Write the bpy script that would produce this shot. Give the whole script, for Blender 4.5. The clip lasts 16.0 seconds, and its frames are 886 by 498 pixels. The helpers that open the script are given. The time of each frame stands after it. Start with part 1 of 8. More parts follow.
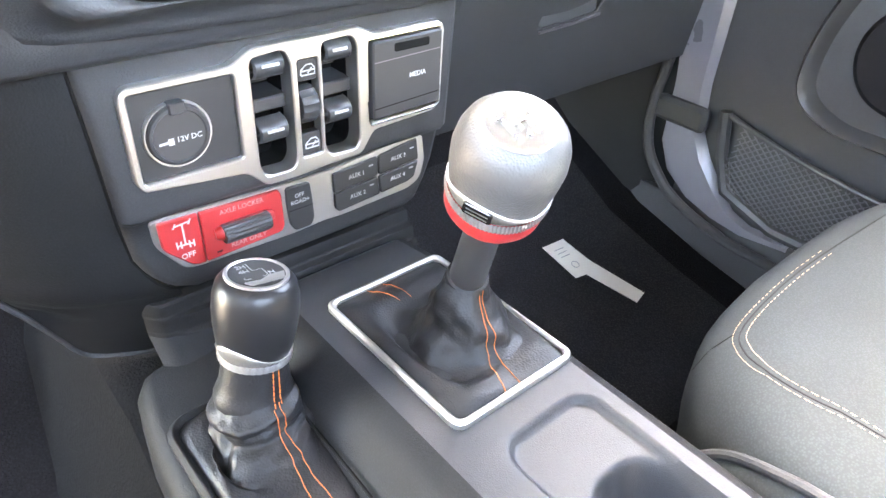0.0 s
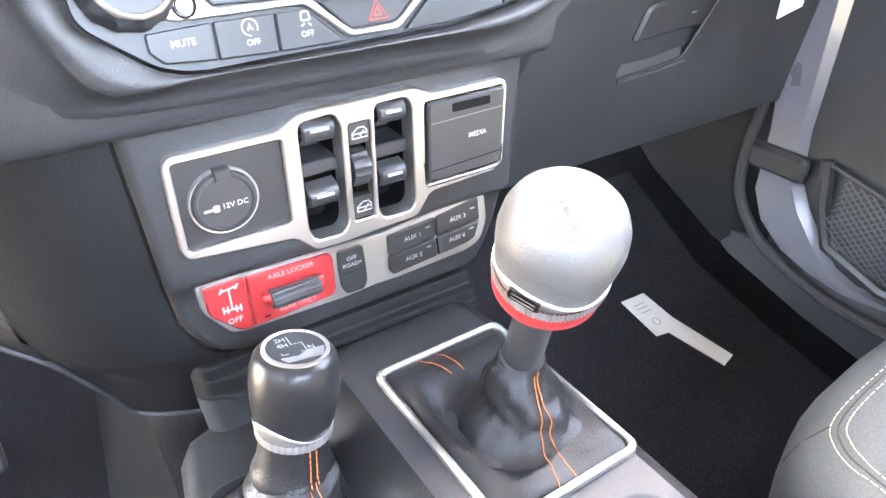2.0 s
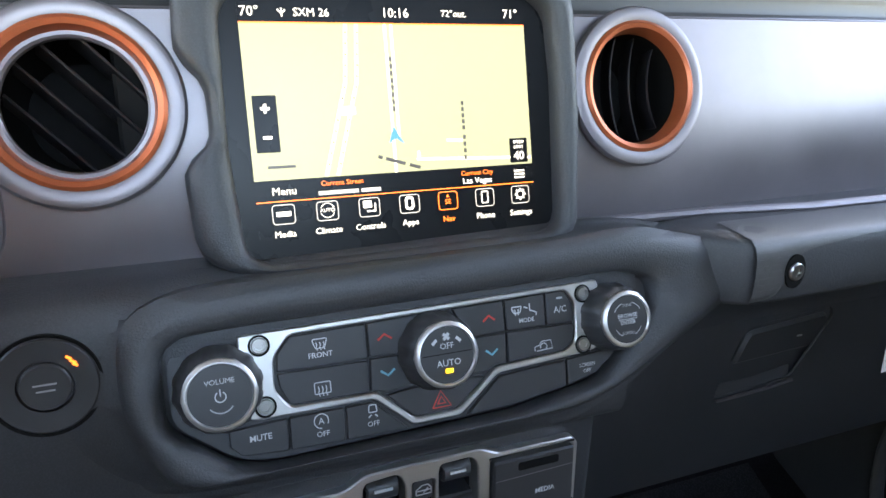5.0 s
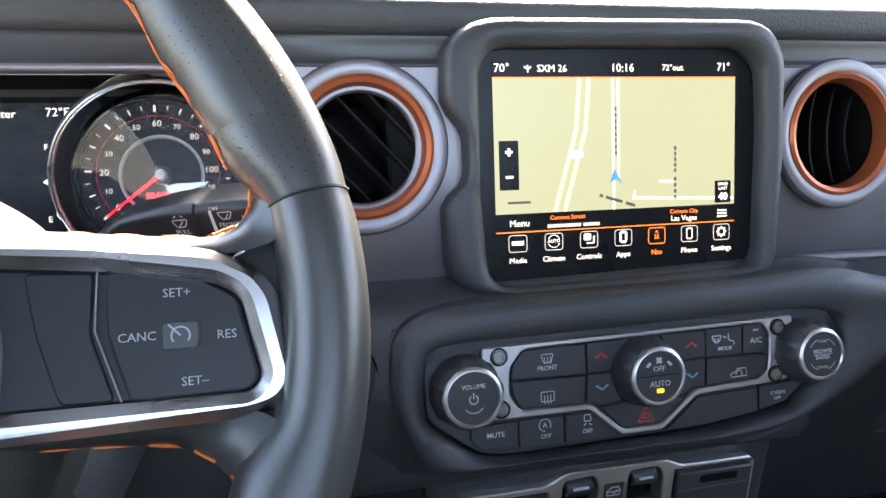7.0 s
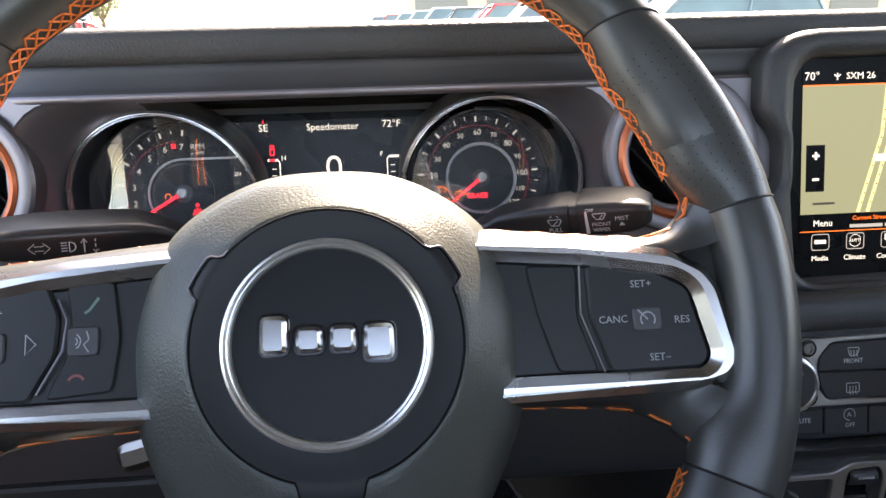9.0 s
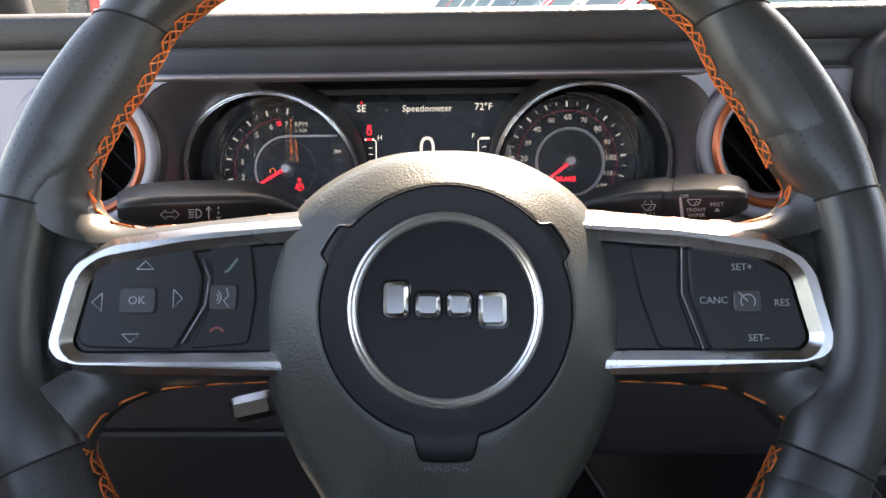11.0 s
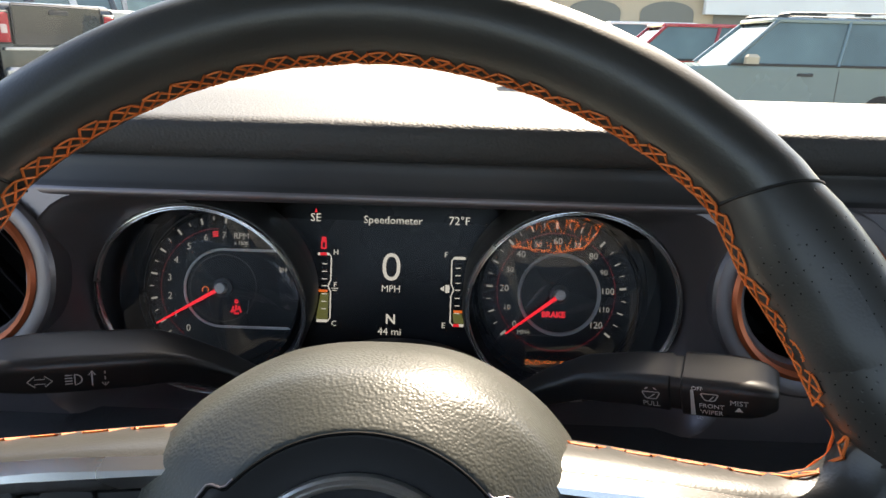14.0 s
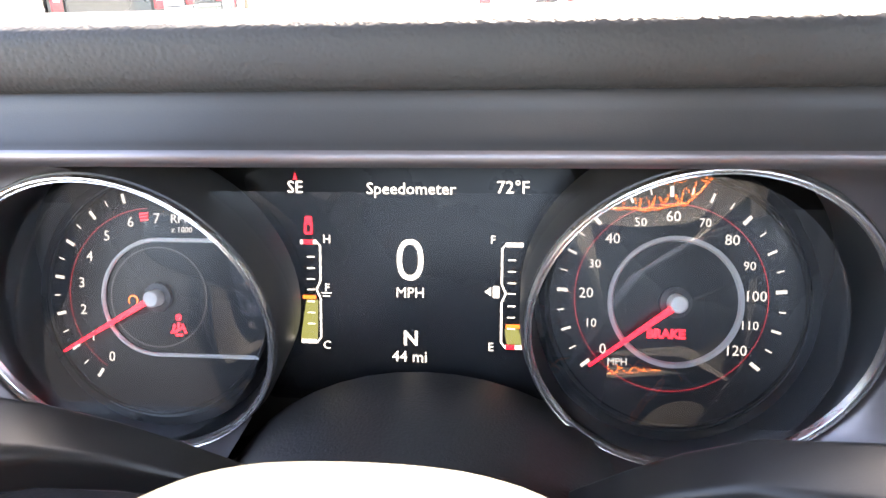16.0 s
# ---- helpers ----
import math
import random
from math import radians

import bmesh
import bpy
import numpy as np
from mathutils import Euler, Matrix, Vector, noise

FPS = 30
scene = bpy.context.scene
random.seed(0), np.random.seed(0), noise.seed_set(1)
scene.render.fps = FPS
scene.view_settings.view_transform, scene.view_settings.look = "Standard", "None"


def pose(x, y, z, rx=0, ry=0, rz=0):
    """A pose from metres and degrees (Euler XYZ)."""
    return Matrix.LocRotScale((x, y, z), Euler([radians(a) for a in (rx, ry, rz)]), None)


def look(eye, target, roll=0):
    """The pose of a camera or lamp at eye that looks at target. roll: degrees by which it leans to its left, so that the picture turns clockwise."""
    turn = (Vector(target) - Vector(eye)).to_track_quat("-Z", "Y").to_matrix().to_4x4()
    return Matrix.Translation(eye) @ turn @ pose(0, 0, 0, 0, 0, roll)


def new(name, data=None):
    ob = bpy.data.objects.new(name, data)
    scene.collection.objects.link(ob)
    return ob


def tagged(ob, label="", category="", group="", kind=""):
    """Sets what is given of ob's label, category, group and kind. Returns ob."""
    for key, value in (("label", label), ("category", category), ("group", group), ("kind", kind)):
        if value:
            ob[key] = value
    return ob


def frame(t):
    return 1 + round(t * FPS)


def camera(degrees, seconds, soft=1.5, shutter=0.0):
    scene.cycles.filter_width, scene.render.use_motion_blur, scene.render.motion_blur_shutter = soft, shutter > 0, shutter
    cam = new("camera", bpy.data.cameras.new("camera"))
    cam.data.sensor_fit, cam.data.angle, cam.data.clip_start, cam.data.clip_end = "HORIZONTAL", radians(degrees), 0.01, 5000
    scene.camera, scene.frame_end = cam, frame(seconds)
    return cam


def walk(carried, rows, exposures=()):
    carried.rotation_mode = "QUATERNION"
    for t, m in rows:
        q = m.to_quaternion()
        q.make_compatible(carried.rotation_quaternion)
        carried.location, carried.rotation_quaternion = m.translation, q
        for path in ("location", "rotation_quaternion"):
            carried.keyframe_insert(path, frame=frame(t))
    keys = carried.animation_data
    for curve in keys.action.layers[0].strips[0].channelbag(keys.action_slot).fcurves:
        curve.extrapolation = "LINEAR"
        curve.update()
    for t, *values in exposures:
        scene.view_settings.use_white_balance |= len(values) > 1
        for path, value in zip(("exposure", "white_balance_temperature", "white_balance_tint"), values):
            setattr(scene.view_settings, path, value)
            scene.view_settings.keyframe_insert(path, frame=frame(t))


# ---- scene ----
# ---- camera ----
from mathutils.bvhtree import BVHTree
cam = camera(66.0, 16.0)
PATH = [
    (0, (-0.211, -0.234, 1.118), (0.897, 0.977, -0.026), 3.4),
    (0.5, (-0.209, -0.236, 1.109), (0.871, 1.031, 0.0), 2.4),
    (1, (-0.206, -0.233, 1.105), (0.852, 1.047, -0.009), 1.9),
    (1.5, (-0.197, -0.226, 1.114), (0.833, 1.069, -0.009), 1.3),
    (2, (-0.172, -0.217, 1.123), (0.764, 1.188, 0.051), 0.0),
    (2.5, (-0.152, -0.208, 1.131), (0.765, 1.332, 0.243), 0.1),
    (3, (-0.135, -0.216, 1.145), (0.749, 1.422, 0.412), 2.3),
    (3.5, (-0.12, -0.219, 1.161), (0.678, 1.504, 0.53), 1.9),
    (4, (-0.121, -0.218, 1.178), (0.649, 1.546, 0.636), 1.6),
    (4.2, (-0.121, -0.217, 1.188), (0.651, 1.554, 0.672), 1.2),
    (6.3, (-0.162, -0.235, 1.259), (0.359, 1.595, 0.642), -0.9),
    (6.5, (-0.173, -0.24, 1.26), (0.322, 1.598, 0.647), -0.3),
    (7, (-0.214, -0.238, 1.263), (0.232, 1.623, 0.68), 0.6),
    (7.5, (-0.249, -0.235, 1.262), (0.136, 1.639, 0.679), -1.1),
    (8, (-0.288, -0.243, 1.27), (-0.024, 1.65, 0.682), -1.6),
    (8.5, (-0.328, -0.252, 1.277), (-0.137, 1.644, 0.669), -1.0),
    (9, (-0.351, -0.263, 1.282), (-0.227, 1.638, 0.672), -1.5),
    (9.5, (-0.367, -0.274, 1.282), (-0.348, 1.644, 0.715), -0.6),
    (10, (-0.376, -0.282, 1.283), (-0.408, 1.625, 0.682), -0.6),
    (12.3, (-0.373, -0.28, 1.291), (-0.419, 1.607, 0.631), -0.9),
    (12.5, (-0.373, -0.279, 1.3), (-0.414, 1.617, 0.664), -0.1),
    (13, (-0.367, -0.264, 1.322), (-0.397, 1.654, 0.756), 0.7),
    (13.5, (-0.36, -0.23, 1.329), (-0.38, 1.697, 0.795), 1.2),
    (14, (-0.352, -0.179, 1.328), (-0.406, 1.736, 0.752), 1.4),
    (14.5, (-0.33, -0.121, 1.316), (-0.505, 1.779, 0.719), 0.2),
    (15, (-0.344, -0.081, 1.319), (-0.454, 1.8, 0.649), -0.0),
    (15.5, (-0.348, -0.051, 1.306), (-0.523, 1.818, 0.616), -0.3),
    (16, (-0.353, -0.025, 1.293), (-0.56, 1.839, 0.599), -1.3),
]
EXPOSURES = ((0.0, 7.03, 9200, 15), (1.0, 7.05, 9200, 15), (2.0, 7.3, 9300, 18), (3.0, 6.75, 8700, 14), (3.5, 6.22, 8500, 13), (4.0, 5.4, 8300, 12), (6.5, 4.1, 7500, 15), (7.0, 4.0, 7600, 16), (8.0, 3.8, 7600, 16), (8.5, 3.35, 7900, 17), (9.0, 3.3, 8200, 18), (10.0, 2.86, 8400, 18), (12.3, 3.4, 8300, 17), (13.0, 2.26, 8100, 14), (13.5, 1.98, 8100, 13), (14.0, 2.0, 7900, 12), (14.5, 2.52, 7500, 10), (15.0, 3.05, 7000, 10), (15.5, 3.44, 7200, 11), (16.0, 4.42, 8000, 19))
walk(cam, [(t, look(eye, target, roll)) for t, eye, target, roll in PATH], EXPOSURES)

# ---- world and light ----
world = bpy.data.worlds.new("sky")
scene.world = world
world.use_nodes = True
wn = world.node_tree.nodes
SUN = Vector((0.23, 0.662, 0.73)).normalized()
sky = wn.new("ShaderNodeTexSky")
sky.sky_type = "NISHITA"
sky.sun_disc = False
sky.sun_elevation = math.asin(SUN.z)
sky.sun_rotation = math.atan2(SUN.x, SUN.y)
sky.air_density, sky.dust_density = 1.0, 1.5
world.node_tree.links.new(sky.outputs[0], wn["Background"].inputs[0])
wn["Background"].inputs[1].default_value = 0.15
lamp = bpy.data.lights.new("sun", "SUN")
lamp.energy, lamp.angle, lamp.color = 5.0, radians(0.53), (1.0, 0.95, 0.88)
sun = new("sun", lamp)
sun.matrix_world = look(SUN * 20, (0, 0, 1))

MM = 0.001


# ---- materials ----
def material(name, color, rough=0.5, metal=0.0, grain=0.0, bump=0.0, vary=0.12, scale=14.0, kind="noise", coat=0.0, spec=0.5, aniso=None, fleck=0.0):
    """Base colour with slow tonal variation, roughness wear, and a fine relief of the given grain size in metres."""
    m = bpy.data.materials.new(name)
    m.use_nodes = True
    nt = m.node_tree
    b = nt.nodes["Principled BSDF"]
    lk = nt.links.new
    b.inputs["Metallic"].default_value = metal
    b.inputs["Coat Weight"].default_value = coat
    b.inputs["Specular IOR Level"].default_value = spec
    tc = nt.nodes.new("ShaderNodeTexCoord")
    co = tc.outputs["Object"]
    if aniso:
        mp = nt.nodes.new("ShaderNodeMapping")
        mp.inputs["Scale"].default_value = aniso
        lk(co, mp.inputs[0])
        co = mp.outputs[0]
    slow = nt.nodes.new("ShaderNodeTexNoise")
    slow.inputs["Scale"].default_value, slow.inputs["Detail"].default_value = scale, 5
    lk(co, slow.inputs["Vector"])
    ramp = nt.nodes.new("ShaderNodeMapRange")
    ramp.inputs[1].default_value, ramp.inputs[2].default_value = 0.3, 0.7
    ramp.inputs[3].default_value, ramp.inputs[4].default_value = 1 - vary, 1 + vary
    lk(slow.outputs[0], ramp.inputs[0])
    mix = nt.nodes.new("ShaderNodeVectorMath")
    mix.operation = "SCALE"
    mix.inputs[0].default_value = color[:3]
    lk(ramp.outputs[0], mix.inputs["Scale"])
    out_color = mix.outputs[0]
    if fleck:
        fine = nt.nodes.new("ShaderNodeTexVoronoi")
        fine.inputs["Scale"].default_value = 1 / max(grain, 0.0005)
        lk(co, fine.inputs["Vector"])
        fr = nt.nodes.new("ShaderNodeMapRange")
        fr.inputs[1].default_value, fr.inputs[2].default_value = 0.1, 0.6
        fr.inputs[3].default_value, fr.inputs[4].default_value = 1 + fleck, 1 - fleck
        lk(fine.outputs["Distance"], fr.inputs[0])
        fm = nt.nodes.new("ShaderNodeVectorMath")
        fm.operation = "SCALE"
        lk(out_color, fm.inputs[0])
        lk(fr.outputs[0], fm.inputs["Scale"])
        out_color = fm.outputs[0]
    lk(out_color, b.inputs["Base Color"])
    rr = nt.nodes.new("ShaderNodeMapRange")
    rr.inputs[3].default_value, rr.inputs[4].default_value = max(rough - 0.08, 0.02), min(rough + 0.08, 1)
    lk(slow.outputs[0], rr.inputs[0])
    lk(rr.outputs[0], b.inputs["Roughness"])
    if bump and grain:
        if kind == "cells":
            tx = nt.nodes.new("ShaderNodeTexVoronoi")
            tx.feature = "SMOOTH_F1"
            tx.inputs["Scale"].default_value = 1 / grain
            out = tx.outputs["Distance"]
        elif kind == "dots":
            tx = nt.nodes.new("ShaderNodeTexVoronoi")
            tx.inputs["Scale"].default_value, tx.inputs["Randomness"].default_value = 1 / grain, 0.25
            cut = nt.nodes.new("ShaderNodeMapRange")
            cut.inputs[1].default_value, cut.inputs[2].default_value = 0.08, 0.17
            lk(tx.outputs["Distance"], cut.inputs[0])
            out = cut.outputs[0]
        elif kind == "weave":
            tx = nt.nodes.new("ShaderNodeTexChecker")
            tx.inputs["Scale"].default_value = 1 / grain
            out = tx.outputs["Fac"]
        else:
            tx = nt.nodes.new("ShaderNodeTexNoise")
            tx.inputs["Scale"].default_value, tx.inputs["Detail"].default_value = 1 / grain, 3
            out = tx.outputs[0]
        lk(co, tx.inputs["Vector"])
        bp = nt.nodes.new("ShaderNodeBump")
        bp.inputs["Strength"].default_value = bump
        bp.inputs["Distance"].default_value = grain * 0.6
        lk(out, bp.inputs["Height"])
        lk(bp.outputs[0], b.inputs["Normal"])
    return m


def glow(name, color, strength):
    m = bpy.data.materials.new(name)
    m.use_nodes = True
    b = m.node_tree.nodes["Principled BSDF"]
    b.inputs["Base Color"].default_value = (0.01, 0.01, 0.01, 1)
    b.inputs["Roughness"].default_value = 0.35
    b.inputs["Emission Color"].default_value = (*color, 1)
    b.inputs["Emission Strength"].default_value = strength * 0.34
    return m


def glass(name, color=(1, 1, 1), rough=0.0, reflect=0.045, haze=0.0):
    m = bpy.data.materials.new(name)
    m.use_nodes = True
    nt = m.node_tree
    nt.nodes.remove(nt.nodes["Principled BSDF"])
    tr = nt.nodes.new("ShaderNodeBsdfTransparent")
    tr.inputs[0].default_value = (*color, 1)
    gl = nt.nodes.new("ShaderNodeBsdfGlossy")
    gl.inputs["Roughness"].default_value = rough
    lw = nt.nodes.new("ShaderNodeLayerWeight")
    lw.inputs[0].default_value = 0.5
    pw = nt.nodes.new("ShaderNodeMath")
    pw.operation = "POWER"
    pw.inputs[1].default_value = 4.0
    nt.links.new(lw.outputs["Facing"], pw.inputs[0])
    fr = nt.nodes.new("ShaderNodeMath")
    fr.operation = "MULTIPLY_ADD"
    fr.inputs[1].default_value, fr.inputs[2].default_value = 0.6, reflect
    nt.links.new(pw.outputs[0], fr.inputs[0])
    mx = nt.nodes.new("ShaderNodeMixShader")
    nt.links.new(fr.outputs[0], mx.inputs[0])
    nt.links.new(tr.outputs[0], mx.inputs[1])
    nt.links.new(gl.outputs[0], mx.inputs[2])
    # thin diffuse veil: glare haze mixed into the glass itself
    haze_film = nt.nodes.new("ShaderNodeBsdfDiffuse")
    haze_film.inputs[0].default_value = (0.72, 0.78, 0.88, 1)
    dm = nt.nodes.new("ShaderNodeMixShader")
    dm.inputs[0].default_value = haze
    nt.links.new(mx.outputs[0], dm.inputs[1])
    nt.links.new(haze_film.outputs[0], dm.inputs[2])
    nt.links.new(dm.outputs[0], nt.nodes["Material Output"].inputs[0])
    return m


PLASTIC = material("black_grained_plastic", (0.040, 0.041, 0.044), 0.48, grain=0.0012, bump=0.4, fleck=0.12)
PLASTIC_SMOOTH = material("satin_black_plastic", (0.038, 0.038, 0.040), 0.4, grain=0.0006, bump=0.08)
BUTTON = material("button_plastic", (0.027, 0.0275, 0.029), 0.44, grain=0.0005, bump=0.08)
GLOSS = material("gloss_black", (0.008, 0.008, 0.009), 0.1)
# near-black for the shade inside recesses and gaps; also black print
VOID = material("shade_and_print_black", (0.006, 0.006, 0.006), 0.75, spec=0.12)
PAD = material("grained_dash_pad", (0.042, 0.043, 0.045), 0.58, grain=0.0015, bump=0.36, kind="cells")
HUB = material("grained_airbag_cover", (0.054, 0.057, 0.051), 0.38, grain=0.0010, bump=0.30, kind="cells")
PANEL = material("gunmetal_dash_panel", (0.208, 0.189, 0.203), 0.39, 0.72, grain=0.0008, bump=0.05)
LEATHER = material("black_wheel_leather", (0.038, 0.038, 0.036), 0.35, grain=0.0009, bump=0.12, kind="cells", spec=0.62)
BOOT = material("soft_boot_leather", (0.014, 0.014, 0.0155), 0.47, grain=0.0013, bump=0.35, kind="cells", spec=0.38)
SILVER = material("satin_silver_trim", (0.58, 0.565, 0.545), 0.36, 0.9, grain=0.0006, bump=0.05, vary=0.05)
SPOKESILVER = material("brushed_spoke_trim", (0.62, 0.61, 0.60), 0.26, 1.0, grain=0.0006, bump=0.05, vary=0.05)
EMBLEMCHROME = material("emblem_chrome", (0.78, 0.76, 0.73), 0.30, 0.9, vary=0.04)
RINGSILVER = material("bright_ring_paint", (0.80, 0.79, 0.78), 0.30, 0.35, vary=0.04)
BOLT = material("dull_bolt_steel", (0.34, 0.33, 0.31), 0.32, 1.0)
CHROME = material("polished_chrome", (0.78, 0.77, 0.76), 0.09, 1.0, vary=0.03)
KNOB_SILVER = material("silver_knob_paint", (0.120, 0.119, 0.117), 0.46, 0.35, grain=0.0012, bump=0.40, vary=0.05, kind="cells")
COPPER = material("copper_orange_ring", (0.46, 0.115, 0.048), 0.34, 0.55, grain=0.0007, bump=0.05)
RED = material("red_switch_plastic", (0.42, 0.030, 0.032), 0.38, grain=0.0006, bump=0.06, vary=0.06)
STALK = material("stalk_black_plastic", (0.018, 0.018, 0.0195), 0.36, grain=0.0006, bump=0.06, spec=0.42)
SPOKEPRINT = material("grey_key_print", (0.30, 0.30, 0.31), 0.5, vary=0.03)
SPOKEKEY = material("spoke_key_plastic", (0.011, 0.0112, 0.0122), 0.42, grain=0.0005, bump=0.08, spec=0.35)
EMBLEM = material("matt_emblem_black", (0.016, 0.016, 0.018), 0.5, grain=0.0006, bump=0.08, spec=0.3)
# plastic darkened for parts that lie in shade; CONSOLETOP is its lit copy
CONSOLE = material("shaded_black_plastic", (0.015, 0.0155, 0.0165), 0.60, grain=0.0012, bump=0.4, fleck=0.12, spec=0.18)
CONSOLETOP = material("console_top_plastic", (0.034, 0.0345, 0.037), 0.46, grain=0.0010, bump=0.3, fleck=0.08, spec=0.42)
PINKPRINT = material("pale_red_print", (0.50, 0.30, 0.29), 0.5, vary=0.03)
DARKCHROME = material("badge_chrome", (0.46, 0.455, 0.45), 0.2, 1.0, vary=0.05)
KNURL = material("knurled_silver", (0.42, 0.415, 0.41), 0.36, 0.7, grain=0.0016, bump=0.3)
WHITE = material("white_print", (0.50, 0.50, 0.50), 0.5, vary=0.03)
GREYPRINT = material("grey_print", (0.35, 0.35, 0.35), 0.5, vary=0.03)
REDPRINT = material("red_print", (0.55, 0.04, 0.03), 0.5, vary=0.03)
BLUEPRINT = material("blue_print", (0.12, 0.35, 0.42), 0.5, vary=0.03)
THREAD = material("orange_thread", (0.70, 0.165, 0.035), 0.6, grain=0.0004, bump=0.4)
SEATTHREAD = material("dusty_orange_thread", (0.62, 0.42, 0.27), 0.7)
DARKTHREAD = material("black_thread", (0.012, 0.012, 0.012), 0.7)
FABRIC = material("charcoal_seat_cloth", (0.050, 0.058, 0.058), 0.88, grain=0.0017, bump=0.55, kind="dots", fleck=0.16)
SIDECLOTH = material("dark_side_vinyl", (0.042, 0.044, 0.045), 0.55, grain=0.0014, bump=0.4, kind="cells")
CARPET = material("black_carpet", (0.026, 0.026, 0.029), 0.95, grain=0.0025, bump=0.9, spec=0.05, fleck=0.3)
# darker copies of CARPET: footwell and tunnel shade put into the colour
FOOTWELL = material("shaded_footwell_carpet", (0.010, 0.010, 0.011), 0.95, grain=0.0025, bump=0.9, spec=0.04, fleck=0.3)
TUNNEL = material("shaded_tunnel_carpet", (0.008, 0.008, 0.0085), 0.95, grain=0.0025, bump=0.9, spec=0.05, fleck=0.3)
RUBBER = material("black_rubber", (0.03, 0.03, 0.031), 0.6, grain=0.001, bump=0.15)
BODYPAINT = material("grey_body_paint", (0.22, 0.215, 0.24), 0.3, 0.3, coat=0.6, vary=0.03)
PAPER = material("white_paper", (0.72, 0.69, 0.64), 0.7, grain=0.0005, bump=0.1, vary=0.05)
YELLOW = material("yellow_paper", (0.75, 0.58, 0.03), 0.6, vary=0.05)
MESHCLOTH = material("net_cord", (0.10, 0.10, 0.11), 0.6)
CARBON = material("woven_black_texture", (0.010, 0.010, 0.012), 0.42, grain=0.0016, bump=0.8, kind="weave", spec=0.25)
CARBONGREY = material("woven_grey_texture", (0.060, 0.058, 0.058), 0.42, grain=0.0042, bump=1.0, kind="weave")
SKIN = material("sticker_film", (0.75, 0.75, 0.74), 0.5, vary=0.03)
PERF = material("perforated_wheel_leather", (0.038, 0.038, 0.036), 0.36, grain=0.0030, bump=0.22, kind="dots", spec=0.6)
NEEDLE = glow("red_needle", (1.0, 0.012, 0.03), 0.8)
LCDBLACK = material("display_black", (0.006, 0.0065, 0.0075), 0.28, spec=0.18)
G_WHITE = glow("display_white", (0.85, 0.88, 0.86), 0.55)
G_GREY = glow("display_grey", (0.5, 0.52, 0.52), 0.4)
G_REDLINE = glow("dim_red_line", (0.75, 0.02, 0.04), 0.22)
G_RED = glow("display_red", (1.0, 0.02, 0.04), 0.6)
G_ORANGE = glow("display_orange", (1.0, 0.2, 0.03), 0.6)
G_GREEN = glow("display_olive", (0.20, 0.22, 0.07), 0.42)
G_MAP = glow("map_land", (0.37, 0.41, 0.265), 0.361)
G_ROAD = glow("map_road", (0.80, 0.82, 0.72), 0.6)
G_ROADY = glow("map_highway", (0.78, 0.80, 0.36), 0.6)
G_BLUE = glow("map_arrow", (0.03, 0.16, 0.42), 0.6)
G_DARK = glow("display_dark_grey", (0.10, 0.10, 0.10), 0.2)
G_AMBER = glow("amber_lamp", (1.0, 0.55, 0.02), 0.9)
# the lens carries a little haze that lifts the blacks behind it
CLEAR = glass("cluster_glass", (0.93, 0.93, 0.93), reflect=0.11, haze=0.034)
DIALWALL = material("satin_dark_metal_wall", (0.16, 0.17, 0.19), 0.30, 0.85, vary=0.05)
DIALCHROME = material("gauge_chrome", (0.66, 0.65, 0.65), 0.26, 0.9, vary=0.04)
SCREENGLASS = glass("windshield_glass", (0.90, 0.94, 0.92))


# ---- helpers ----
def plane(origin, v):
    """A frame on a tilted face: x to the car's right, y up the face, z out of it towards the cabin."""
    x, v = Vector((1, 0, 0)), Vector(v).normalized()
    n = x.cross(v)
    return Matrix(((x.x, v.x, n.x, origin[0]), (x.y, v.y, n.y, origin[1]), (x.z, v.z, n.z, origin[2]), (0, 0, 0, 1)))


M_HVAC = plane((0, 0.115, 1.068), (0, 0.258, 0.966))
M_SWITCH = plane((0, 0.134, 0.92), (0, 0, 1))
M_LOWER = plane((0, 0.147, 0.92), (0, 0.06, 1))
M_DASH = plane((0, 0.165, 1.19), (0, 0.196, 0.981))
M_WHEEL = plane((-0.384, -0.006, 1.164), (0, 0.46, 0.888))
M_DIAL = plane((-0.397, 0.228, 1.178), (0, 0.292, 0.956))
M_LCD = plane((-0.397, 0.247, 1.178), (0, 0.25, 0.968))
M_BEZEL = plane((-0.397, 0.205, 1.175), (0, -0.12, 1))


def thing(name, m, label, category, group="", kind=""):
    ob = new(name)
    ob.empty_display_size = 0.02
    ob.matrix_world = m
    return tagged(ob, label, category, group, kind)


def finish(bm, name, mat, sharp=0.6):
    bmesh.ops.recalc_face_normals(bm, faces=bm.faces)
    for f in bm.faces:
        f.smooth = True
    for e in bm.edges:
        e.smooth = len(e.link_faces) == 2 and e.calc_face_angle(0) < sharp
    me = bpy.data.meshes.new(name)
    bm.to_mesh(me)
    bm.free()
    me.materials.append(mat)
    return me


def part(name, bm, mat, parent, label="", m=None, sharp=0.6):
    ob = new(name, finish(bm, name, mat, sharp))
    ob.parent = parent
    if m is not None:
        ob.matrix_local = m
    return tagged(ob, label, kind="stuff" if name == "stitching" else "")


def single(name, bm, mat, label, category, group="", kind="", m=None, sharp=0.6):
    ob = new(name, finish(bm, name, mat, sharp))
    if m is not None:
        ob.matrix_world = m
    return tagged(ob, label, category, group, kind)


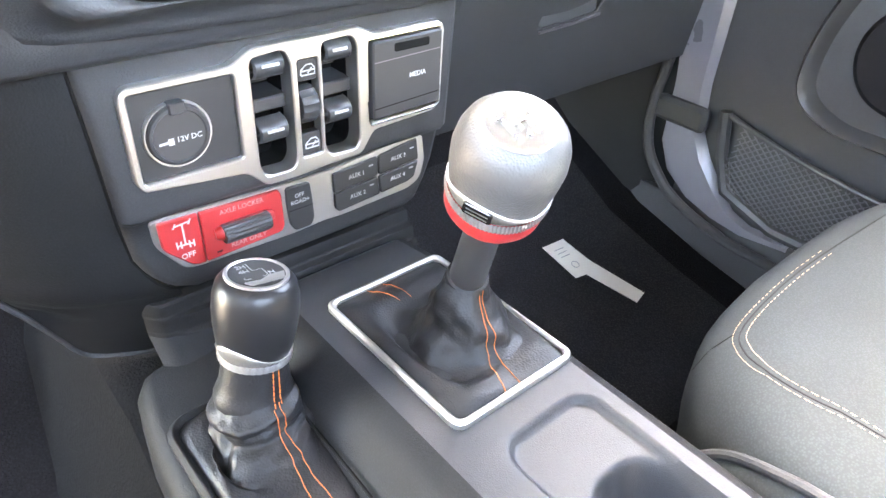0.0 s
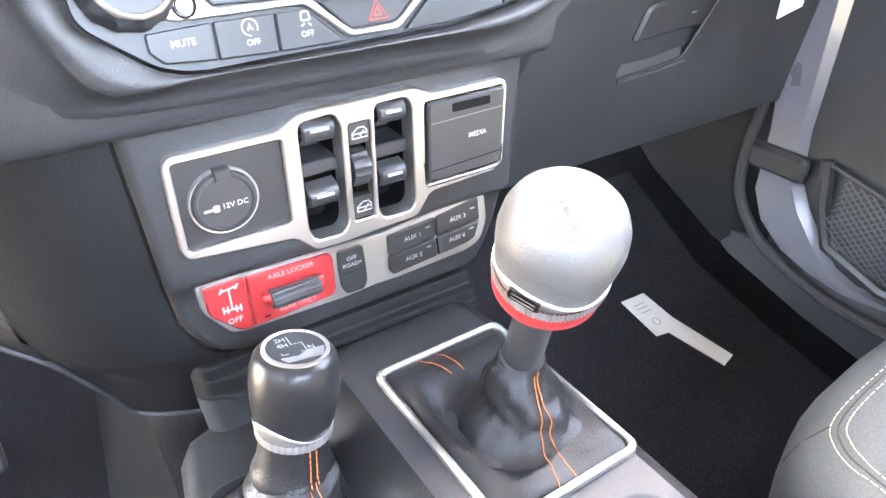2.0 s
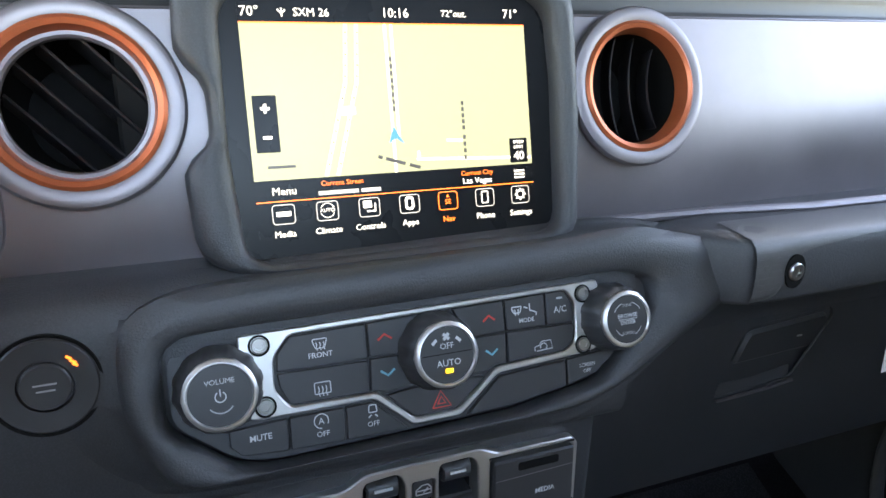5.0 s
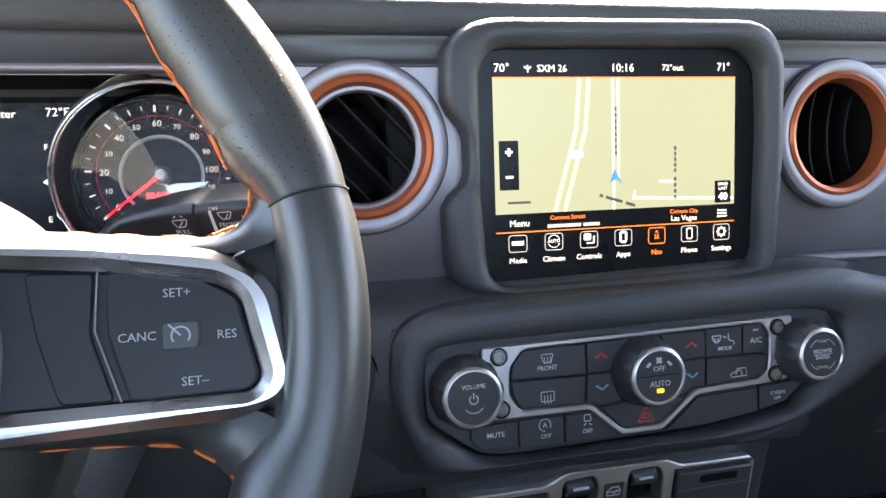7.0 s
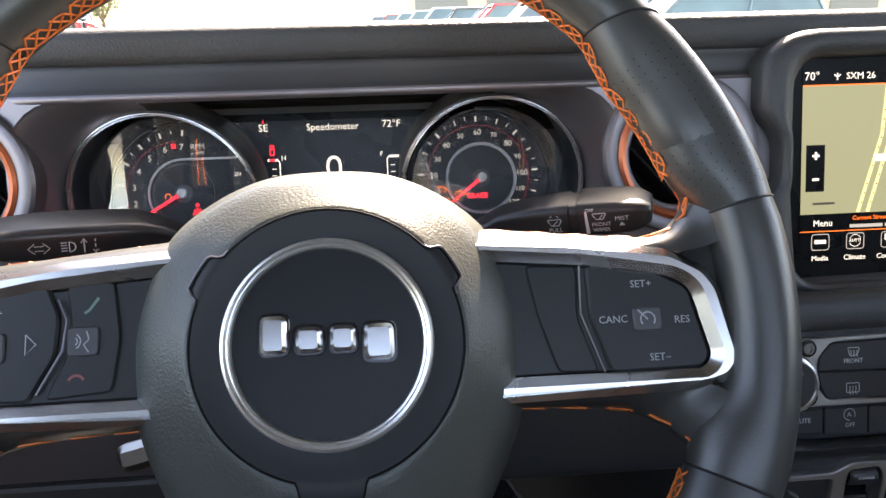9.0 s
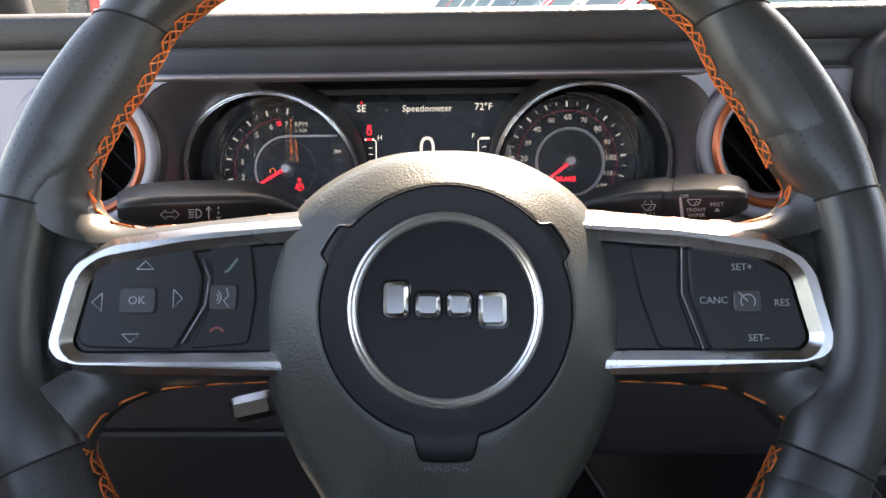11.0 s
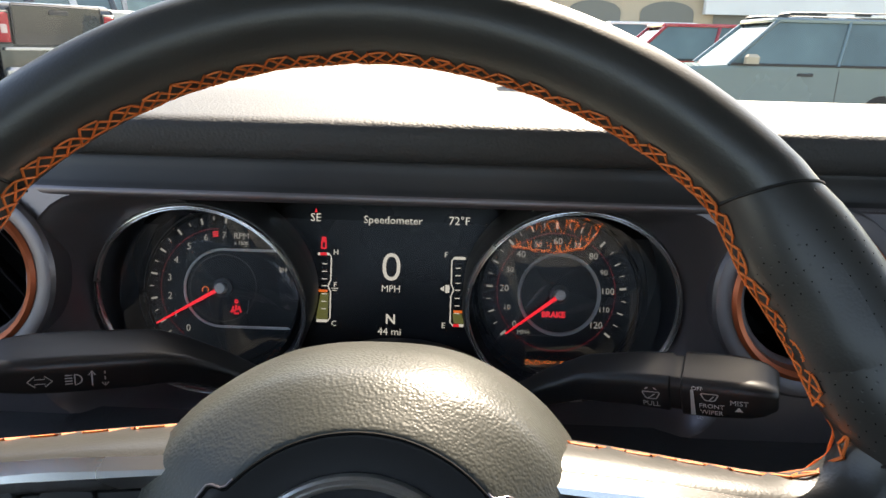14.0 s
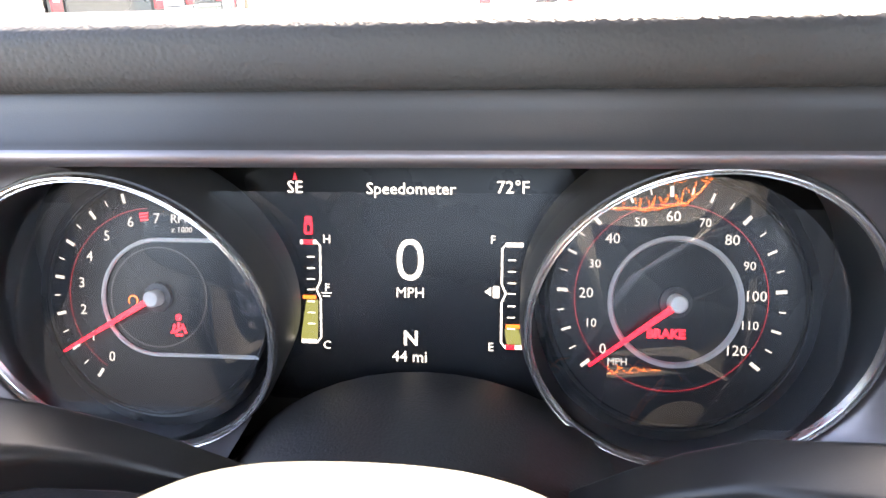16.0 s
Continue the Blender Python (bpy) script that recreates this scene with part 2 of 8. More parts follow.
def rnd(pts, r, seg=4):
    """A closed outline with its corners rounded by r (one radius, or one for each corner)."""
    out, n = [], len(pts)
    for i, p in enumerate(pts):
        p = Vector(p)
        a, b = Vector(pts[i - 1]) - p, Vector(pts[(i + 1) % n]) - p
        rad = r[i] if isinstance(r, (list, tuple)) else r
        d = min(rad, a.length * 0.48, b.length * 0.48)
        if d < 1e-6:
            out.append(p)
            continue
        a, b = p + a.normalized() * d, p + b.normalized() * d
        for k in range(seg + 1):
            t = k / seg
            out.append(a * (1 - t) ** 2 + p * 2 * t * (1 - t) + b * t ** 2)
    return [(q.x, q.y) for q in out]


def mmr(pts, r=0, seg=4):
    """An outline in millimetres, rounded, in metres."""
    q = [(x * MM, y * MM) for x, y in pts]
    rr = [k * MM for k in r] if isinstance(r, (list, tuple)) else r * MM
    return rnd(q, rr, seg) if r else q


def rect(x0, x1, y0, y1):
    return [(x0, y0), (x1, y0), (x1, y1), (x0, y1)]


def area(pts):
    return sum(pts[i - 1][0] * pts[i][1] - pts[i][0] * pts[i - 1][1] for i in range(len(pts))) / 2


def offs(pts, d):
    """An anticlockwise outline moved inwards by d."""
    out, n = [], len(pts)
    for i in range(n):
        p, a, b = Vector(pts[i]), Vector(pts[i - 1]), Vector(pts[(i + 1) % n])
        e1, e2 = p - a, b - p
        if e1.length < 1e-9:
            e1 = e2
        if e2.length < 1e-9:
            e2 = e1
        n1, n2 = Vector((-e1.y, e1.x)).normalized(), Vector((-e2.y, e2.x)).normalized()
        m = n1 + n2
        m = m / max(m.dot(m) / 2, 0.5) if m.length > 1e-6 else n1
        q = p + m * d
        out.append((q.x, q.y))
    return out


def circle(r, n=32, cx=0.0, cy=0.0, ry=None):
    ry = ry or r
    return [(cx + r * math.cos(2 * math.pi * i / n), cy + ry * math.sin(2 * math.pi * i / n)) for i in range(n)]


def plate(pts, n0, n1, b=0.0, holes=(), bm=None, back=False):
    """A flat piece from height n0 to n1 with the given outline, chamfered by b, with holes through it."""
    bm = bm or bmesh.new()
    tops, bots = [], []
    for k, loop in enumerate((pts, *holes)):
        loop = list(loop)
        if (area(loop) < 0) == (k == 0):
            loop.reverse()
        rings = [[(x, y, n0) for x, y in loop], [(x, y, n1 - b) for x, y in loop]]
        if b:
            rings.append([(x, y, n1) for x, y in offs(loop, b)])
        rings = [[bm.verts.new(c) for c in r] for r in rings]
        for r0, r1 in zip(rings, rings[1:]):
            for i in range(len(loop)):
                bm.faces.new((r0[i - 1], r0[i], r1[i], r1[i - 1]))
        for ring, edges in ((rings[-1], tops), (rings[0], bots)):
            edges += [bm.edges.get((ring[i - 1], ring[i])) for i in range(len(ring))]
    bmesh.ops.triangle_fill(bm, edges=tops, use_beauty=True)
    if back:
        bmesh.ops.triangle_fill(bm, edges=bots, use_beauty=True)
    return bm


def lathe(profile, seg=40, wave=None, bm=None, center=(0, 0)):
    """A turned shape about z from (radius, height) pairs; wave(angle, k) scales the radius of ring k."""
    bm = bm or bmesh.new()
    rings = []
    for k, (r, z) in enumerate(profile):
        if r < 1e-7:
            rings.append([bm.verts.new((center[0], center[1], z))])
        else:
            row = []
            for i in range(seg):
                a = 2 * math.pi * i / seg
                q = r * (wave(a, k) if wave else 1)
                row.append(bm.verts.new((center[0] + q * math.cos(a), center[1] + q * math.sin(a), z)))
            rings.append(row)
    for r0, r1 in zip(rings, rings[1:]):
        if len(r0) == 1 and len(r1) == 1:
            continue
        for i in range(seg):
            if len(r0) == 1:
                bm.faces.new((r0[0], r1[i - 1], r1[i]))
            elif len(r1) == 1:
                bm.faces.new((r0[i - 1], r0[i], r1[0]))
            else:
                bm.faces.new((r0[i - 1], r0[i], r1[i], r1[i - 1]))
    return bm


def tube(path, r, seg=8, closed=False, bm=None, flat=1.0, caps=True):
    """A round bar along a path; r is a number or one for each point."""
    bm = bm or bmesh.new()
    path = [Vector(p) for p in path]
    n = len(path)
    up, rings = None, []
    for i, p in enumerate(path):
        a = path[i - 1] if i or closed else p
        b = path[(i + 1) % n] if i < n - 1 or closed else p
        d = (b - a).normalized()
        if up is None:
            up = d.orthogonal().normalized()
        up = (up - d * up.dot(d)).normalized()
        side = d.cross(up)
        q = r[i] if isinstance(r, (list, tuple)) else r
        rings.append([bm.verts.new(p + up * q * math.cos(2 * math.pi * k / seg) + side * q * flat * math.sin(2 * math.pi * k / seg)) for k in range(seg)])
    pairs = list(zip(rings, rings[1:])) + ([(rings[-1], rings[0])] if closed else [])
    for r0, r1 in pairs:
        for k in range(seg):
            bm.faces.new((r0[k - 1], r0[k], r1[k], r1[k - 1]))
    if caps and not closed:
        bm.faces.new(rings[0])
        bm.faces.new(rings[-1])
    return bm


def loft(rows, closed=False, bm=None, cap=False):
    """A skin through rows of points, all of one length; closed joins each row's ends."""
    bm = bm or bmesh.new()
    rows = [[bm.verts.new(p) for p in row] for row in rows]
    for r0, r1 in zip(rows, rows[1:]):
        for i in range(0 if closed else 1, len(r0)):
            bm.faces.new((r0[i - 1], r0[i], r1[i], r1[i - 1]))
    if cap:
        bm.faces.new(rows[0])
        bm.faces.new(rows[-1])
    return bm


def box(x0, x1, y0, y1, z0, z1, b=0.003, bm=None):
    r = rnd(rect(x0, x1, y0, y1), min(b * 1.6, abs(x1 - x0) / 3, abs(y1 - y0) / 3), 3)
    return plate(r, z0, z1, b, bm=bm, back=True)


def smooth_line(pts, n=8, closed=False):
    """A smooth curve through points."""
    P = [Vector(p) for p in pts]
    m, out = len(P), []
    for i in range(m if closed else m - 1):
        p0 = P[i - 1] if i or closed else P[0]
        p1, p2 = P[i], P[(i + 1) % m]
        p3 = P[(i + 2) % m] if closed or i + 2 < m else P[-1]
        for k in range(n):
            t = k / n
            out.append(0.5 * (2 * p1 + (p2 - p0) * t + (2 * p0 - 5 * p1 + 4 * p2 - p3) * t * t + (3 * p1 - p0 - 3 * p2 + p3) * t ** 3))
    if not closed:
        out.append(P[-1])
    return out


def words(s, size, x, y, n, bm=None, turn=0.0, bold=0.0, wide=1.0):
    """Raised lettering in the built-in font, centred at (x, y) in millimetres, at height n."""
    cu = bpy.data.curves.new("words", "FONT")
    cu.body, cu.size, cu.align_x, cu.align_y = s, size * MM, "CENTER", "CENTER"
    cu.extrude, cu.resolution_u, cu.offset = 0.00008, 2, bold * MM
    ob = bpy.data.objects.new("words", cu)
    me = bpy.data.meshes.new_from_object(ob)
    bm = bm or bmesh.new()
    me.transform(Matrix.Translation((x * MM, y * MM, n)) @ Matrix.Rotation(radians(turn), 4, "Z") @ Matrix.Diagonal((wide, 1, 1, 1)))
    bm.from_mesh(me)
    bpy.data.objects.remove(ob)
    bpy.data.curves.remove(cu)
    bpy.data.meshes.remove(me)
    return bm


def strokes(lines, w, n, bm=None, h=0.00015):
    """Thin flat strokes, each a list of points in millimetres, of width w (mm), at height n."""
    bm = bm or bmesh.new()
    for line in lines:
        P = [Vector((x * MM, y * MM)) for x, y in line]
        L, R = [], []
        for i, p in enumerate(P):
            d = (P[min(i + 1, len(P) - 1)] - P[max(i - 1, 0)]).normalized()
            s = Vector((-d.y, d.x)) * w * MM / 2
            L.append(bm.verts.new((p.x + s.x, p.y + s.y, n + h)))
            R.append(bm.verts.new((p.x - s.x, p.y - s.y, n + h)))
        for i in range(1, len(P)):
            bm.faces.new((L[i - 1], R[i - 1], R[i], L[i]))
    return bm


def arc(cx, cy, r, a0, a1, n=16):
    return [(cx + r * math.cos(radians(a0 + (a1 - a0) * i / n)), cy + r * math.sin(radians(a0 + (a1 - a0) * i / n))) for i in range(n + 1)]


def moved(pts, x, y, k=1.0):
    return [(x + px * k, y + py * k) for px, py in pts]

# ---- cabin structure ----
def polar(poly, cx, cy, n=72):
    """A closed outline resampled at n even directions round a centre."""
    out, P = [], [Vector(p) for p in poly]
    for k in range(n):
        a = 2 * math.pi * k / n
        d, c = Vector((math.cos(a), math.sin(a))), Vector((cx, cy))
        best = 0.0
        for i in range(len(P)):
            p, e = P[i - 1] - c, P[i] - P[i - 1]
            den = d.x * e.y - d.y * e.x
            if abs(den) < 1e-12:
                continue
            t = (p.x * e.y - p.y * e.x) / den
            s = (p.x * d.y - p.y * d.x) / den
            if t > 0 and -1e-6 <= s <= 1 + 1e-6:
                best = max(best, t)
        out.append((cx + d.x * best, cy + d.y * best))
    return out


def run(profile, xs, bm=None, close=False):
    """A moulding with one (y, z) profile along x; xs are the stations."""
    return loft([[(x, y, z) for y, z in profile] for x in xs], bm=bm, closed=close)


def stations(a, b, n):
    return [a + (b - a) * i / n for i in range(n + 1)]


# floor pan, firewall, sides, rear wall, roof
floor_line = [(-1.1, 0.50), (-0.3, 0.50), (0.02, 0.505), (0.14, 0.527), (0.27, 0.562), (0.42, 0.65), (0.56, 0.80), (0.66, 0.95), (0.70, 1.25)]
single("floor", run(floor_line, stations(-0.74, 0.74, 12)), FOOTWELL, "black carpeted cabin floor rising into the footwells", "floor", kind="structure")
tunnel = []
for y in (0.40, 0.30, 0.22, 0.14, 0.05, -0.10, -0.30, -0.62):
    xo = -0.150 if y > 0.12 else (-0.158 if y > 0 else -0.166)
    top = 0.737 + 0.02 * y
    tunnel.append([(-0.04, y, top + 0.002), (xo + 0.010, y, top), (xo - 0.004, y, top - 0.008), (xo - 0.010, y, top - 0.03), (xo - 0.024, y, 0.67), (xo - 0.055, y, 0.57), (xo - 0.10, y, 0.48)])
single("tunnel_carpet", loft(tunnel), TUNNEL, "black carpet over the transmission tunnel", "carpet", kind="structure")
# unseen closing panels, sized to cut the sky light inside the cabin
single("wall_rear", box(-0.80, 0.80, -1.16, -1.10, 0.5, 1.36, 0.01), SIDECLOTH, "unseen black lower rear cabin wall", "wall", kind="structure")
for s in (-1, 1):
    single("wall_side", box(s * 0.80 - 0.02, s * 0.80 + 0.02, -1.16, -0.50, 1.10, 1.82, 0.01), SIDECLOTH, "unseen dark rear cabin side", "wall", kind="structure")
    single("roof_rail", box(s * 0.79 - 0.03, s * 0.79 + 0.03, -0.52, 0.27, 1.70, 1.82, 0.01), SIDECLOTH, "unseen dark side roof rail", "frame", kind="structure")
single("ceiling", box(-0.80, 0.80, -1.16, 0.28, 1.80, 1.85, 0.01), SIDECLOTH, "plain dark cabin roof lining", "ceiling", kind="structure")
single("windshield_header", box(-0.82, 0.82, 0.26, 0.32, 1.745, 1.81, 0.01), PLASTIC, "black windshield header rail under the roof", "frame", kind="structure")
for s in (-1, 1):
    single("roof_pillar", tube([(s * 0.865, 0.50, 1.24), (s * 0.80, 0.28, 1.79)], 0.032, 12), PLASTIC, "black windshield pillar beside the glass", "pillar", kind="structure")
    single("rear_pillar", box(s * 0.745 - 0.03, s * 0.745 + 0.03, -1.16, -1.04, 1.1, 1.82, 0.01), SIDECLOTH, "plain dark rear roof pillar", "pillar", kind="structure")
wind = single("windshield", loft([[(x, 0.525, 1.262) for x in stations(-0.84, 0.84, 4)], [(x, 0.30, 1.765) for x in stations(-0.77, 0.77, 4)]]), SCREENGLASS, "clear upright windshield glass", "windshield", kind="structure")
wind.visible_shadow = False

# ---- dashboard ----
dash = thing("dashboard", Matrix.Identity(4), "black dashboard with gunmetal panel and grained top pad", "dashboard")
XS = stations(-0.78, 0.78, 40)
pad_line = smooth_line([(0.233, 1.2625, 0), (0.196, 1.2645, 0), (0.1852, 1.2662, 0), (0.1815, 1.2696, 0), (0.1802, 1.2740, 0), (0.1801, 1.2790, 0), (0.1808, 1.2832, 0), (0.1832, 1.2864, 0), (0.1880, 1.2882, 0), (0.198, 1.2888, 0), (0.225, 1.2891, 0), (0.30, 1.2894, 0), (0.40, 1.288, 0), (0.48, 1.283, 0), (0.52, 1.270, 0)], 5)
part("top_pad", run([(p.x, p.y) for p in pad_line], XS), PAD, dash, "grained soft black top pad")
brow = [(p.x, p.y) for p in smooth_line([(0.1772, 1.2440, 0), (0.1752, 1.2458, 0), (0.1748, 1.2480, 0), (0.1760, 1.2502, 0), (0.1782, 1.2526, 0), (0.1802, 1.2560, 0), (0.1822, 1.2604, 0), (0.1846, 1.2664, 0), (0.190, 1.2690, 0)], 5)]


def brow_rows(pts):
    """The brow stands proud over the cluster and sinks into the face panel beside it."""
    rows = []
    for x in stations(-0.78, 0.78, 78):
        t = min(max((abs(x + 0.397) - 0.165) / 0.06, 0.0), 1.0)
        sink = t * t * (3 - 2 * t)
        rows.append([(x, y + sink * FACE_IN * min(max((1.268 - z) / 0.016, 0.0), 1.0), z - sink * 0.004 * (z < 1.2475)) for y, z in pts])
    return loft(rows)


FACE_IN = 0.0058
# one surface in two materials: black upper face for shade, paler lip for highlight
part("brow", brow_rows(brow[14:]), PLASTIC_SMOOTH, dash, "face under the pad, blackened for its shade")
part("brow_lip", brow_rows(brow[:15]), PANEL, dash, "rolled brow lip, paler for its highlight")

# gunmetal face panel with openings for the cluster, the vents and the screen
gl, gr, gv = -0.5095, -0.2845, -0.0105


def scoop_edge(gx, a0, a1, side):
    """Outer edge of the hollow round one gauge: wide, but kept clear of the panel's edges and the vent beside it."""
    out = []
    for i in range(49):
        a = radians(a0 + (a1 - a0) * i / 48)
        c, s = math.cos(a), math.sin(a)
        r = 0.090
        r = min(r, 0.0670 / s if s > 0.1 else r, 0.0610 / -s if s < -0.1 else r)
        if c * side > 0.2:
            r = min(r, 0.079 / (c * side))
        else:
            r = min(r, 0.069 + 0.02 * max(0, c * side))
        out.append(r)
    for _ in range(4):
        out = [out[0]] + [(out[i - 1] + 2 * out[i] + out[i + 1]) / 4 for i in range(1, 48)] + [out[-1]]
    return [(gx + r * math.cos(radians(a0 + (a1 - a0) * i / 48)), gv + r * math.sin(radians(a0 + (a1 - a0) * i / 48))) for i, r in enumerate(out)]


def bow(y):
    """How far the face panel curves away from the cabin towards its foot."""
    return -2.1 * max(0.0, 0.004 - y) ** 2


edge_l, edge_r = scoop_edge(gl, 90, 318, -1), scoop_edge(gr, -138, 90, 1)
opening = edge_l + edge_r
VENTS = ((-0.167, 0.012), (0.1655, 0.0135), (-0.623, 0.010), (0.600, 0.010))
vent_holes = [circle(0.0475 if x > 0 else 0.0330, 40, x, y) for x, y in VENTS]
edge = rnd([(-0.78, -0.0745), (0.78, -0.0745), (0.78, 0.0590), (-0.78, 0.0590)], 0.002, 2)
face = plate(offs(edge, -0.0012), -0.006, 0.0, 0.0012, holes=(opening, *vent_holes))
for y in stations(-0.072, 0.004, 12):
    bmesh.ops.bisect_plane(face, geom=face.verts[:] + face.edges[:] + face.faces[:], plane_co=(0, y, 0), plane_no=(0, 1, 0))
for v in face.verts:
    v.co.z += bow(v.co.y)
part("face_panel", face, PANEL, dash, "satin gunmetal face panel", m=M_DASH)
for outer, ring_x, ring_y, a0, a1 in ((edge_l, -0.1125, -0.002, 90, 318), (edge_r, 0.1125, 0.002, -138, 90)):
    rows = []
    for k in range(11):
        t = k / 10
        row = []
        for i, e in enumerate(outer):
            a = radians(a0 + (a1 - a0) * i / 48)
            p = M_DASH @ Vector((e[0], e[1], -0.0006 + bow(e[1])))
            q = M_BEZEL @ Vector((ring_x + 0.0652 * math.cos(a), ring_y + 0.0652 * math.sin(a), 0.0005))
            u, w = t, t * t * (3 - 2 * t) * 0.6 + t * 0.4
            row.append((p.x + (q.x - p.x) * u, p.y + (q.y - p.y) * w, p.z + (q.z - p.z) * u))
        rows.append(row)
    part("cluster_scoop", loft(rows), PANEL, dash, "gunmetal hollow rounding into the gauge ring", sharp=1.2)
# near-black wall and sheets: the darkness behind the openings is coloured in
well = loft([[(x, y, n) for x, y in offs(opening, -0.002)] for n in (-0.050, -0.06, -0.085)], closed=True)
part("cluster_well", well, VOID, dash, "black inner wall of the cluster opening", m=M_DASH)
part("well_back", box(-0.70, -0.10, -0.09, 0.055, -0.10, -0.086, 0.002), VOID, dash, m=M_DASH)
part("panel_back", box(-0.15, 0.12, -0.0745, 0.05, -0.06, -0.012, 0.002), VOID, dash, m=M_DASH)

# lower dash, driver's side
knee = smooth_line([(0.172, 1.1190, 0), (0.156, 1.1187, 0), (0.140, 1.1165, 0), (0.126, 1.108, 0), (0.119, 1.085, 0), (0.1175, 1.05, 0), (0.1190, 1.015, 0), (0.1215, 0.998, 0), (0.1275, 0.990, 0), (0.140, 0.988, 0), (0.20, 0.99, 0)], 5)
part("lower_panel", run([(p.x, p.y) for p in knee], stations(-0.78, 0.14, 20)), PLASTIC, dash, "grained black lower panel")
# lower dash, passenger side, with the grab strip
side = smooth_line([(0.172, 1.1190, 0), (0.155, 1.1187, 0), (0.128, 1.117, 0), (0.100, 1.1135, 0), (0.091, 1.107, 0), (0.089, 1.09, 0), (0.091, 1.073, 0), (0.100, 1.066, 0), (0.14, 1.058, 0), (0.19, 1.035, 0), (0.225, 1.0, 0), (0.243, 0.95, 0), (0.252, 0.90, 0), (0.262, 0.85, 0), (0.30, 0.82, 0), (0.45, 0.81, 0)], 4)
def ease(t):
    t = min(max(t, 0), 1)
    return t * t * (3 - 2 * t)


part("lower_panel", loft([[(x, p.x + 0.036 * (1 - ease((x - 0.165) / 0.055)) * (p.x < 0.15), p.y) for p in side] for x in stations(0.15, 0.22, 10) + stations(0.24, 0.78, 12)]), PLASTIC, dash, "grained black lower panel with a rounded grab ledge")
part("lower_panel", run([(0.152, 1.1185), (0.15, 1.05), (0.19, 0.98), (0.24, 0.90), (0.262, 0.85), (0.45, 0.81)], stations(0.10, 0.195, 3)), PLASTIC, dash)
ledge = [(p.x, p.y) for p in side if p.y > 1.0695 and p.x < 0.129]
ledge_y, ledge_z = [p[0] for p in ledge[::-1]], [p[1] for p in ledge[::-1]]
strip = []
for x in stations(0.207, 0.30, 31) + stations(0.31, 0.76, 12):
    foot = float(np.interp(x, [0.207, 0.222, 0.228, 0.233, 0.239, 0.247, 0.258, 0.275, 0.30, 0.36, 0.76], [1.0706, 1.0715, 1.0745, 1.083, 1.0965, 1.1015, 1.1036, 1.1052, 1.1072, 1.1095, 1.1108]))
    zs = stations(foot, 1.1168, 10)
    ys = [float(np.interp(z, ledge_z, ledge_y)) for z in zs]
    strip.append([(x, ys[0] + 0.0015, zs[0] - 0.0006)] + [(x, y - 0.0013, z + 0.0005) for y, z in zip(ys, zs)] + [(x, ys[-1], zs[-1] + 0.0002)])
part("grab_strip", loft(strip), CARBONGREY, dash, "textured grey strip along the grab ledge", sharp=1.2)
strip_bolt = lathe([(0.0060, 0.0), (0.0060, 0.0018), (0.0050, 0.0026), (0.0030, 0.0026), (0.0028, 0.0014), (0.0, 0.0014)], 24)
# flat black disc draws the shade of the bolt recess
part("bolt_recess", plate(circle(0.0085, 28, 0, 0, 0.0115), 0.0, 0.0012), VOID, dash, "black disc for the shaded oval recess", m=plane((0.240, 0.0882, 1.090), (0, 0, 1)))
part("strip_bolt", strip_bolt, BOLT, dash, "bright recessed bolt", m=plane((0.240, 0.0876, 1.090), (0, 0, 1)))
sweep = []
for dx, y in ((0.0, 0.0002), (0.008, 0.0006), (0.026, 0.0040), (0.050, 0.0130), (0.064, 0.0215), (0.073, 0.027), (0.078, 0.0305), (0.082, 0.033), (0.098, 0.047), (0.115, 0.065), (0.155, 0.115), (0.21, 0.19), (0.28, 0.26)):
    sweep.append([(float(np.interp(z, [0.8205, 0.826, 0.8335, 0.842, 0.858, 0.886, 0.93, 0.99, 1.035], [-0.0975, -0.1065, -0.1135, -0.1185, -0.1255, -0.1288, -0.1318, -0.1358, -0.1385])) - dx, y + float(np.interp(z, [0.62, 0.72, 0.80, 0.826, 0.842, 0.8845, 0.890, 1.0, 1.05], [0.27, 0.20, 0.160, 0.1500, 0.1480, 0.1450, 0.1440, 0.1378, 0.139])), z) for z in stations(1.045, float(np.interp(dx, [0.0, 0.0625, 0.078, 0.082, 0.115, 0.155, 0.28], [0.742, 0.757, 0.79, 0.836, 0.88, 0.93, 0.99])), 60)])
part("knee_sweep_edge", tube(smooth_line([row[-1] for row in sweep], 3), 0.0022, 8), PLASTIC, dash, "rolled lower edge")
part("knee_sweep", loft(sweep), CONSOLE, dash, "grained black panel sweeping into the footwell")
part("panel_gap", tube([(-0.1382, 0.1392, 1.03), (-0.1355, 0.1386, 0.99), (-0.1314, 0.1410, 0.93), (-0.1290, 0.1445, 0.890), (-0.1252, 0.1478, 0.858), (-0.1182, 0.1485, 0.842), (-0.1130, 0.1490, 0.8335), (-0.1060, 0.1500, 0.826), (-0.0965, 0.1530, 0.8205)], 0.0010, 6), VOID, dash, "dark panel gap")
part("ledge_trim", tube([(0.10, 0.1535, 1.119), (0.22, 0.145, 1.119), (0.30, 0.132, 1.1185), (0.77, 0.125, 1.1175)], 0.0035, 8), PANEL, dash, "thin grey trim line")

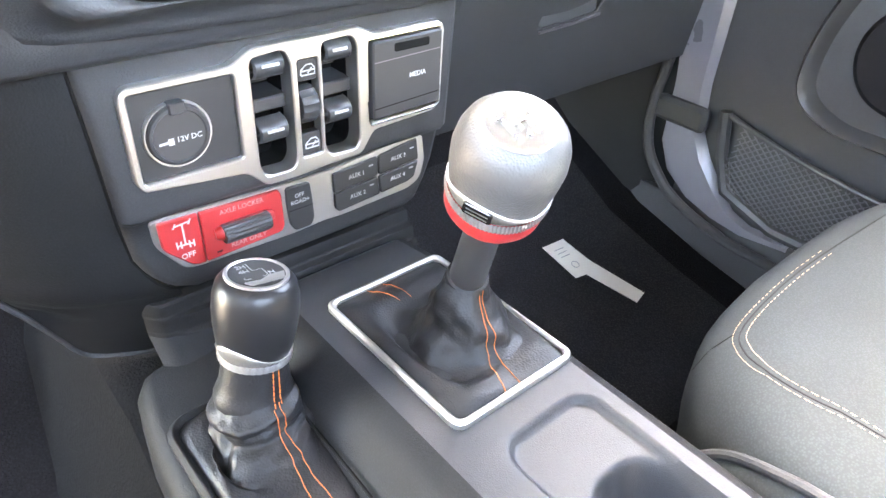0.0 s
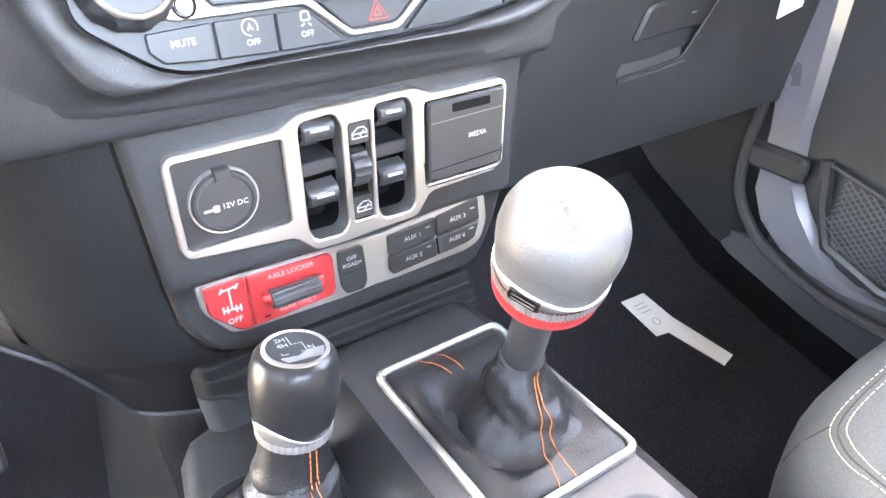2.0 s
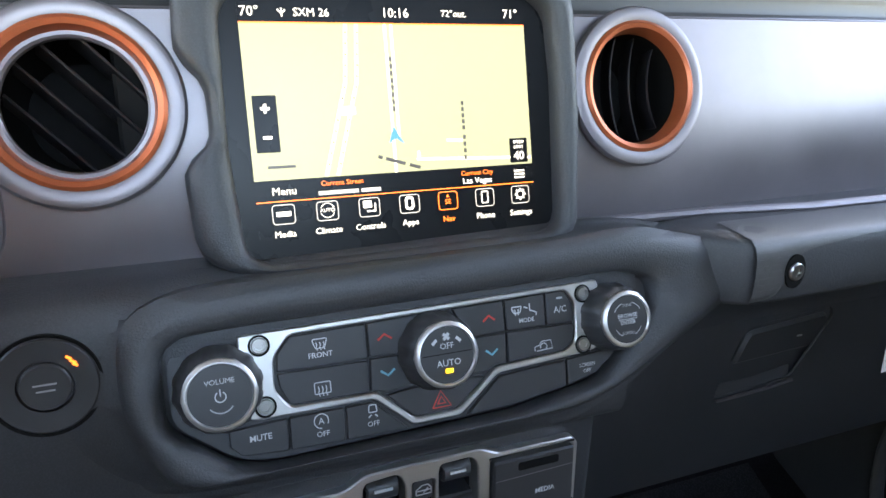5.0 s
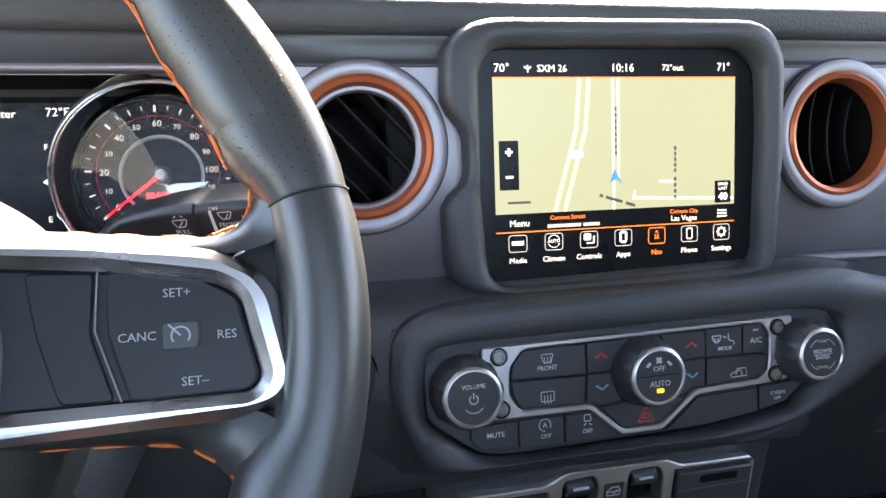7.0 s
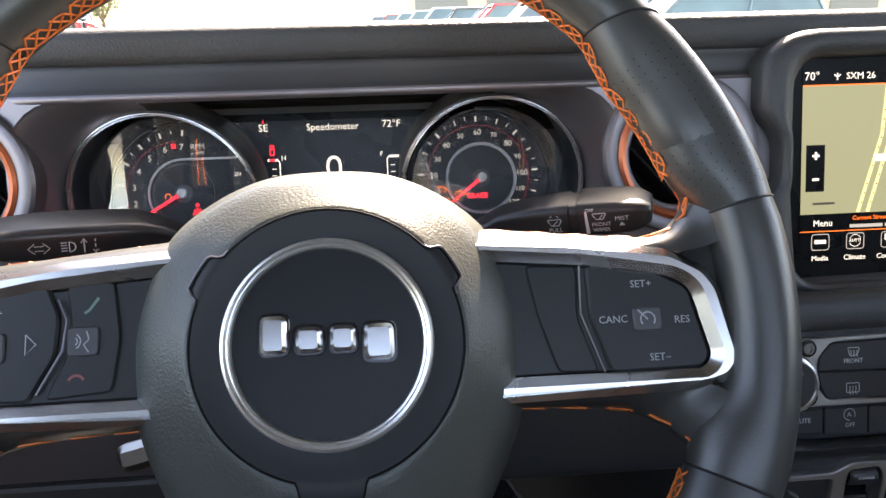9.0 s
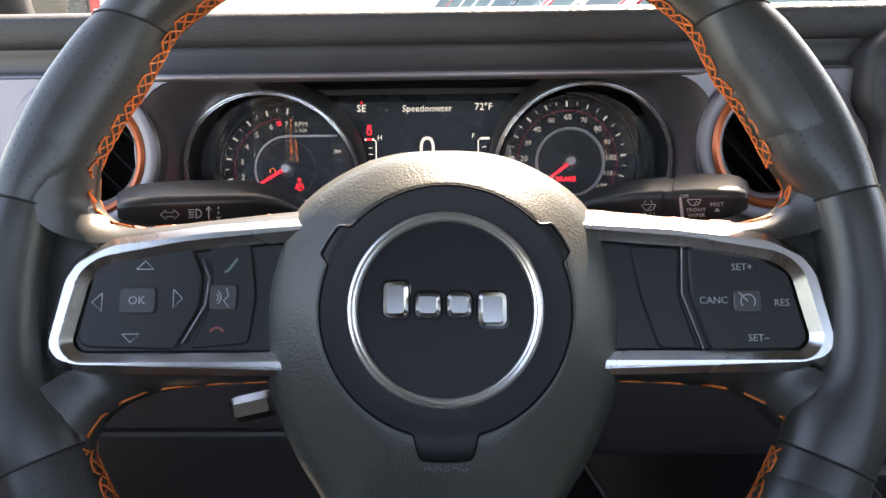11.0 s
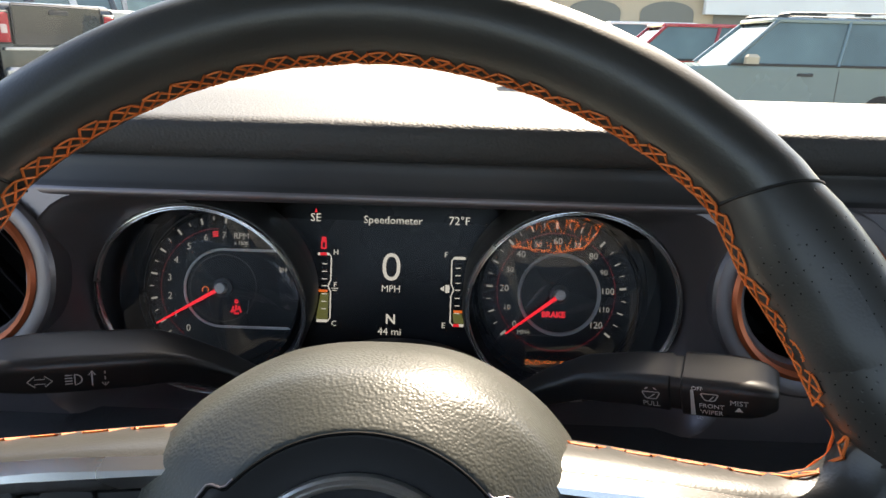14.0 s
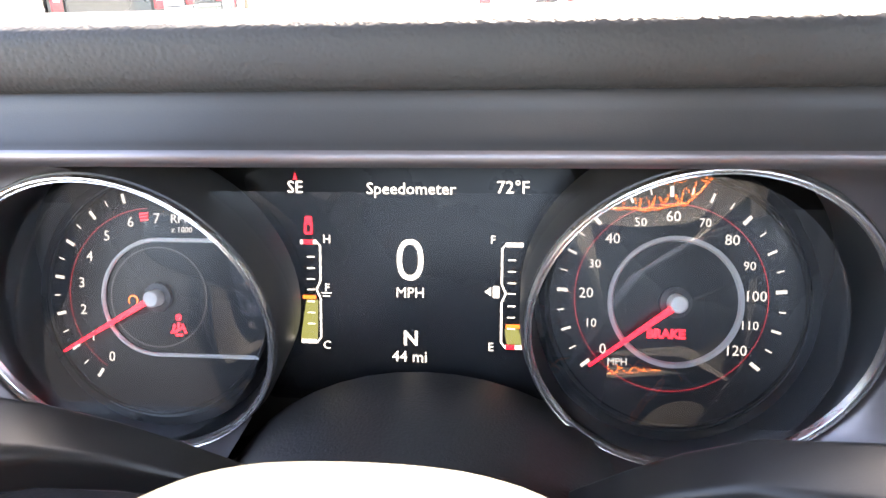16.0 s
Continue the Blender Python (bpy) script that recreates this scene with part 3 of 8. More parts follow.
# padded hull round the climate panel
base = [(-212, 54), (140, 62), (242, 38), (236, 3), (134, -54), (94, -66), (-100, -62), (-160, -59), (-212, -22)]
lip_out = [(-158, 36), (-134, 47), (82, 50.5), (136, 55), (226, 33), (230, 20), (214, 4.5), (128, -38), (88, -50.5), (-98, -48.5), (-139, -53.5), (-162, -5)]
lip_in = [(-141, 18), (-131, 25), (122, 28), (146, 22), (148, 4), (104, -38), (46, -46.5), (-94, -48), (-112, -44), (-142, -20)]
pan = [(-140, 14), (-127, 23), (121, 27), (146, 21), (149, 6), (128, -21), (100, -37), (47, -45), (-95, -47), (-111, -43), (-140, -20)]
knee_z, knee_y = [p.y for p in knee[::-1]], [p.x for p in knee[::-1]]


def hull_foot(x, v):
    """Where the hull's slope runs out: level with the knee panel on the driver's side."""
    n = -0.0015 - (float(np.interp(1.068 + 0.966 * v, knee_z, knee_y)) - (0.115 + 0.267 * v)) / 0.966
    k = ease((-0.12 - x) / 0.05)
    return min(-0.016 * (1 - k) + n * k, -0.002)


rows = []
out_a, out_b = polar(mmr(base, 30, 12), 0.01, -0.004, 160), polar(mmr(lip_out, 18, 12), 0.01, -0.004, 160)
rows.append([(x, y, -0.040) for x, y in out_a])
for k, w in ((0.0, 0.0), (0.3, 0.10), (0.55, 0.26), (0.8, 0.58), (1.0, 1.0)):
    rows.append([(a[0] * (1 - k) + b[0] * k, a[1] * (1 - k) + b[1] * k, hull_foot(*a) * (1 - w) + 0.002 * w) for a, b in zip(out_a, out_b)])
rows.append([(x, y, 0.009) for x, y in out_b])
p_a, p_b = polar(mmr(lip_out, 18, 12), 0.01, -0.004, 160), polar(mmr(lip_in, 8, 8), 0.01, -0.004, 160)
for k, n in ((0.3, 12.5), (0.65, 12.5), (0.92, 9.5), (1.0, 6)):
    rows.append([(a[0] * (1 - k) + b[0] * k, a[1] * (1 - k) + b[1] * k, n * MM) for a, b in zip(p_a, p_b)])
rows.append([(x, y, -4 * MM) for x, y in polar(mmr(lip_in, 8, 8), 0.01, -0.004, 160)])
part("center_hull", loft(rows, closed=True), PLASTIC, dash, "rounded black surround of the climate panel", m=M_HVAC, sharp=1.2)

# centre stack body under the hull
def stack_row(xl, xr, y, z, deep=0.26):
    return [(xl - 0.004, deep, z), (xl - 0.001, y + 0.012, z), (xl + 0.002, y + 0.003, z), (xl + 0.007, y, z), (-0.0405, y, z), (0.0388, y, z), (xr - 0.007, y, z), (xr - 0.002, y + 0.003, z), (xr + 0.001, y + 0.012, z), (xr + 0.004, deep, z)]


stack = [stack_row(-0.137, 0.134, 0.137, 1.035), stack_row(-0.1345, 0.132, 0.137, 0.99), stack_row(-0.1338, 0.1315, 0.137, 0.9790), stack_row(-0.1305, 0.129, 0.137, 0.93), stack_row(-0.1288, 0.1272, 0.137, 0.8952), stack_row(-0.1285, 0.127, 0.137, 0.890), stack_row(-0.1278, 0.1265, 0.1390, 0.8865), stack_row(-0.1272, 0.126, 0.1450, 0.8835),
         stack_row(-0.1245, 0.121, 0.1462, 0.858), stack_row(-0.1175, 0.115, 0.1465, 0.842), stack_row(-0.112, 0.110, 0.1465, 0.8335), stack_row(-0.104, 0.106, 0.1468, 0.826), stack_row(-0.094, 0.099, 0.149, 0.8205), stack_row(-0.088, 0.092, 0.165, 0.8185)]
bm = loft(stack)
# opening behind the window switches
opening = [f for f in bm.faces if -0.04 < f.calc_center_median().x < 0.038 and 0.8952 < f.calc_center_median().z < 0.979]
bmesh.ops.delete(bm, geom=opening, context="FACES")
part("stack_body", bm, PLASTIC, dash, "black centre stack body", sharp=1.0)
ledges = [(0.120, 0.768), (0.131, 0.7745), (0.1335, 0.786), (0.1345, 0.7882), (0.1370, 0.7892), (0.1405, 0.7896), (0.1420, 0.7910), (0.1428, 0.7985), (0.1440, 0.8008), (0.1465, 0.8015), (0.1495, 0.8020), (0.1508, 0.8034), (0.1516, 0.8105), (0.1530, 0.8126), (0.1560, 0.8132), (0.1600, 0.8138), (0.1615, 0.8195), (0.175, 0.8195)]
part("ledge_moulding", loft([[(x, y + 0.035 * ease((-0.112 - x) / 0.032) + (0.1516 - y) * 0.85 * ease((-0.084 - x) / 0.03) * (0.133 < y < 0.1516), z) for y, z in ledges] for x in stations(-0.124, -0.108, 6) + stations(-0.10, 0.098, 8)]), CONSOLE, dash, "stepped black ledges over the console", sharp=0.5)

# glove box door with its latch recess
glove = thing("glove_box", plane((0.43, 0.243, 0.925), (0, -0.14, 0.99)), "black glove box door with a recessed pull latch", "glove box")
part("lid", plate(mmr([(-236, -120), (330, -120), (330, 74), (-236, 74)], 14), 0.0, 0.002, 0.001, holes=(mmr([(-88, -26), (10, -20), (48, 46), (40, 58), (-66, 50)], 8),)), PLASTIC, glove)
# latch hollow coloured near-black for its shade
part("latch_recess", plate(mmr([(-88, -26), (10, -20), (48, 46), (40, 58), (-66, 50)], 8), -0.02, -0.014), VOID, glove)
part("latch_handle", plate(mmr([(-74, 10), (28, 14), (42, 44), (36, 52), (-62, 45)], 6), -0.012, 0.0035, 0.003), PLASTIC_SMOOTH, glove, "smooth black latch handle")
part("latch_scoop", loft([[(-0.084, -0.024, 0.001), (-0.03, -0.0215, 0.001), (0.008, -0.018, 0.001)], [(-0.082, -0.012, -0.007), (-0.03, -0.010, -0.009), (0.016, -0.006, -0.007)], [(-0.078, 0.004, -0.013), (-0.03, 0.006, -0.013), (0.026, 0.010, -0.013)]]), PLASTIC_SMOOTH, glove, "smooth finger scoop")
part("latch_mark", plate(mmr(rect(2, 9, 30, 32)), 0.0035, 0.0038), GREYPRINT, glove)
part("latch_edge", tube([(-0.088, -0.0265, 0.006), (-0.03, -0.024, 0.0065), (0.010, -0.0205, 0.006)], 0.0016, 8), PANEL, glove, "thin paler lower edge")

# start button left of the hull
start = thing("start_button", plane((-0.191, 0.118, 1.0775), (0, 0.12, 0.99)), "round black engine start button with orange lamp mark", "button")
part("groove", lathe([(0.0245, -0.004), (0.0245, 0.0012), (0.0230, 0.0006), (0.0225, -0.002)], 48), VOID, start, "dark groove")
part("collar", lathe([(0.0228, -0.002), (0.0228, 0.0012), (0.0220, 0.0020), (0.0125, 0.0016), (0.0118, -0.002)], 48), PLASTIC_SMOOTH, start)
part("face", lathe([(0.0113, -0.002), (0.0112, 0.0024), (0.0104, 0.0032), (0.0, 0.0028)], 40), PLASTIC_SMOOTH, start)
part("mark", strokes([[(9.8, 13.2), (12.2, 11.6)], [(11.2, 11.2), (13.8, 9.6)], [(12.2, 9.4), (14.4, 8.2)]], 1.2, 0.0021), G_ORANGE, start, "orange lamp mark")
part("mark", strokes([[(-5, 1.4), (5, 1.4)], [(-4, -1.6), (4, -1.6)]], 0.9, 0.0033), GREYPRINT, start)


# ---- air vents ----
def air_vent(x, y, slant):
    v = thing("air_vent", M_DASH @ Matrix.Translation((x, y, 0)), "round black dash air vent with a copper-orange ring", "air vent", "dash air vents")
    part("collar", lathe([(0.0470, -0.020), (0.0505, 0.0005), (0.052, 0.004), (0.0505, 0.0065), (0.047, 0.0075), (0.0425, 0.0062), (0.041, 0.001)], 56), PANEL, v, "grey outer collar")
    part("ring", lathe([(0.0425, 0.002), (0.0425, 0.0068), (0.0405, 0.0082), (0.0378, 0.007), (0.0362, 0.001), (0.0358, -0.004)], 56), COPPER, v, "copper-orange ring")
    # duct coloured near-black for its inner shade
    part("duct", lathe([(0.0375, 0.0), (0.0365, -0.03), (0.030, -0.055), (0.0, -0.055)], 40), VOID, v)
    turn = Matrix.Rotation(radians(slant), 4, "Z")
    bow = 0.0 if slant < 60 else 0.006
    for k in (-1.5, -0.5, 0.5, 1.5):
        half = math.sqrt(0.0355 ** 2 - (k * 0.0150) ** 2) - 0.0008
        rows = []
        for i in range(13):
            s = -1 + i / 6
            c = k * 0.0150 + bow * (1 - s * s) - bow * 0.5
            rows.append([(s * half, c - 0.0006, -0.024), (s * half, c + 0.0035, -0.0075), (s * half, c + 0.0046, -0.0070), (s * half, c + 0.0050, -0.0078), (s * half, c + 0.0006, -0.024)])
        part("slat", loft(rows, closed=True, cap=True), CARBON, v, m=turn)
    return v


for (vx, vy), slant in zip(VENTS, (-47, 90, -47, 90)):
    air_vent(vx, vy, slant)

# ---- touch screen ----
screen = thing("touch_screen", M_DASH, "dash touch screen in a thick black housing showing a map", "screen")
outer = [(-118, 70), (-105, 83), (-88, 87), (90, 88.5), (105, 82), (114, 64), (113, -10), (107, -76), (86, -82), (-88, -82.5), (-108, -77), (-118, -66), (-121, -22), (-106, -10), (-106, 20), (-120, 36)]
inner = [(-97, 58), (-87, 70), (82, 72), (97, 60), (99, 20), (96, -68), (86, -74), (-80, -77), (-94, -71), (-98, -20)]
rows = []
for poly, n, r in ((outer, -14, 7), (outer, 8, 7), ):
    rows.append([(x, y, n * MM) for x, y in polar(mmr(poly, r, 5), 0, 0, 120)])
po, pi = polar(mmr(outer, 7, 5), 0, 0, 120), polar(mmr(inner, 8, 5), 0, 0, 120)
for k, n in ((0.08, 13), (0.25, 16), (0.55, 17), (0.85, 15), (1.0, 11), (1.04, 2.5)):
    rows.append([(a[0] * (1 - k) + b[0] * k, a[1] * (1 - k) + b[1] * k, n * MM) for a, b in zip(po, pi)])
part("housing", loft(rows, closed=True), PLASTIC, screen, "thick rounded black housing", sharp=1.0)
part("bezel", plate(mmr([(-99, -78), (99, -76), (101, 73), (-99, 71)], 6), -0.008, 0.0022), LCDBLACK, screen, "black bezel")
display = part("display", plate(mmr(rect(-86, 83, -64.5, 63.5), 1), 0.0022, 0.0028), LCDBLACK, screen, "lit map display")
D0 = 0.0029
part("map_area", plate(mmr(rect(-86, 83, -31.5, 52)), D0, D0 + 0.0001), G_MAP, display)
part("divider", plate(mmr(rect(-86, 83, 52, 52.8)), D0, D0 + 0.0001), G_ORANGE, display)
part("divider", plate(mmr(rect(-86, 83, -43.4, -42.8)), D0, D0 + 0.0001), G_ORANGE, display)
D1 = D0 + 0.0003
for s, size, x, y in (("70°", 7.4, -80, 58), ("SXM 26", 6.2, -47, 57.8), ("10:16", 7.4, 1, 58.2), ("72°out.", 5.4, 37, 58.4), ("71°", 7.2, 74, 58.8)):
    part("status_text", words(s, size, x, y, D1), G_WHITE, display)
part("aerial_icon", strokes([[(-63, 55.5), (-63, 60)], arc(-63, 60, 2.2, 200, 340, 8)], 0.8, D1), G_WHITE, display)
# roads
part("highway", strokes([[(-28.7, 52), (-31.5, 20), (-46.6, -31)], [(-22.5, 52), (-25, 20), (-40, -31)]], 2.3, D1), G_ROADY, display)
part("highway_shield", plate(mmr(rect(-36.5, -27, 2.2, 6.8), 1), D1 + 0.0002, D1 + 0.0004), G_WHITE, display)
lane = lambda y: -28.7 - 2.8 * (52 - y) / 32 if y > 20 else -31.5 - 15.1 * (20 - y) / 51
dash_marks = [[(lane(y), y), (lane(y), y - 1.2)] for y in range(48, -30, -6)]
part("lane_marks", strokes(dash_marks + [[(p[0] + 6.6, p[1]) for p in l] for l in dash_marks], 0.9, D1 + 0.0002), G_DARK, display)
part("main_road", strokes([[(-6.1, 52), (-5.9, 0), (-5.8, -31.5)], [(-2.3, 52), (-2.4, -12)], [(7.3, -24.6), (82, -27.6)], [(8.7, -24.4), (8.7, -20)], [(26.8, -14.6), (37, -15)]], 1.5, D1), G_ROAD, display)
part("car_arrow", plate(mmr([(-8.6, -14.6), (-4.2, -12), (0.2, -15.2), (-5.6, -5.2)]), D1 + 0.0003, D1 + 0.0005), G_BLUE, display)
for bar in [[(-4.2, y), (-4.2, y - 2.6)] for y in (34, 30, 26, 22, 18, 14, 10, 6)]:
    part("street_bar", strokes([bar], 1.6, D1 + 0.0002), G_DARK, display, "unreadable street lettering")
for bar in [[(38.3, y), (38.2, y - 2.4)] for y in (8, 4.4, 0.8, -2.8, -6.4, -12, -16, -20, -24)]:
    part("street_bar", strokes([bar], 1.7, D1 + 0.0002), G_DARK, display, "unreadable street lettering")
for bar in [[(-15.9, -21.9), (-13.5, -22.7)], [(-11.5, -23.3), (0, -26.8)], [(2.5, -27.6), (9, -29.6)]]:
    part("street_bar", strokes([bar], 1.9, D1 + 0.0002), G_DARK, display, "unreadable street lettering")
part("scale_bar", strokes([[(-78, -24.5), (-63, -24.5)]], 1.5, D1 + 0.0002), G_DARK, display)
zoom = part("zoom_keys", plate(mmr(rect(-83, -70.3, -16.5, 14), 0.6), D1, D1 + 0.0002), LCDBLACK, display)
part("zoom_marks", strokes([[(-79, 7), (-74.2, 7)], [(-76.6, 4.5), (-76.6, 9.5)], [(-79, -8.5), (-74.2, -8.5)]], 1.6, D1 + 0.0004), G_WHITE, zoom)
limit = part("speed_limit", plate(mmr(rect(68, 80, -30.4, -15.6), 0.8), D1, D1 + 0.0002), LCDBLACK, display)
lt = words("40", 7, 74, -26.4, D1 + 0.0004, bold=0.15)
words("SPEED", 2.8, 74, -18, D1 + 0.0004, lt)
words("LIMIT", 2.8, 74, -21, D1 + 0.0004, lt)
part("limit_text", lt, G_WHITE, limit)
part("menu_text", words("Menu", 6.0, -70.5, -37.8, D1), G_WHITE, display)
part("city_text", words("Las Vegas", 5.0, 45, -39.6, D1), G_WHITE, display)
for bar in [[(-52, -40.2), (-29, -40.2)], [(-27.5, -40.2), (-16, -40.2)]]:
    part("street_bar", strokes([bar], 2.2, D1), G_GREY, display, "unreadable street lettering")
part("list_icon", strokes([[(70, y), (77, y)] for y in (-35.5, -37.5, -39.5)], 1.0, D1), G_WHITE, display)
part("heading_text", words("Current Street", 4.0, -38, -35.0, D1), G_ORANGE, display)
part("heading_text", words("Current City", 4.0, 45, -35.0, D1), G_ORANGE, display)
for i, name in enumerate(("Media", "Climate", "Controls", "Apps", "Nav", "Phone", "Settings")):
    x = -72 + i * 24.2
    part("icon_label", words(name, 4.9, x, -61.2, D1), G_ORANGE if name == "Nav" else G_WHITE, display)
    frame_line = rnd([(x - 6, -55.5), (x + 6, -55.5), (x + 6, -45), (x - 6, -45)], 2)
    part("icon_frame", strokes([frame_line + frame_line[:1]], 0.55, D1), G_ORANGE if name == "Nav" else G_GREY, display)
    ic = bmesh.new()
    if name == "Media":
        strokes([[(x - 4, -50), (x + 4, -50)]], 2.6, D1, ic)
    elif name == "Climate":
        words("AUTO", 3.0, x, -50, D1, ic)
        strokes([arc(x, -50, 4, 20, 160, 10), arc(x, -50, 4, 200, 340, 10)], 0.4, D1, ic)
    elif name == "Controls":
        plate(mmr(rect(x - 3.6, x + 1.4, -50.5, -46.4), 0.6), D1, D1 + 0.0001, bm=ic)
        strokes([[(x - 1.6, -52.4), (x + 3.4, -52.4), (x + 3.4, -48)]], 1.0, D1, ic)
    elif name == "Apps":
        strokes([rnd([(x - 2, -53), (x + 2, -53), (x + 2, -46.6), (x - 2, -46.6)], 1.5) + [(x - 2, -52)]], 1.5, D1, ic)
    elif name == "Nav":
        words("SE", 4.2, x, -51, D1, ic)
        plate(mmr([(x - 1, -48.2), (x + 1, -48.2), (x, -46.4)]), D1, D1 + 0.0001, bm=ic)
    elif name == "Phone":
        strokes([rnd([(x - 2, -53.4), (x + 2, -53.4), (x + 2, -46.6), (x - 2, -46.6)], 0.8) + [(x - 2, -52.8)]], 0.7, D1, ic)
    else:
        strokes([arc(x, -50, 2.4, 0, 360, 16)] + [[(x + 2.4 * math.cos(a), -50 + 2.4 * math.sin(a)), (x + 3.7 * math.cos(a), -50 + 3.7 * math.sin(a))] for a in [k * math.pi / 4 for k in range(8)]], 1.1, D1, ic)
    part("icon", ic, G_ORANGE if name == "Nav" else G_WHITE, display)

# ---- climate control panel ----
hvac = thing("climate_panel", M_HVAC, "black climate control panel with three knobs and silver trim", "control panel")
part("back_plate", plate(offs(mmr(pan, 8, 5), -0.001), -0.006, 0.0), BUTTON, hvac)
t_out = [(-105, 20.5), (109, 23.7), (110, 20), (106.5, -17.7), (98, -19.7), (37.5, -22.3), (12, -42), (-16.6, -42), (-37.5, -23.8), (-99, -23.8), (-105, -21.6)]
t_in = [(-79, 17.6), (86.7, 20.2), (92.4, 11.7), (91, -11.5), (84, -16.8), (36.3, -18.8), (11, -38.6), (-15.3, -39), (-35, -20.6), (-82, -20), (-89, -10), (-88, 7)]
part("trim", plate(mmr(t_out, 2.5), 0.0, 0.004, 0.0008, holes=(mmr(t_in, 3.5),)), SILVER, hvac, "satin silver trim frame")
for bx, by in ((-94.5, 14.2), (-94.3, -17.5), (98, 16.3), (95.5, -14.6)):
    b = part("bolt", lathe([(0.0042, 0.003), (0.0042, 0.0046), (0.0036, 0.0056), (0.0022, 0.0056), (0.0021, 0.0044), (0.0, 0.0044)], 24, center=(bx * MM, by * MM)), BOLT, hvac)
    part("bolt_seat", lathe([(0.0056, 0.0036), (0.0056, 0.0043), (0.0044, 0.0043)], 24, center=(bx * MM, by * MM)), VOID, hvac)
def button(poly, h=0.0028, r=1.2, parent=None, mat=None, name="button"):
    return part(name, plate(mmr(poly, r, 3), 0.0, h, 0.0006), mat or BUTTON, parent or hvac)
btn_front = button([(-87, -1), (-38.2, -1.8), (-38.2, 17.2), (-78.6, 16.4), (-86, 8)])
btn_rear = button([(-86, -10), (-81.5, -19), (-39.6, -20), (-38.4, -2.8), (-87, -2)])
btn_up = button([(-37.2, -1.2), (-19.5, -1.6), (-16, 6), (-10, 16), (-11, 18), (-37.2, 17.4)])
btn_dn = button([(-38.4, -20), (-35, -20), (-30, -22), (-13, -20), (-17, -10), (-19, -2.6), (-37.2, -2.2)])
btn_up2 = button([(20, 1), (44.8, 0.8), (45.2, 18.8), (13, 18.4), (17, 10)])
btn_dn2 = button([(20.5, 0), (44.8, -0.2), (43.6, -18.2), (36.6, -18.2), (30, -20.5), (15, -20), (19, -10)])
btn_mode = button([(46, 0.8), (72, 0.4), (72.6, 19.6), (46.4, 18.9)])
btn_ac = button([(73, 0.4), (90.8, 0.2), (91.4, 11.2), (86.2, 19.4), (73.6, 19.6)])
btn_rec = button([(45.2, -17.8), (83.6, -16.2), (90.4, -11), (90.8, -0.8), (46, -0.2)])
btn_haz = button([(-30, -23.5), (-13, -22), (16, -22), (30, -23), (10.6, -37.8), (-15, -38.2)])
btn_mute = button([(-113.5, -27), (-84, -25.8), (-84.6, -42.5), (-108, -40.8), (-113.5, -35)])
btn_stop = button([(-83, -25.8), (-54, -25.8), (-54.8, -43.5), (-83.6, -42.6)])
btn_esc = button([(-53, -25.8), (-38, -25.8), (-19, -43.6), (-53.6, -43.6)])
button([(16, -43.4), (38.6, -24.6), (83, -22.4), (82.4, -38.4), (46, -43)])
btn_scr = button([(84.4, -22.3), (108, -20.6), (122, -19), (104, -33.5), (83.6, -38)])
T1 = 0.00285
part("print", words("FRONT", 4.0, -63.6, 4.4, T1, bold=0.04), WHITE, btn_front)
part("print", strokes([rnd([(-67.5, 13), (-59.5, 13), (-61, 8), (-66, 8)], 1) + [(-67.3, 12)]] + [[(-65.5 + 2 * k, 11.3), (-65 + 2 * k, 9.6), (-65.6 + 2 * k, 8.6), (-65 + 2 * k, 7)] for k in range(3)], 0.55, T1), WHITE, btn_front)
part("print", strokes([rnd([(-68.5, -16), (-60, -16), (-60, -10), (-68.5, -10)], 0.8) + [(-68.5, -15.4)]] + [[(-66.5 + 2 * k, -12), (-66.1 + 2 * k, -14), (-66.6 + 2 * k, -15.4), (-66 + 2 * k, -17.5)] for k in range(3)], 0.55, T1), WHITE, btn_rear)
part("arrow_print", strokes([[(-32, 7.2), (-28, 10.2), (-24, 7.2)]], 1.3, T1), REDPRINT, btn_up)
part("arrow_print", strokes([[(-32, -9.6), (-28, -12.6), (-24, -9.6)]], 1.3, T1), BLUEPRINT, btn_dn)
part("arrow_print", strokes([[(31.2, 8.4), (35, 11.4), (38.8, 8.4)]], 1.3, T1), REDPRINT, btn_up2)
part("arrow_print", strokes([[(31.2, -8.4), (35, -11.4), (38.8, -8.4)]], 1.3, T1), BLUEPRINT, btn_dn2)
part("print", words("MODE", 3.6, 59.4, 5.4, T1, bold=0.04), WHITE, btn_mode)
part("print", strokes([rnd([(50, 14), (56.6, 14), (55.4, 10.4), (51.2, 10.4)], 0.8) + [(50, 13.4)], [(52, 12.6), (52.4, 9)], [(54.4, 12.6), (54, 9)], [(62, 15), (62, 11), (66, 9.4), (66, 7.4)], [(58, 13.4), (60.6, 12.4)]], 0.8, T1), WHITE, btn_mode)
part("print", words("A/C", 5.4, 82.5, 8.6, T1), WHITE, btn_ac)
part("lamp", plate(mmr(rect(80.5, 84.5, 15, 16.2), 0.3), T1, T1 + 0.0002), GREYPRINT, btn_ac)
part("print", strokes([[(63, -14), (63, -11.5), (66, -10.8), (68, -8.6), (74, -8.6), (75, -13.6), (64, -14)], arc(69, -12, 2.2, -60, 200, 10)], 0.7, T1), WHITE, btn_rec)
part("print", strokes([[(-4.4, -35.6), (6.8, -35.6), (1.2, -26.4), (-4.4, -35.6)], [(-1.2, -33.6), (3.6, -33.6), (1.2, -29.6), (-1.2, -33.6)]], 0.8, T1), REDPRINT, btn_haz)
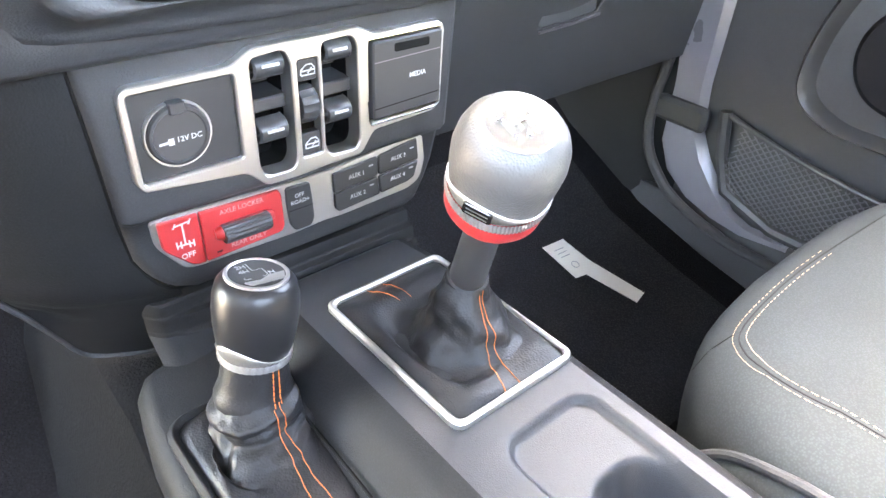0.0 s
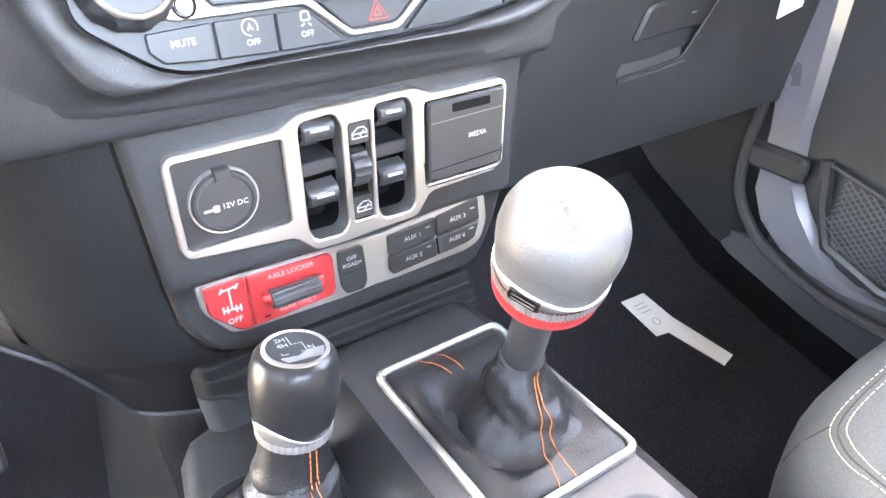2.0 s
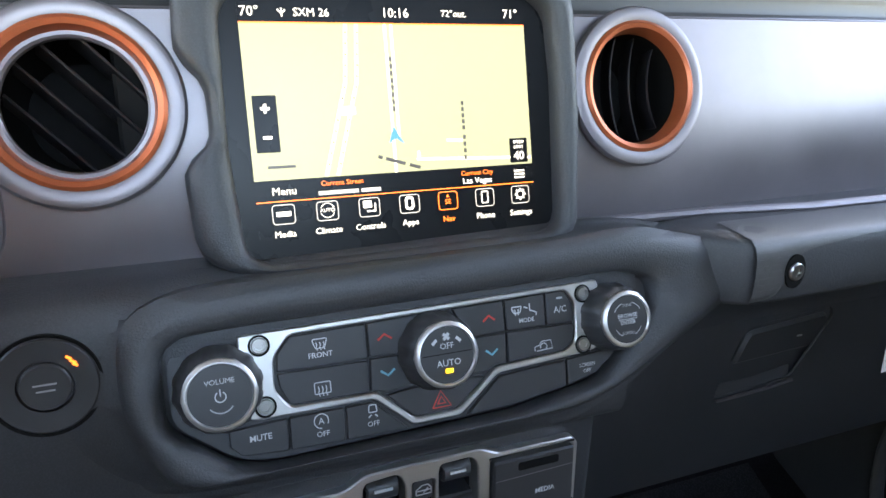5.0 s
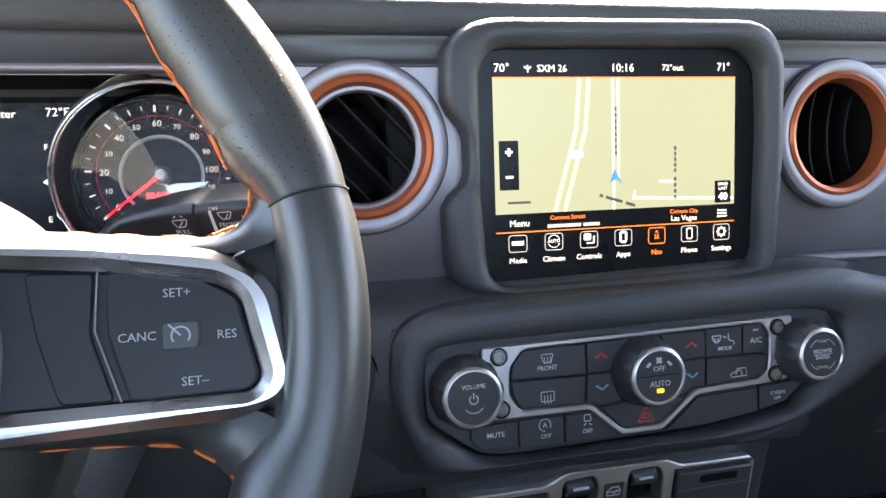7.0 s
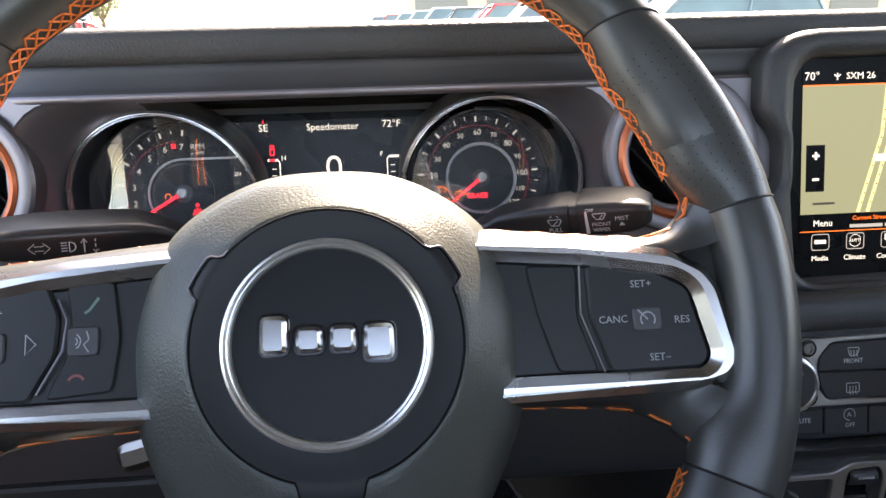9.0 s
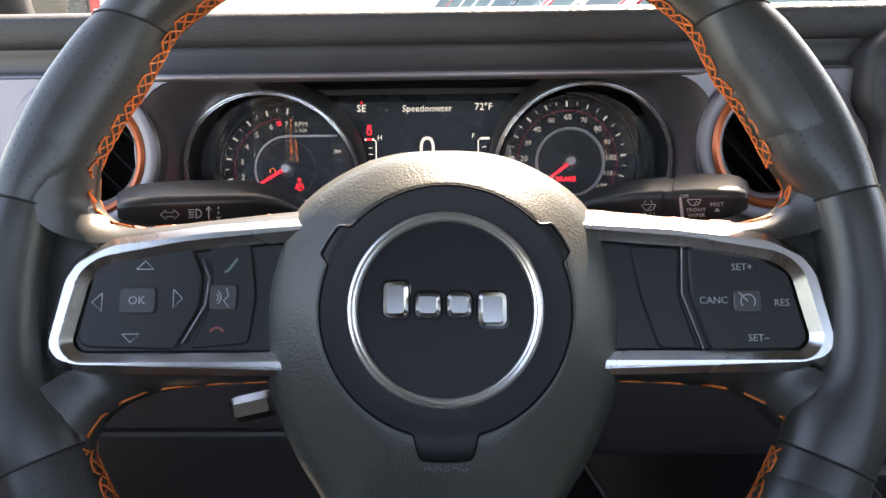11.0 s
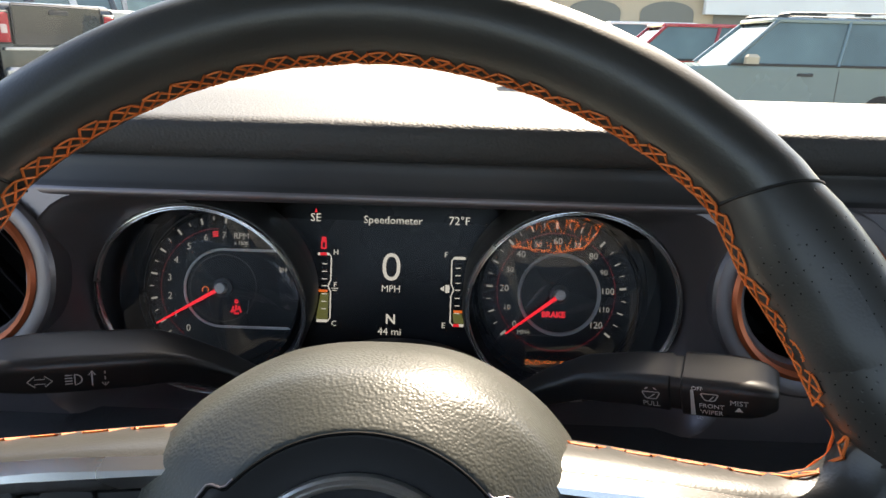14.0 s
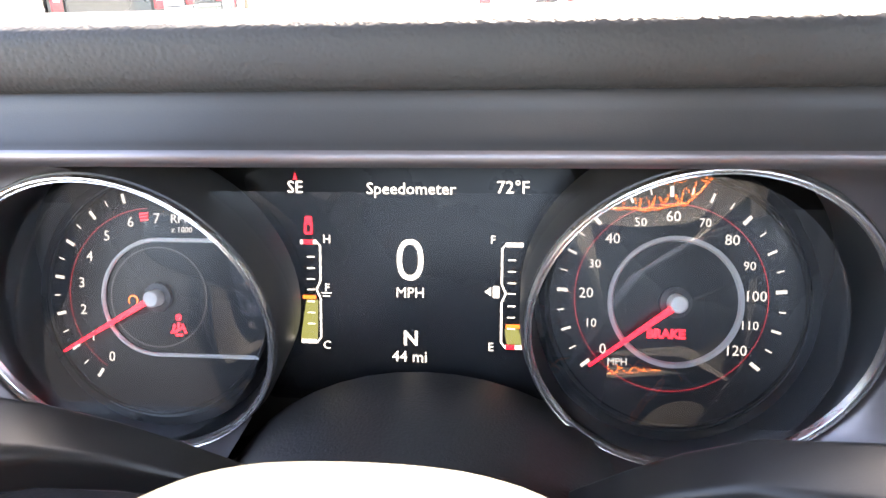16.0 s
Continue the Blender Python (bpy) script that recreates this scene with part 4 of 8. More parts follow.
part("print", words("MUTE", 4.4, -98.2, -33, T1, bold=0.04), WHITE, btn_mute)
part("print", words("OFF", 4.0, -66.4, -37.4, T1, words("A", 4.6, -66.8, -30.6, T1)), WHITE, btn_stop)
part("print", strokes([arc(-66.8, -30.4, 3.8, -30, 270, 18)], 0.55, T1), WHITE, btn_stop)
part("print", words("OFF", 4.0, -38.8, -37.4, T1, strokes([rnd([(-41, -31), (-36.4, -31), (-36.8, -27), (-40.6, -27)], 0.8) + [(-41, -30.6)], [(-41.4, -33.6), (-39.6, -32.4)], [(-36.2, -33.8), (-37.6, -32.4)]], 0.7, T1)), WHITE, btn_esc)
part("print", words("OFF", 3.2, 97.4, -31.2, T1, words("SCREEN", 3.2, 97.9, -27.6, T1)), WHITE, btn_scr)
def knob(name, x, y, r, skirt, parent, label):
    """A scalloped rotary knob: dark ribbed skirt, silver ring, black face."""
    k = part(name, lathe([(skirt + 0.0012, 0.0), (skirt + 0.0016, 0.004), (skirt + 0.0006, 0.009), (skirt - 0.0006, 0.0165), (r + 0.0004, 0.0195)], 96, wave=lambda a, i: 1 + (0.018 * (1 if math.sin(a * 12) > 0 else -1) if 1 <= i <= 3 else 0)), PLASTIC_SMOOTH, parent, label, m=Matrix.Translation((x * MM, y * MM, 0)))
    part("ring", lathe([(r + 0.0006, 0.0185), (r + 0.0006, 0.0215), (r - 0.0004, 0.0225), (r - 0.0014, 0.0227), (r - 0.0020, 0.0217)], 64, wave=lambda a, i: 1 + (0.02 * max(0, math.cos(a * 6)) ** 8 if i < 2 else 0)), SILVER, k, "bright silver ring")
    part("face", lathe([(r - 0.0018, 0.018), (r - 0.0020, 0.0217), (0.0, 0.0220)], 48), BUTTON, k)
    return k
T2 = 0.0222
vol = knob("volume_knob", -116, -4, 0.0170, 0.0202, hvac, "black scalloped volume knob")
part("print", words("VOLUME", 3.6, 0.2, 6.6, T2), WHITE, vol)
part("print", strokes([arc(0, -0.6, 2.5, 120, 420, 16), [(0, -0.4), (0, 3.2)]], 0.6, T2), WHITE, vol)
part("print", strokes([arc(0, -2, 6.4, 215, 325, 12), arc(0, 0, 8.6, 122, 135, 3), arc(0, 0, 8.6, 45, 58, 3)], 0.7, T2), GREYPRINT, vol)
fan = knob("fan_knob", 0.5, -3.2, 0.0174, 0.0205, hvac, "black scalloped fan knob with amber lamp")
part("print", words("AUTO", 5.0, 0.4, -4.4, T2, words("OFF", 4.6, 0, 4.8, T2)), WHITE, fan)
part("print", strokes([[(-1.6, 8.4), (1.6, 11.6)], [(-1.6, 11.6), (1.6, 8.4)], arc(0, 0, 10.4, 122, 142, 4), arc(0, 0, 10.4, 38, 58, 4)], 1.7, T2), WHITE, fan)
part("split", strokes([[(-14.2, 0.8), (14.2, 0.8)]], 0.5, T2), VOID, fan)
part("lamp", plate(mmr(rect(-1.9, 2.3, -9.6, -7.4), 0.3), T2, T2 + 0.0003), G_AMBER, fan, "lit amber lamp")
tune = knob("tune_knob", 116.5, -0.4, 0.0163, 0.0196, hvac, "black scalloped tuning knob")
part("print", words("ENTER", 3.5, 0, -1.9, T2, words("BROWSE", 3.5, 0, 2.1, T2)), WHITE, tune)
part("print", words("SCROLL", 2.5, 0, -8.2, T2, words("TUNE", 2.6, 0, 8.4, T2)), GREYPRINT, tune)
part("print", strokes([[(-6.6, 0.1), (6.6, 0.1)], arc(0, 0, 10.4, 110, 150, 8), arc(0, 0, 10.4, 30, 70, 8), arc(0, 0, 10.4, 210, 245, 8), arc(0, 0, 10.4, 295, 330, 8)], 0.4, T2), WHITE, tune)

# ---- switch panel ----
sw = thing("switch_panel", M_SWITCH, "window switch panel with silver frame, power outlet and media door", "switch panel")
so = [(-116, 48), (-112, 53.3), (-51.5, 54), (-37, 62), (38.5, 62.3), (51, 56), (107, 55.8), (111.5, 51), (110.7, -6), (104, -10.5), (50, -12.5), (39, -28), (12, -28.5), (-12, -30), (-36, -29.5), (-49, -16.5), (-112.5, -9.5), (-116, -4)]
dc_hole = rect(-111.8, -49.5, -5.5, 49.2)
sl = [(-39.4, -14), (-36, -23), (-16, -23.6), (-12.4, -17), (-12.4, 49), (-17, 57.6), (-37.5, 55.8), (-39.4, 52)]
sr = [(9.8, -14), (13.6, -22), (34.4, -22.6), (37.8, -16.4), (36.6, 52), (32, 58), (11.4, 57.2), (9.8, 53)]
mid_hole = rect(-8, 7, -17.6, 48.8)
md = rect(45.8, 107.4, -6.8, 52)
part("frame", plate(mmr(so, [3, 3, 4, 4, 4, 4, 3, 3, 3, 3, 4, 4, 3, 3, 4, 4, 3, 3]), -0.003, 0.0035, 0.0009, holes=(mmr(dc_hole, 3), mmr(sl, 4), mmr(sr, 4), mmr(mid_hole, 2), mmr(md, 3))), SILVER, sw, "satin silver frame")
part("outlet_plate", plate(mmr(dc_hole, 3), -0.004, -0.0005, 0.0005), BUTTON, sw)
cap = part("outlet_cap", lathe([(0.0186, -0.002), (0.0186, 0.003), (0.0176, 0.0046), (0.0160, 0.0050), (0.0152, 0.0038), (0.0, 0.0038)], 48, center=(-0.0868, 0.0205)), PLASTIC_SMOOTH, sw, "black outlet cap")
part("outlet_ring", lathe([(0.0201, -0.001), (0.0201, 0.0020), (0.0197, 0.0027), (0.0190, 0.0026), (0.0187, -0.001)], 56, center=(-0.0868, 0.0205)), SILVER, sw, "silver outlet ring")
part("cap_tab", plate(mmr(rect(-91, -81.5, 34, 41), 1), 0.0, 0.0062, 0.0008), PLASTIC_SMOOTH, cap)
part("print", words("12V DC", 4.6, -81.5, 18.2, 0.0039, bold=0.05), WHITE, cap)
part("print", strokes([[(-99.5, 17.6), (-93.5, 17.8)]], 1.6, 0.0039), WHITE, cap)
part("print", plate(mmr(rect(-94, -90.6, 15.8, 20), 0.5), 0.0039, 0.0041), WHITE, cap)
# near-black floor and shafts put the slots' shade into the colour
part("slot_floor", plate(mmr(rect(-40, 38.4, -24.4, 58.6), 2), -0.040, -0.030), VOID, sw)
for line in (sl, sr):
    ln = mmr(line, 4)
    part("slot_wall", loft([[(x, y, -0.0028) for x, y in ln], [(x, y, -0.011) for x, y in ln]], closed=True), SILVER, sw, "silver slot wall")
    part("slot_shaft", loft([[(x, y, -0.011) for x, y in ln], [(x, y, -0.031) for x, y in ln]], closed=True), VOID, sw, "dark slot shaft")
for x0, x1 in ((-39.2, -12.6), (10, 37.4)):
    part("divider", plate(mmr(rect(x0, x1, 17, 26), 0.5), -0.034, -0.006, 0.001), PLASTIC_SMOOTH, sw)
for x0, x1, y0, y1 in ((-37.6, -17, 42, 56.5), (-37.8, -17.6, 0.2, 14.4), (12, 31.6, 43.6, 57.4), (11.4, 30.8, 1.4, 15.4)):
    rows = []
    for y, n in ((y1, -6), (y1 - 0.6, 0.5), (y1 - 3, 4.4), (y1 - 6, 6.2), (y0 + 3, 5.0), (y0 + 0.4, 2.6), (y0, 0.5), (y0 - 0.6, -4), (y0 + 1.0, -9), (y0 + 3.0, -14)):
        rows.append([(x0 * MM, y * MM, (n - 2) * MM), ((x0 + 1) * MM, y * MM, n * MM), ((x1 - 1) * MM, y * MM, n * MM), (x1 * MM, y * MM, (n - 2) * MM)])
    s = part("window_switch", loft(rows), PLASTIC_SMOOTH, sw, "black window rocker switch", sharp=0.9)
    part("stem", plate(mmr([(x0 + 2, y0 - 5.5), (x1 - 6, y0 - 5.5), (x1 - 5, y0 + 3), (x0 + 2, y0 + 3)], 1.5), -0.022, -0.0075, 0.001), PLASTIC_SMOOTH, s, "recessed rocker stem")
    part("mark", plate(mmr([(x0 + 4.5, y1 - 6.6), (x1 - 4.5, y1 - 6.6), (x1 - 4.5, y1 - 4.8), (x0 + 4.5, y1 - 4.8)]), 0.0058, 0.0066), WHITE, s)
part("key_plate", plate(mmr(rect(-7.6, 6.6, 34, 48.4), 2), -0.004, 0.0015, 0.0006), BUTTON, sw)
part("key_plate", plate(mmr(rect(-7.6, 6.6, -17.2, -1.4), 2), -0.004, 0.0015, 0.0006), BUTTON, sw)
for y in (41, -9.4):
    part("print", strokes([[(-5, y - 3), (5, y - 3), (5, y + 1), (3, y + 3.6), (-1, y + 3.6), (-5, y + 0.5), (-5, y - 3)], [(-5, y - 0.2), (5, y - 0.2)], [(0, y - 2), (3, y + 1.4)]], 0.9, 0.0016), WHITE, sw)
wheel_t = lathe([(0.0, -0.006), (0.0115, -0.006), (0.0126, -0.004), (0.0126, 0.004), (0.0115, 0.006), (0.0, 0.006)], 48, wave=lambda a, i: 1 + (0.03 if math.sin(a * 16) > 0 else -0.03) * (1 <= i <= 4))
part("thumb_wheel", wheel_t, PLASTIC_SMOOTH, sw, "ribbed black dimmer wheel", m=Matrix.Translation((-0.0004, 0.0168, -0.006)) @ Matrix.Rotation(radians(90), 4, "Y"))
door_m = part("media_door", plate(mmr([(46.6, -4), (106.6, -2), (106.6, 51.4), (46.6, 51.4)], 2.5), -0.004, 0.0075, 0.0012), PLASTIC_SMOOTH, sw, "hinged black media port door")
part("door_slot", plate(mmr(rect(64, 94, 42.5, 48.2), 1.5), 0.0075, 0.0081), VOID, door_m)
part("door_crease", strokes([[(47.6, 37.5), (105.6, 38.5)]], 0.7, 0.0075), PANEL, door_m)
part("door_crease", strokes([[(47.6, 4.5), (105.6, 6.5)]], 0.7, 0.0075), VOID, door_m)
part("print", words("MEDIA", 5.0, 84.5, 23.5, 0.0077, bold=0.05), WHITE, door_m)
part("media_frame", strokes([[(44.6, 53.2), (108, 53.4)]], 1.4, 0.0038), CHROME, sw)
part("media_frame", strokes([[(108.6, 8), (108.2, -4), (104.5, -8.2), (47, -8.2), (44.6, 10)]], 1.4, 0.0038), CHROME, sw)

# lower switch row
low = thing("axle_switch_row", M_LOWER, "lower switch row with red axle locker and auxiliary keys", "switch panel")
lo = [(-111.5, -37.5), (-106, -36.6), (-20, -40.4), (18, -41), (98, -33.8), (105, -37), (107, -58), (101.6, -73.6), (89, -78.4), (26.6, -80.4), (9.6, -79.6), (-15, -81), (-88, -79), (-96, -76.6), (-110.5, -56)]
part("backing", plate(mmr(lo, [3, 3, 3, 3, 3, 3, 4, 6, 5, 3, 3, 3, 5, 5, 5], 5), -0.004, 0.0018, 0.0008), SILVER, low, "satin silver backing plate")
red_l = part("locker_key", plate(mmr([(-107.6, -38.6), (-81.6, -39.8), (-81.6, -76.6), (-90, -76), (-107.6, -57.8)], [2, 1, 1, 5, 4]), 0.001, 0.0045, 0.001), RED, low, "red axle off key")
red_r = part("locker_plate", plate(mmr([(-80.8, -39.8), (-24, -41.8), (-22.4, -46), (-22.4, -70), (-25, -74.4), (-80.8, -76.6)], [1, 2, 2, 2, 2, 1]), 0.001, 0.0045, 0.001), RED, low, "red axle locker plate")
ax = strokes([[(-98, -43.5), (-88, -42.5)], [(-99, -45), (-97, -41.5)], [(-89, -44.5), (-87, -41)], [(-93, -43), (-93, -58)], [(-98.5, -57.5), (-88, -58.5)], [(-98.5, -60), (-98.5, -54.5)], [(-95.8, -60), (-95.8, -54.8)], [(-90.4, -61), (-90.4, -55.8)], [(-87.6, -61), (-87.6, -56)]], 1.1, 0.0046)
part("print", words("OFF", 5.6, -92.6, -66.5, 0.0046, ax, bold=0.05), WHITE, red_l)
part("print", words("AXLE LOCKER", 4.9, -52, -44.6, 0.0046, turn=-1), PINKPRINT, red_r)
part("print", words("REAR ONLY", 4.9, -50.5, -70.6, 0.0046, turn=-1), PINKPRINT, red_r)
part("print", plate(mmr(rect(-74, -70, -72.4, -71)), 0.0046, 0.0047), VOID, red_r)
part("toggle_pod", tube([(-0.0735, -0.0578, 0.006), (-0.067, -0.0574, 0.0075), (-0.040, -0.0572, 0.0075), (-0.0325, -0.0568, 0.006)], [0.0045, 0.0072, 0.0072, 0.0045], 20, flat=0.8), RED, red_r, "red toggle housing", sharp=1.2)
part("toggle", lathe([(0.0, -0.0165), (0.0062, -0.0165), (0.0066, -0.015), (0.0066, 0.015), (0.0062, 0.0165), (0.0, 0.0165)], 48, wave=lambda a, i: 1 + 0.04 * math.sin(a * 16)), PLASTIC_SMOOTH, red_r, "ribbed black toggle bar", m=Matrix.Translation((-0.0532, -0.0573, 0.0098)) @ Matrix.Rotation(radians(90), 4, "Y"))
offr = part("offroad_key", plate(mmr([(-18.6, -43), (0.6, -43.4), (1.6, -56), (1.8, -72.6), (-1.2, -78.2), (-14.4, -78), (-18, -72), (-19, -56)], 2.4), 0.001, 0.004, 0.0008), BUTTON, low, "black off-road key")
part("print", words("ROAD+", 4.4, -8.6, -55.6, 0.0041, words("OFF", 4.4, -8.8, -50.8, 0.0041, bold=0.03), bold=0.03), WHITE, offr)
part("split", strokes([[(-18.6, -61), (1.6, -61)]], 0.5, 0.0041), VOID, offr)
aux = (("AUX 1", [(20, -43.8), (59.8, -41.2), (59.4, -57.2), (20, -59.4)], 40, -50.4), ("AUX 2", [(20, -60.4), (59.4, -58.2), (60.6, -73), (23, -75.6), (20, -72)], 40, -66.6),
       ("AUX 3", [(60.8, -41.2), (97.6, -36.4), (99, -54.6), (60.4, -57)], 79, -47), ("AUX 4", [(60.4, -58), (99, -55.6), (94.6, -68.4), (88, -71), (61.6, -72.9)], 78, -63.4))
for s, poly, x, y in aux:
    k = part("aux_key", plate(mmr(poly, 1.6), 0.001, 0.004, 0.0008), BUTTON, low, "black auxiliary key")
    part("print", words(s, 5.0, x, y, 0.0041, bold=0.03, turn=1), WHITE, k)
    part("lamp", plate(mmr(moved(rect(-2, 2, -0.6, 0.6), x + 13, y + 4)), 0.0041, 0.0042), GREYPRINT, k)

# ---- instrument cluster ----
cl = thing("instrument_cluster", M_LCD, "lit instrument cluster with two round gauges and centre display", "instrument cluster")
part("backing", plate(mmr(rect(-190, 190, -80, 58), 10), -0.012, -0.006), LCDBLACK, cl, "matt black backing")
lcd = part("display", plate(mmr([(-66, -56), (62, -56), (64, 20), (71, 40), (66, 49.5), (-62, 49.5), (-76, 44), (-68, 20)], 4), -0.006, 0.0), LCDBLACK, cl, "lit centre display")
part("surround", plate(mmr(rect(-205, 205, -95, 64), 10), -0.004, -0.0015, holes=(mmr([(-66, -56), (62, -56), (64, 20), (71, 40), (66, 49.5), (-62, 49.5), (-76, 44), (-68, 20)], 4), circle(0.0585, 48, -0.110, -0.002), circle(0.0585, 48, 0.110, -0.002))), PLASTIC_SMOOTH, cl, "black moulded surround")
E0 = 0.0002
part("text", words("SE", 7.6, -52, 39, E0), G_WHITE, lcd)
part("text", words("Speedometer", 7.2, -0.7, 38.6, E0), G_WHITE, lcd)
part("text", words("72°F", 7.6, 43.2, 39.4, E0), G_WHITE, lcd)
zero = [(-0.9 + 4.7 * math.copysign(abs(math.cos(a)) ** 0.85, math.cos(a)), 8 + 7.9 * math.copysign(abs(math.sin(a)) ** 0.85, math.sin(a))) for a in [2 * math.pi * i / 48 for i in range(50)]]
part("text", strokes([zero], 2.3, E0), G_WHITE, lcd)
part("text", words("MPH", 6.4, -0.9, -6.7, E0), G_WHITE, lcd)
part("text", words("N", 9.0, -0.6, -27.1, E0, bold=0.2), G_WHITE, lcd)
part("text", words("44 mi", 7.0, -1.1, -35.3, E0), G_WHITE, lcd)
for s, x, y in (("H", -38, 16.4), ("C", -38.4, -31.1), ("F", 35, 17), ("E", 34.6, -29.8)):
    part("text", words(s, 5.2, x, y, E0), G_WHITE, lcd)
part("compass_mark", plate(mmr([(-52.8, 42.6), (-51.0, 42.6), (-51.9, 45.6)]), E0, E0 + 0.0001), G_RED, lcd)
for sx, x0 in ((1, -41), (-1, 39)):
    line = [(x0 - sx * 9, 15.4), (x0 - sx * 1.6, 15.4), (x0, 13.4), (x0, -2), (x0 - sx * 1.8, -6), (x0, -10), (x0, -27.4), (x0 - sx * 1.6, -29.6), (x0 - sx * 9, -29.6)]
    part("gauge_line", strokes([line], 0.9, E0), G_WHITE, lcd)
    part("gauge_cap", strokes([[(x0 - sx * 9, 15.2), (x0 - sx * 1.6, 15.2)], [(x0 - sx * 9, -29.4), (x0 - sx * 1.8, -29.4)]], 1.9, E0), G_WHITE, lcd)
    part("gauge_ticks", strokes([[(x0 - sx * 6, y), (x0 - sx * 2.6, y)] for y in (8.6, 3.6, -1.4, -6, -11.4, -16.4, -21.4)], 0.6, E0), G_WHITE, lcd)
part("temp_fill", plate(mmr([(-50.4, -28.4), (-42.6, -28.4), (-42.2, -10.6), (-47.6, -10.6)], 0.4), E0 - 0.0001, E0), G_GREEN, lcd)
part("fuel_fill", plate(mmr([(41.4, -28.2), (48.6, -28.2), (46.4, -21.4), (40.4, -21.4)], 0.4), E0 - 0.0001, E0), G_GREEN, lcd)
part("temp_pointer", strokes([[(-49, -9.4), (-43, -9.4)]], 1.7, E0 + 0.0002), G_ORANGE, lcd)
part("fuel_pointer", strokes([[(41, -20.2), (48.6, -20.2)]], 1.7, E0 + 0.0002), G_ORANGE, lcd)
part("warning_band", strokes([[(-48.6, 15.2), (-44, 15.2)]], 2.0, E0 + 0.0003), G_RED, lcd)
part("warning_band", strokes([[(41, -29.4), (45, -29.4)]], 2.0, E0 + 0.0003), G_RED, lcd)
part("door_warning", strokes([rnd([(-47.6, 19), (-44.8, 19), (-44.8, 23.4), (-47.6, 23.4)], 0.4) + [(-47.6, 19.3)], [(-46.2, 23.6), (-46.2, 26.6)]], 1.1, E0), G_RED, lcd)
part("door_warning", plate(mmr(rect(-47.8, -44.6, 23, 26.6), 0.8), E0, E0 + 0.0001), G_RED, lcd)
part("temp_icon", strokes([[(-38.6, -3), (-38.6, -6.6)], [(-38.6, -3.6), (-37, -3.6)], [(-38.6, -4.9), (-37, -4.9)], [(-40.6, -7.4), (-36, -7.4)], [(-40, -8.8), (-36.6, -8.8)]], 0.5, E0), G_WHITE, lcd)
part("fuel_icon", plate(mmr(rect(35.2, 38, -8, -2.8), 0.4), E0, E0 + 0.0001), G_WHITE, lcd)
part("fuel_icon", plate(mmr([(31.6, -5.3), (34.4, -7.2), (34.4, -3.4)]), E0, E0 + 0.0001), G_WHITE, lcd)


def polar_mm(r, deg):
    return (r * math.cos(radians(deg)), r * math.sin(radians(deg)))


def shift(p, dx):
    """The scale's centre lies a little beside and above the needle's."""
    return (p[0] + dx, p[1] + 1.5)


def gauge(name, cx, label):
    g = part(name, lathe([(0.057, -0.004), (0.053, -0.003), (0.051, 0.0), (0.0, 0.0)], 64), LCDBLACK, cl, label, m=M_LCD.inverted() @ M_DIAL @ Matrix.Translation((cx, 0.0 if cx > 0 else -0.003, 0)))
    part("step", lathe([(0.0505, 0.0003), (0.0505, 0.0014), (0.0495, 0.0016), (0.049, 0.0004)], 64), VOID, g)
    return g


def needle(g, tip):
    d = Vector((*tip, 0)).normalized()
    s = Vector((-d.y, d.x, 0))
    L = Vector((*tip, 0)).length * MM
    bm = bmesh.new()
    top = [bm.verts.new(p) for p in (d * 0.003 + s * 0.0012 + Vector((0, 0, 0.0068)), d * 0.003 - s * 0.0012 + Vector((0, 0, 0.0068)), d * L - s * 0.0005 + Vector((0, 0, 0.005)), d * L + s * 0.0005 + Vector((0, 0, 0.005)))]
    low_ = [bm.verts.new(v.co - Vector((0, 0, 0.0009))) for v in top]
    bm.faces.new(top)
    bm.faces.new(low_)
    for i in range(4):
        bm.faces.new((top[i - 1], top[i], low_[i], low_[i - 1]))
    part("needle", bm, NEEDLE, g, "thin lit red needle")
    part("needle_hub", lathe([(0.0036, 0.0), (0.0036, 0.0064), (0.003, 0.0073), (0.0, 0.0075)], 32), SKIN, g, "pale needle hub")
    part("needle_base", lathe([(0.0062, 0.0), (0.0062, 0.002), (0.0038, 0.0024)], 32), PLASTIC_SMOOTH, g)


sp = gauge("speedometer", 0.1075, "black speedometer dial, needle at zero")
needle(sp, (-33.5, -25.5))
SPEEDS = {0: (-27.6, -19.6), 10: (-32.6, -9.2), 20: (-34.6, 2.8), 30: (-31.4, 14.6), 40: (-24.6, 24.6), 50: (-14, 31.2), 60: (-1.5, 33.6), 70: (10.6, 31.2), 80: (21, 24.6), 90: (27.8, 14.6), 100: (30.4, 2.8), 110: (28.4, -8.8), 120: (23.6, -18.8)}
for k, (x, y) in SPEEDS.items():
    part("number", words(str(k), 5.9 if k % 20 == 0 else 4.9, x, y, E0), G_GREY, sp)
for k in range(0, 25):
    a = 219.5 - k * 258 / 24
    r0, w = (41.5, 1.5) if k % 4 == 0 else ((42, 1.0) if k % 2 == 0 else (43, 0.6))
    part("tick", strokes([[shift(polar_mm(r0 - 1.6, a), -2.0), shift(polar_mm(44.2, a), -2.0)]], w, E0), G_GREY, sp)
part("red_line", strokes([arc(-2.0, 1.5, 37.2, 0, 360, 90)], 0.24, E0), G_REDLINE, sp)
part("inner_ring", lathe([(0.0262, 0.0001), (0.0262, 0.0012), (0.0246, 0.0014), (0.0240, 0.0001)], 64), WHITE, sp, "thin grey ring")
part("number", words("MPH", 4.0, -21.8, -24.6, E0), G_GREY, sp)
part("warning", words("BRAKE", 5.0, -3.2, -12.9, E0, bold=0.25), G_RED, sp)

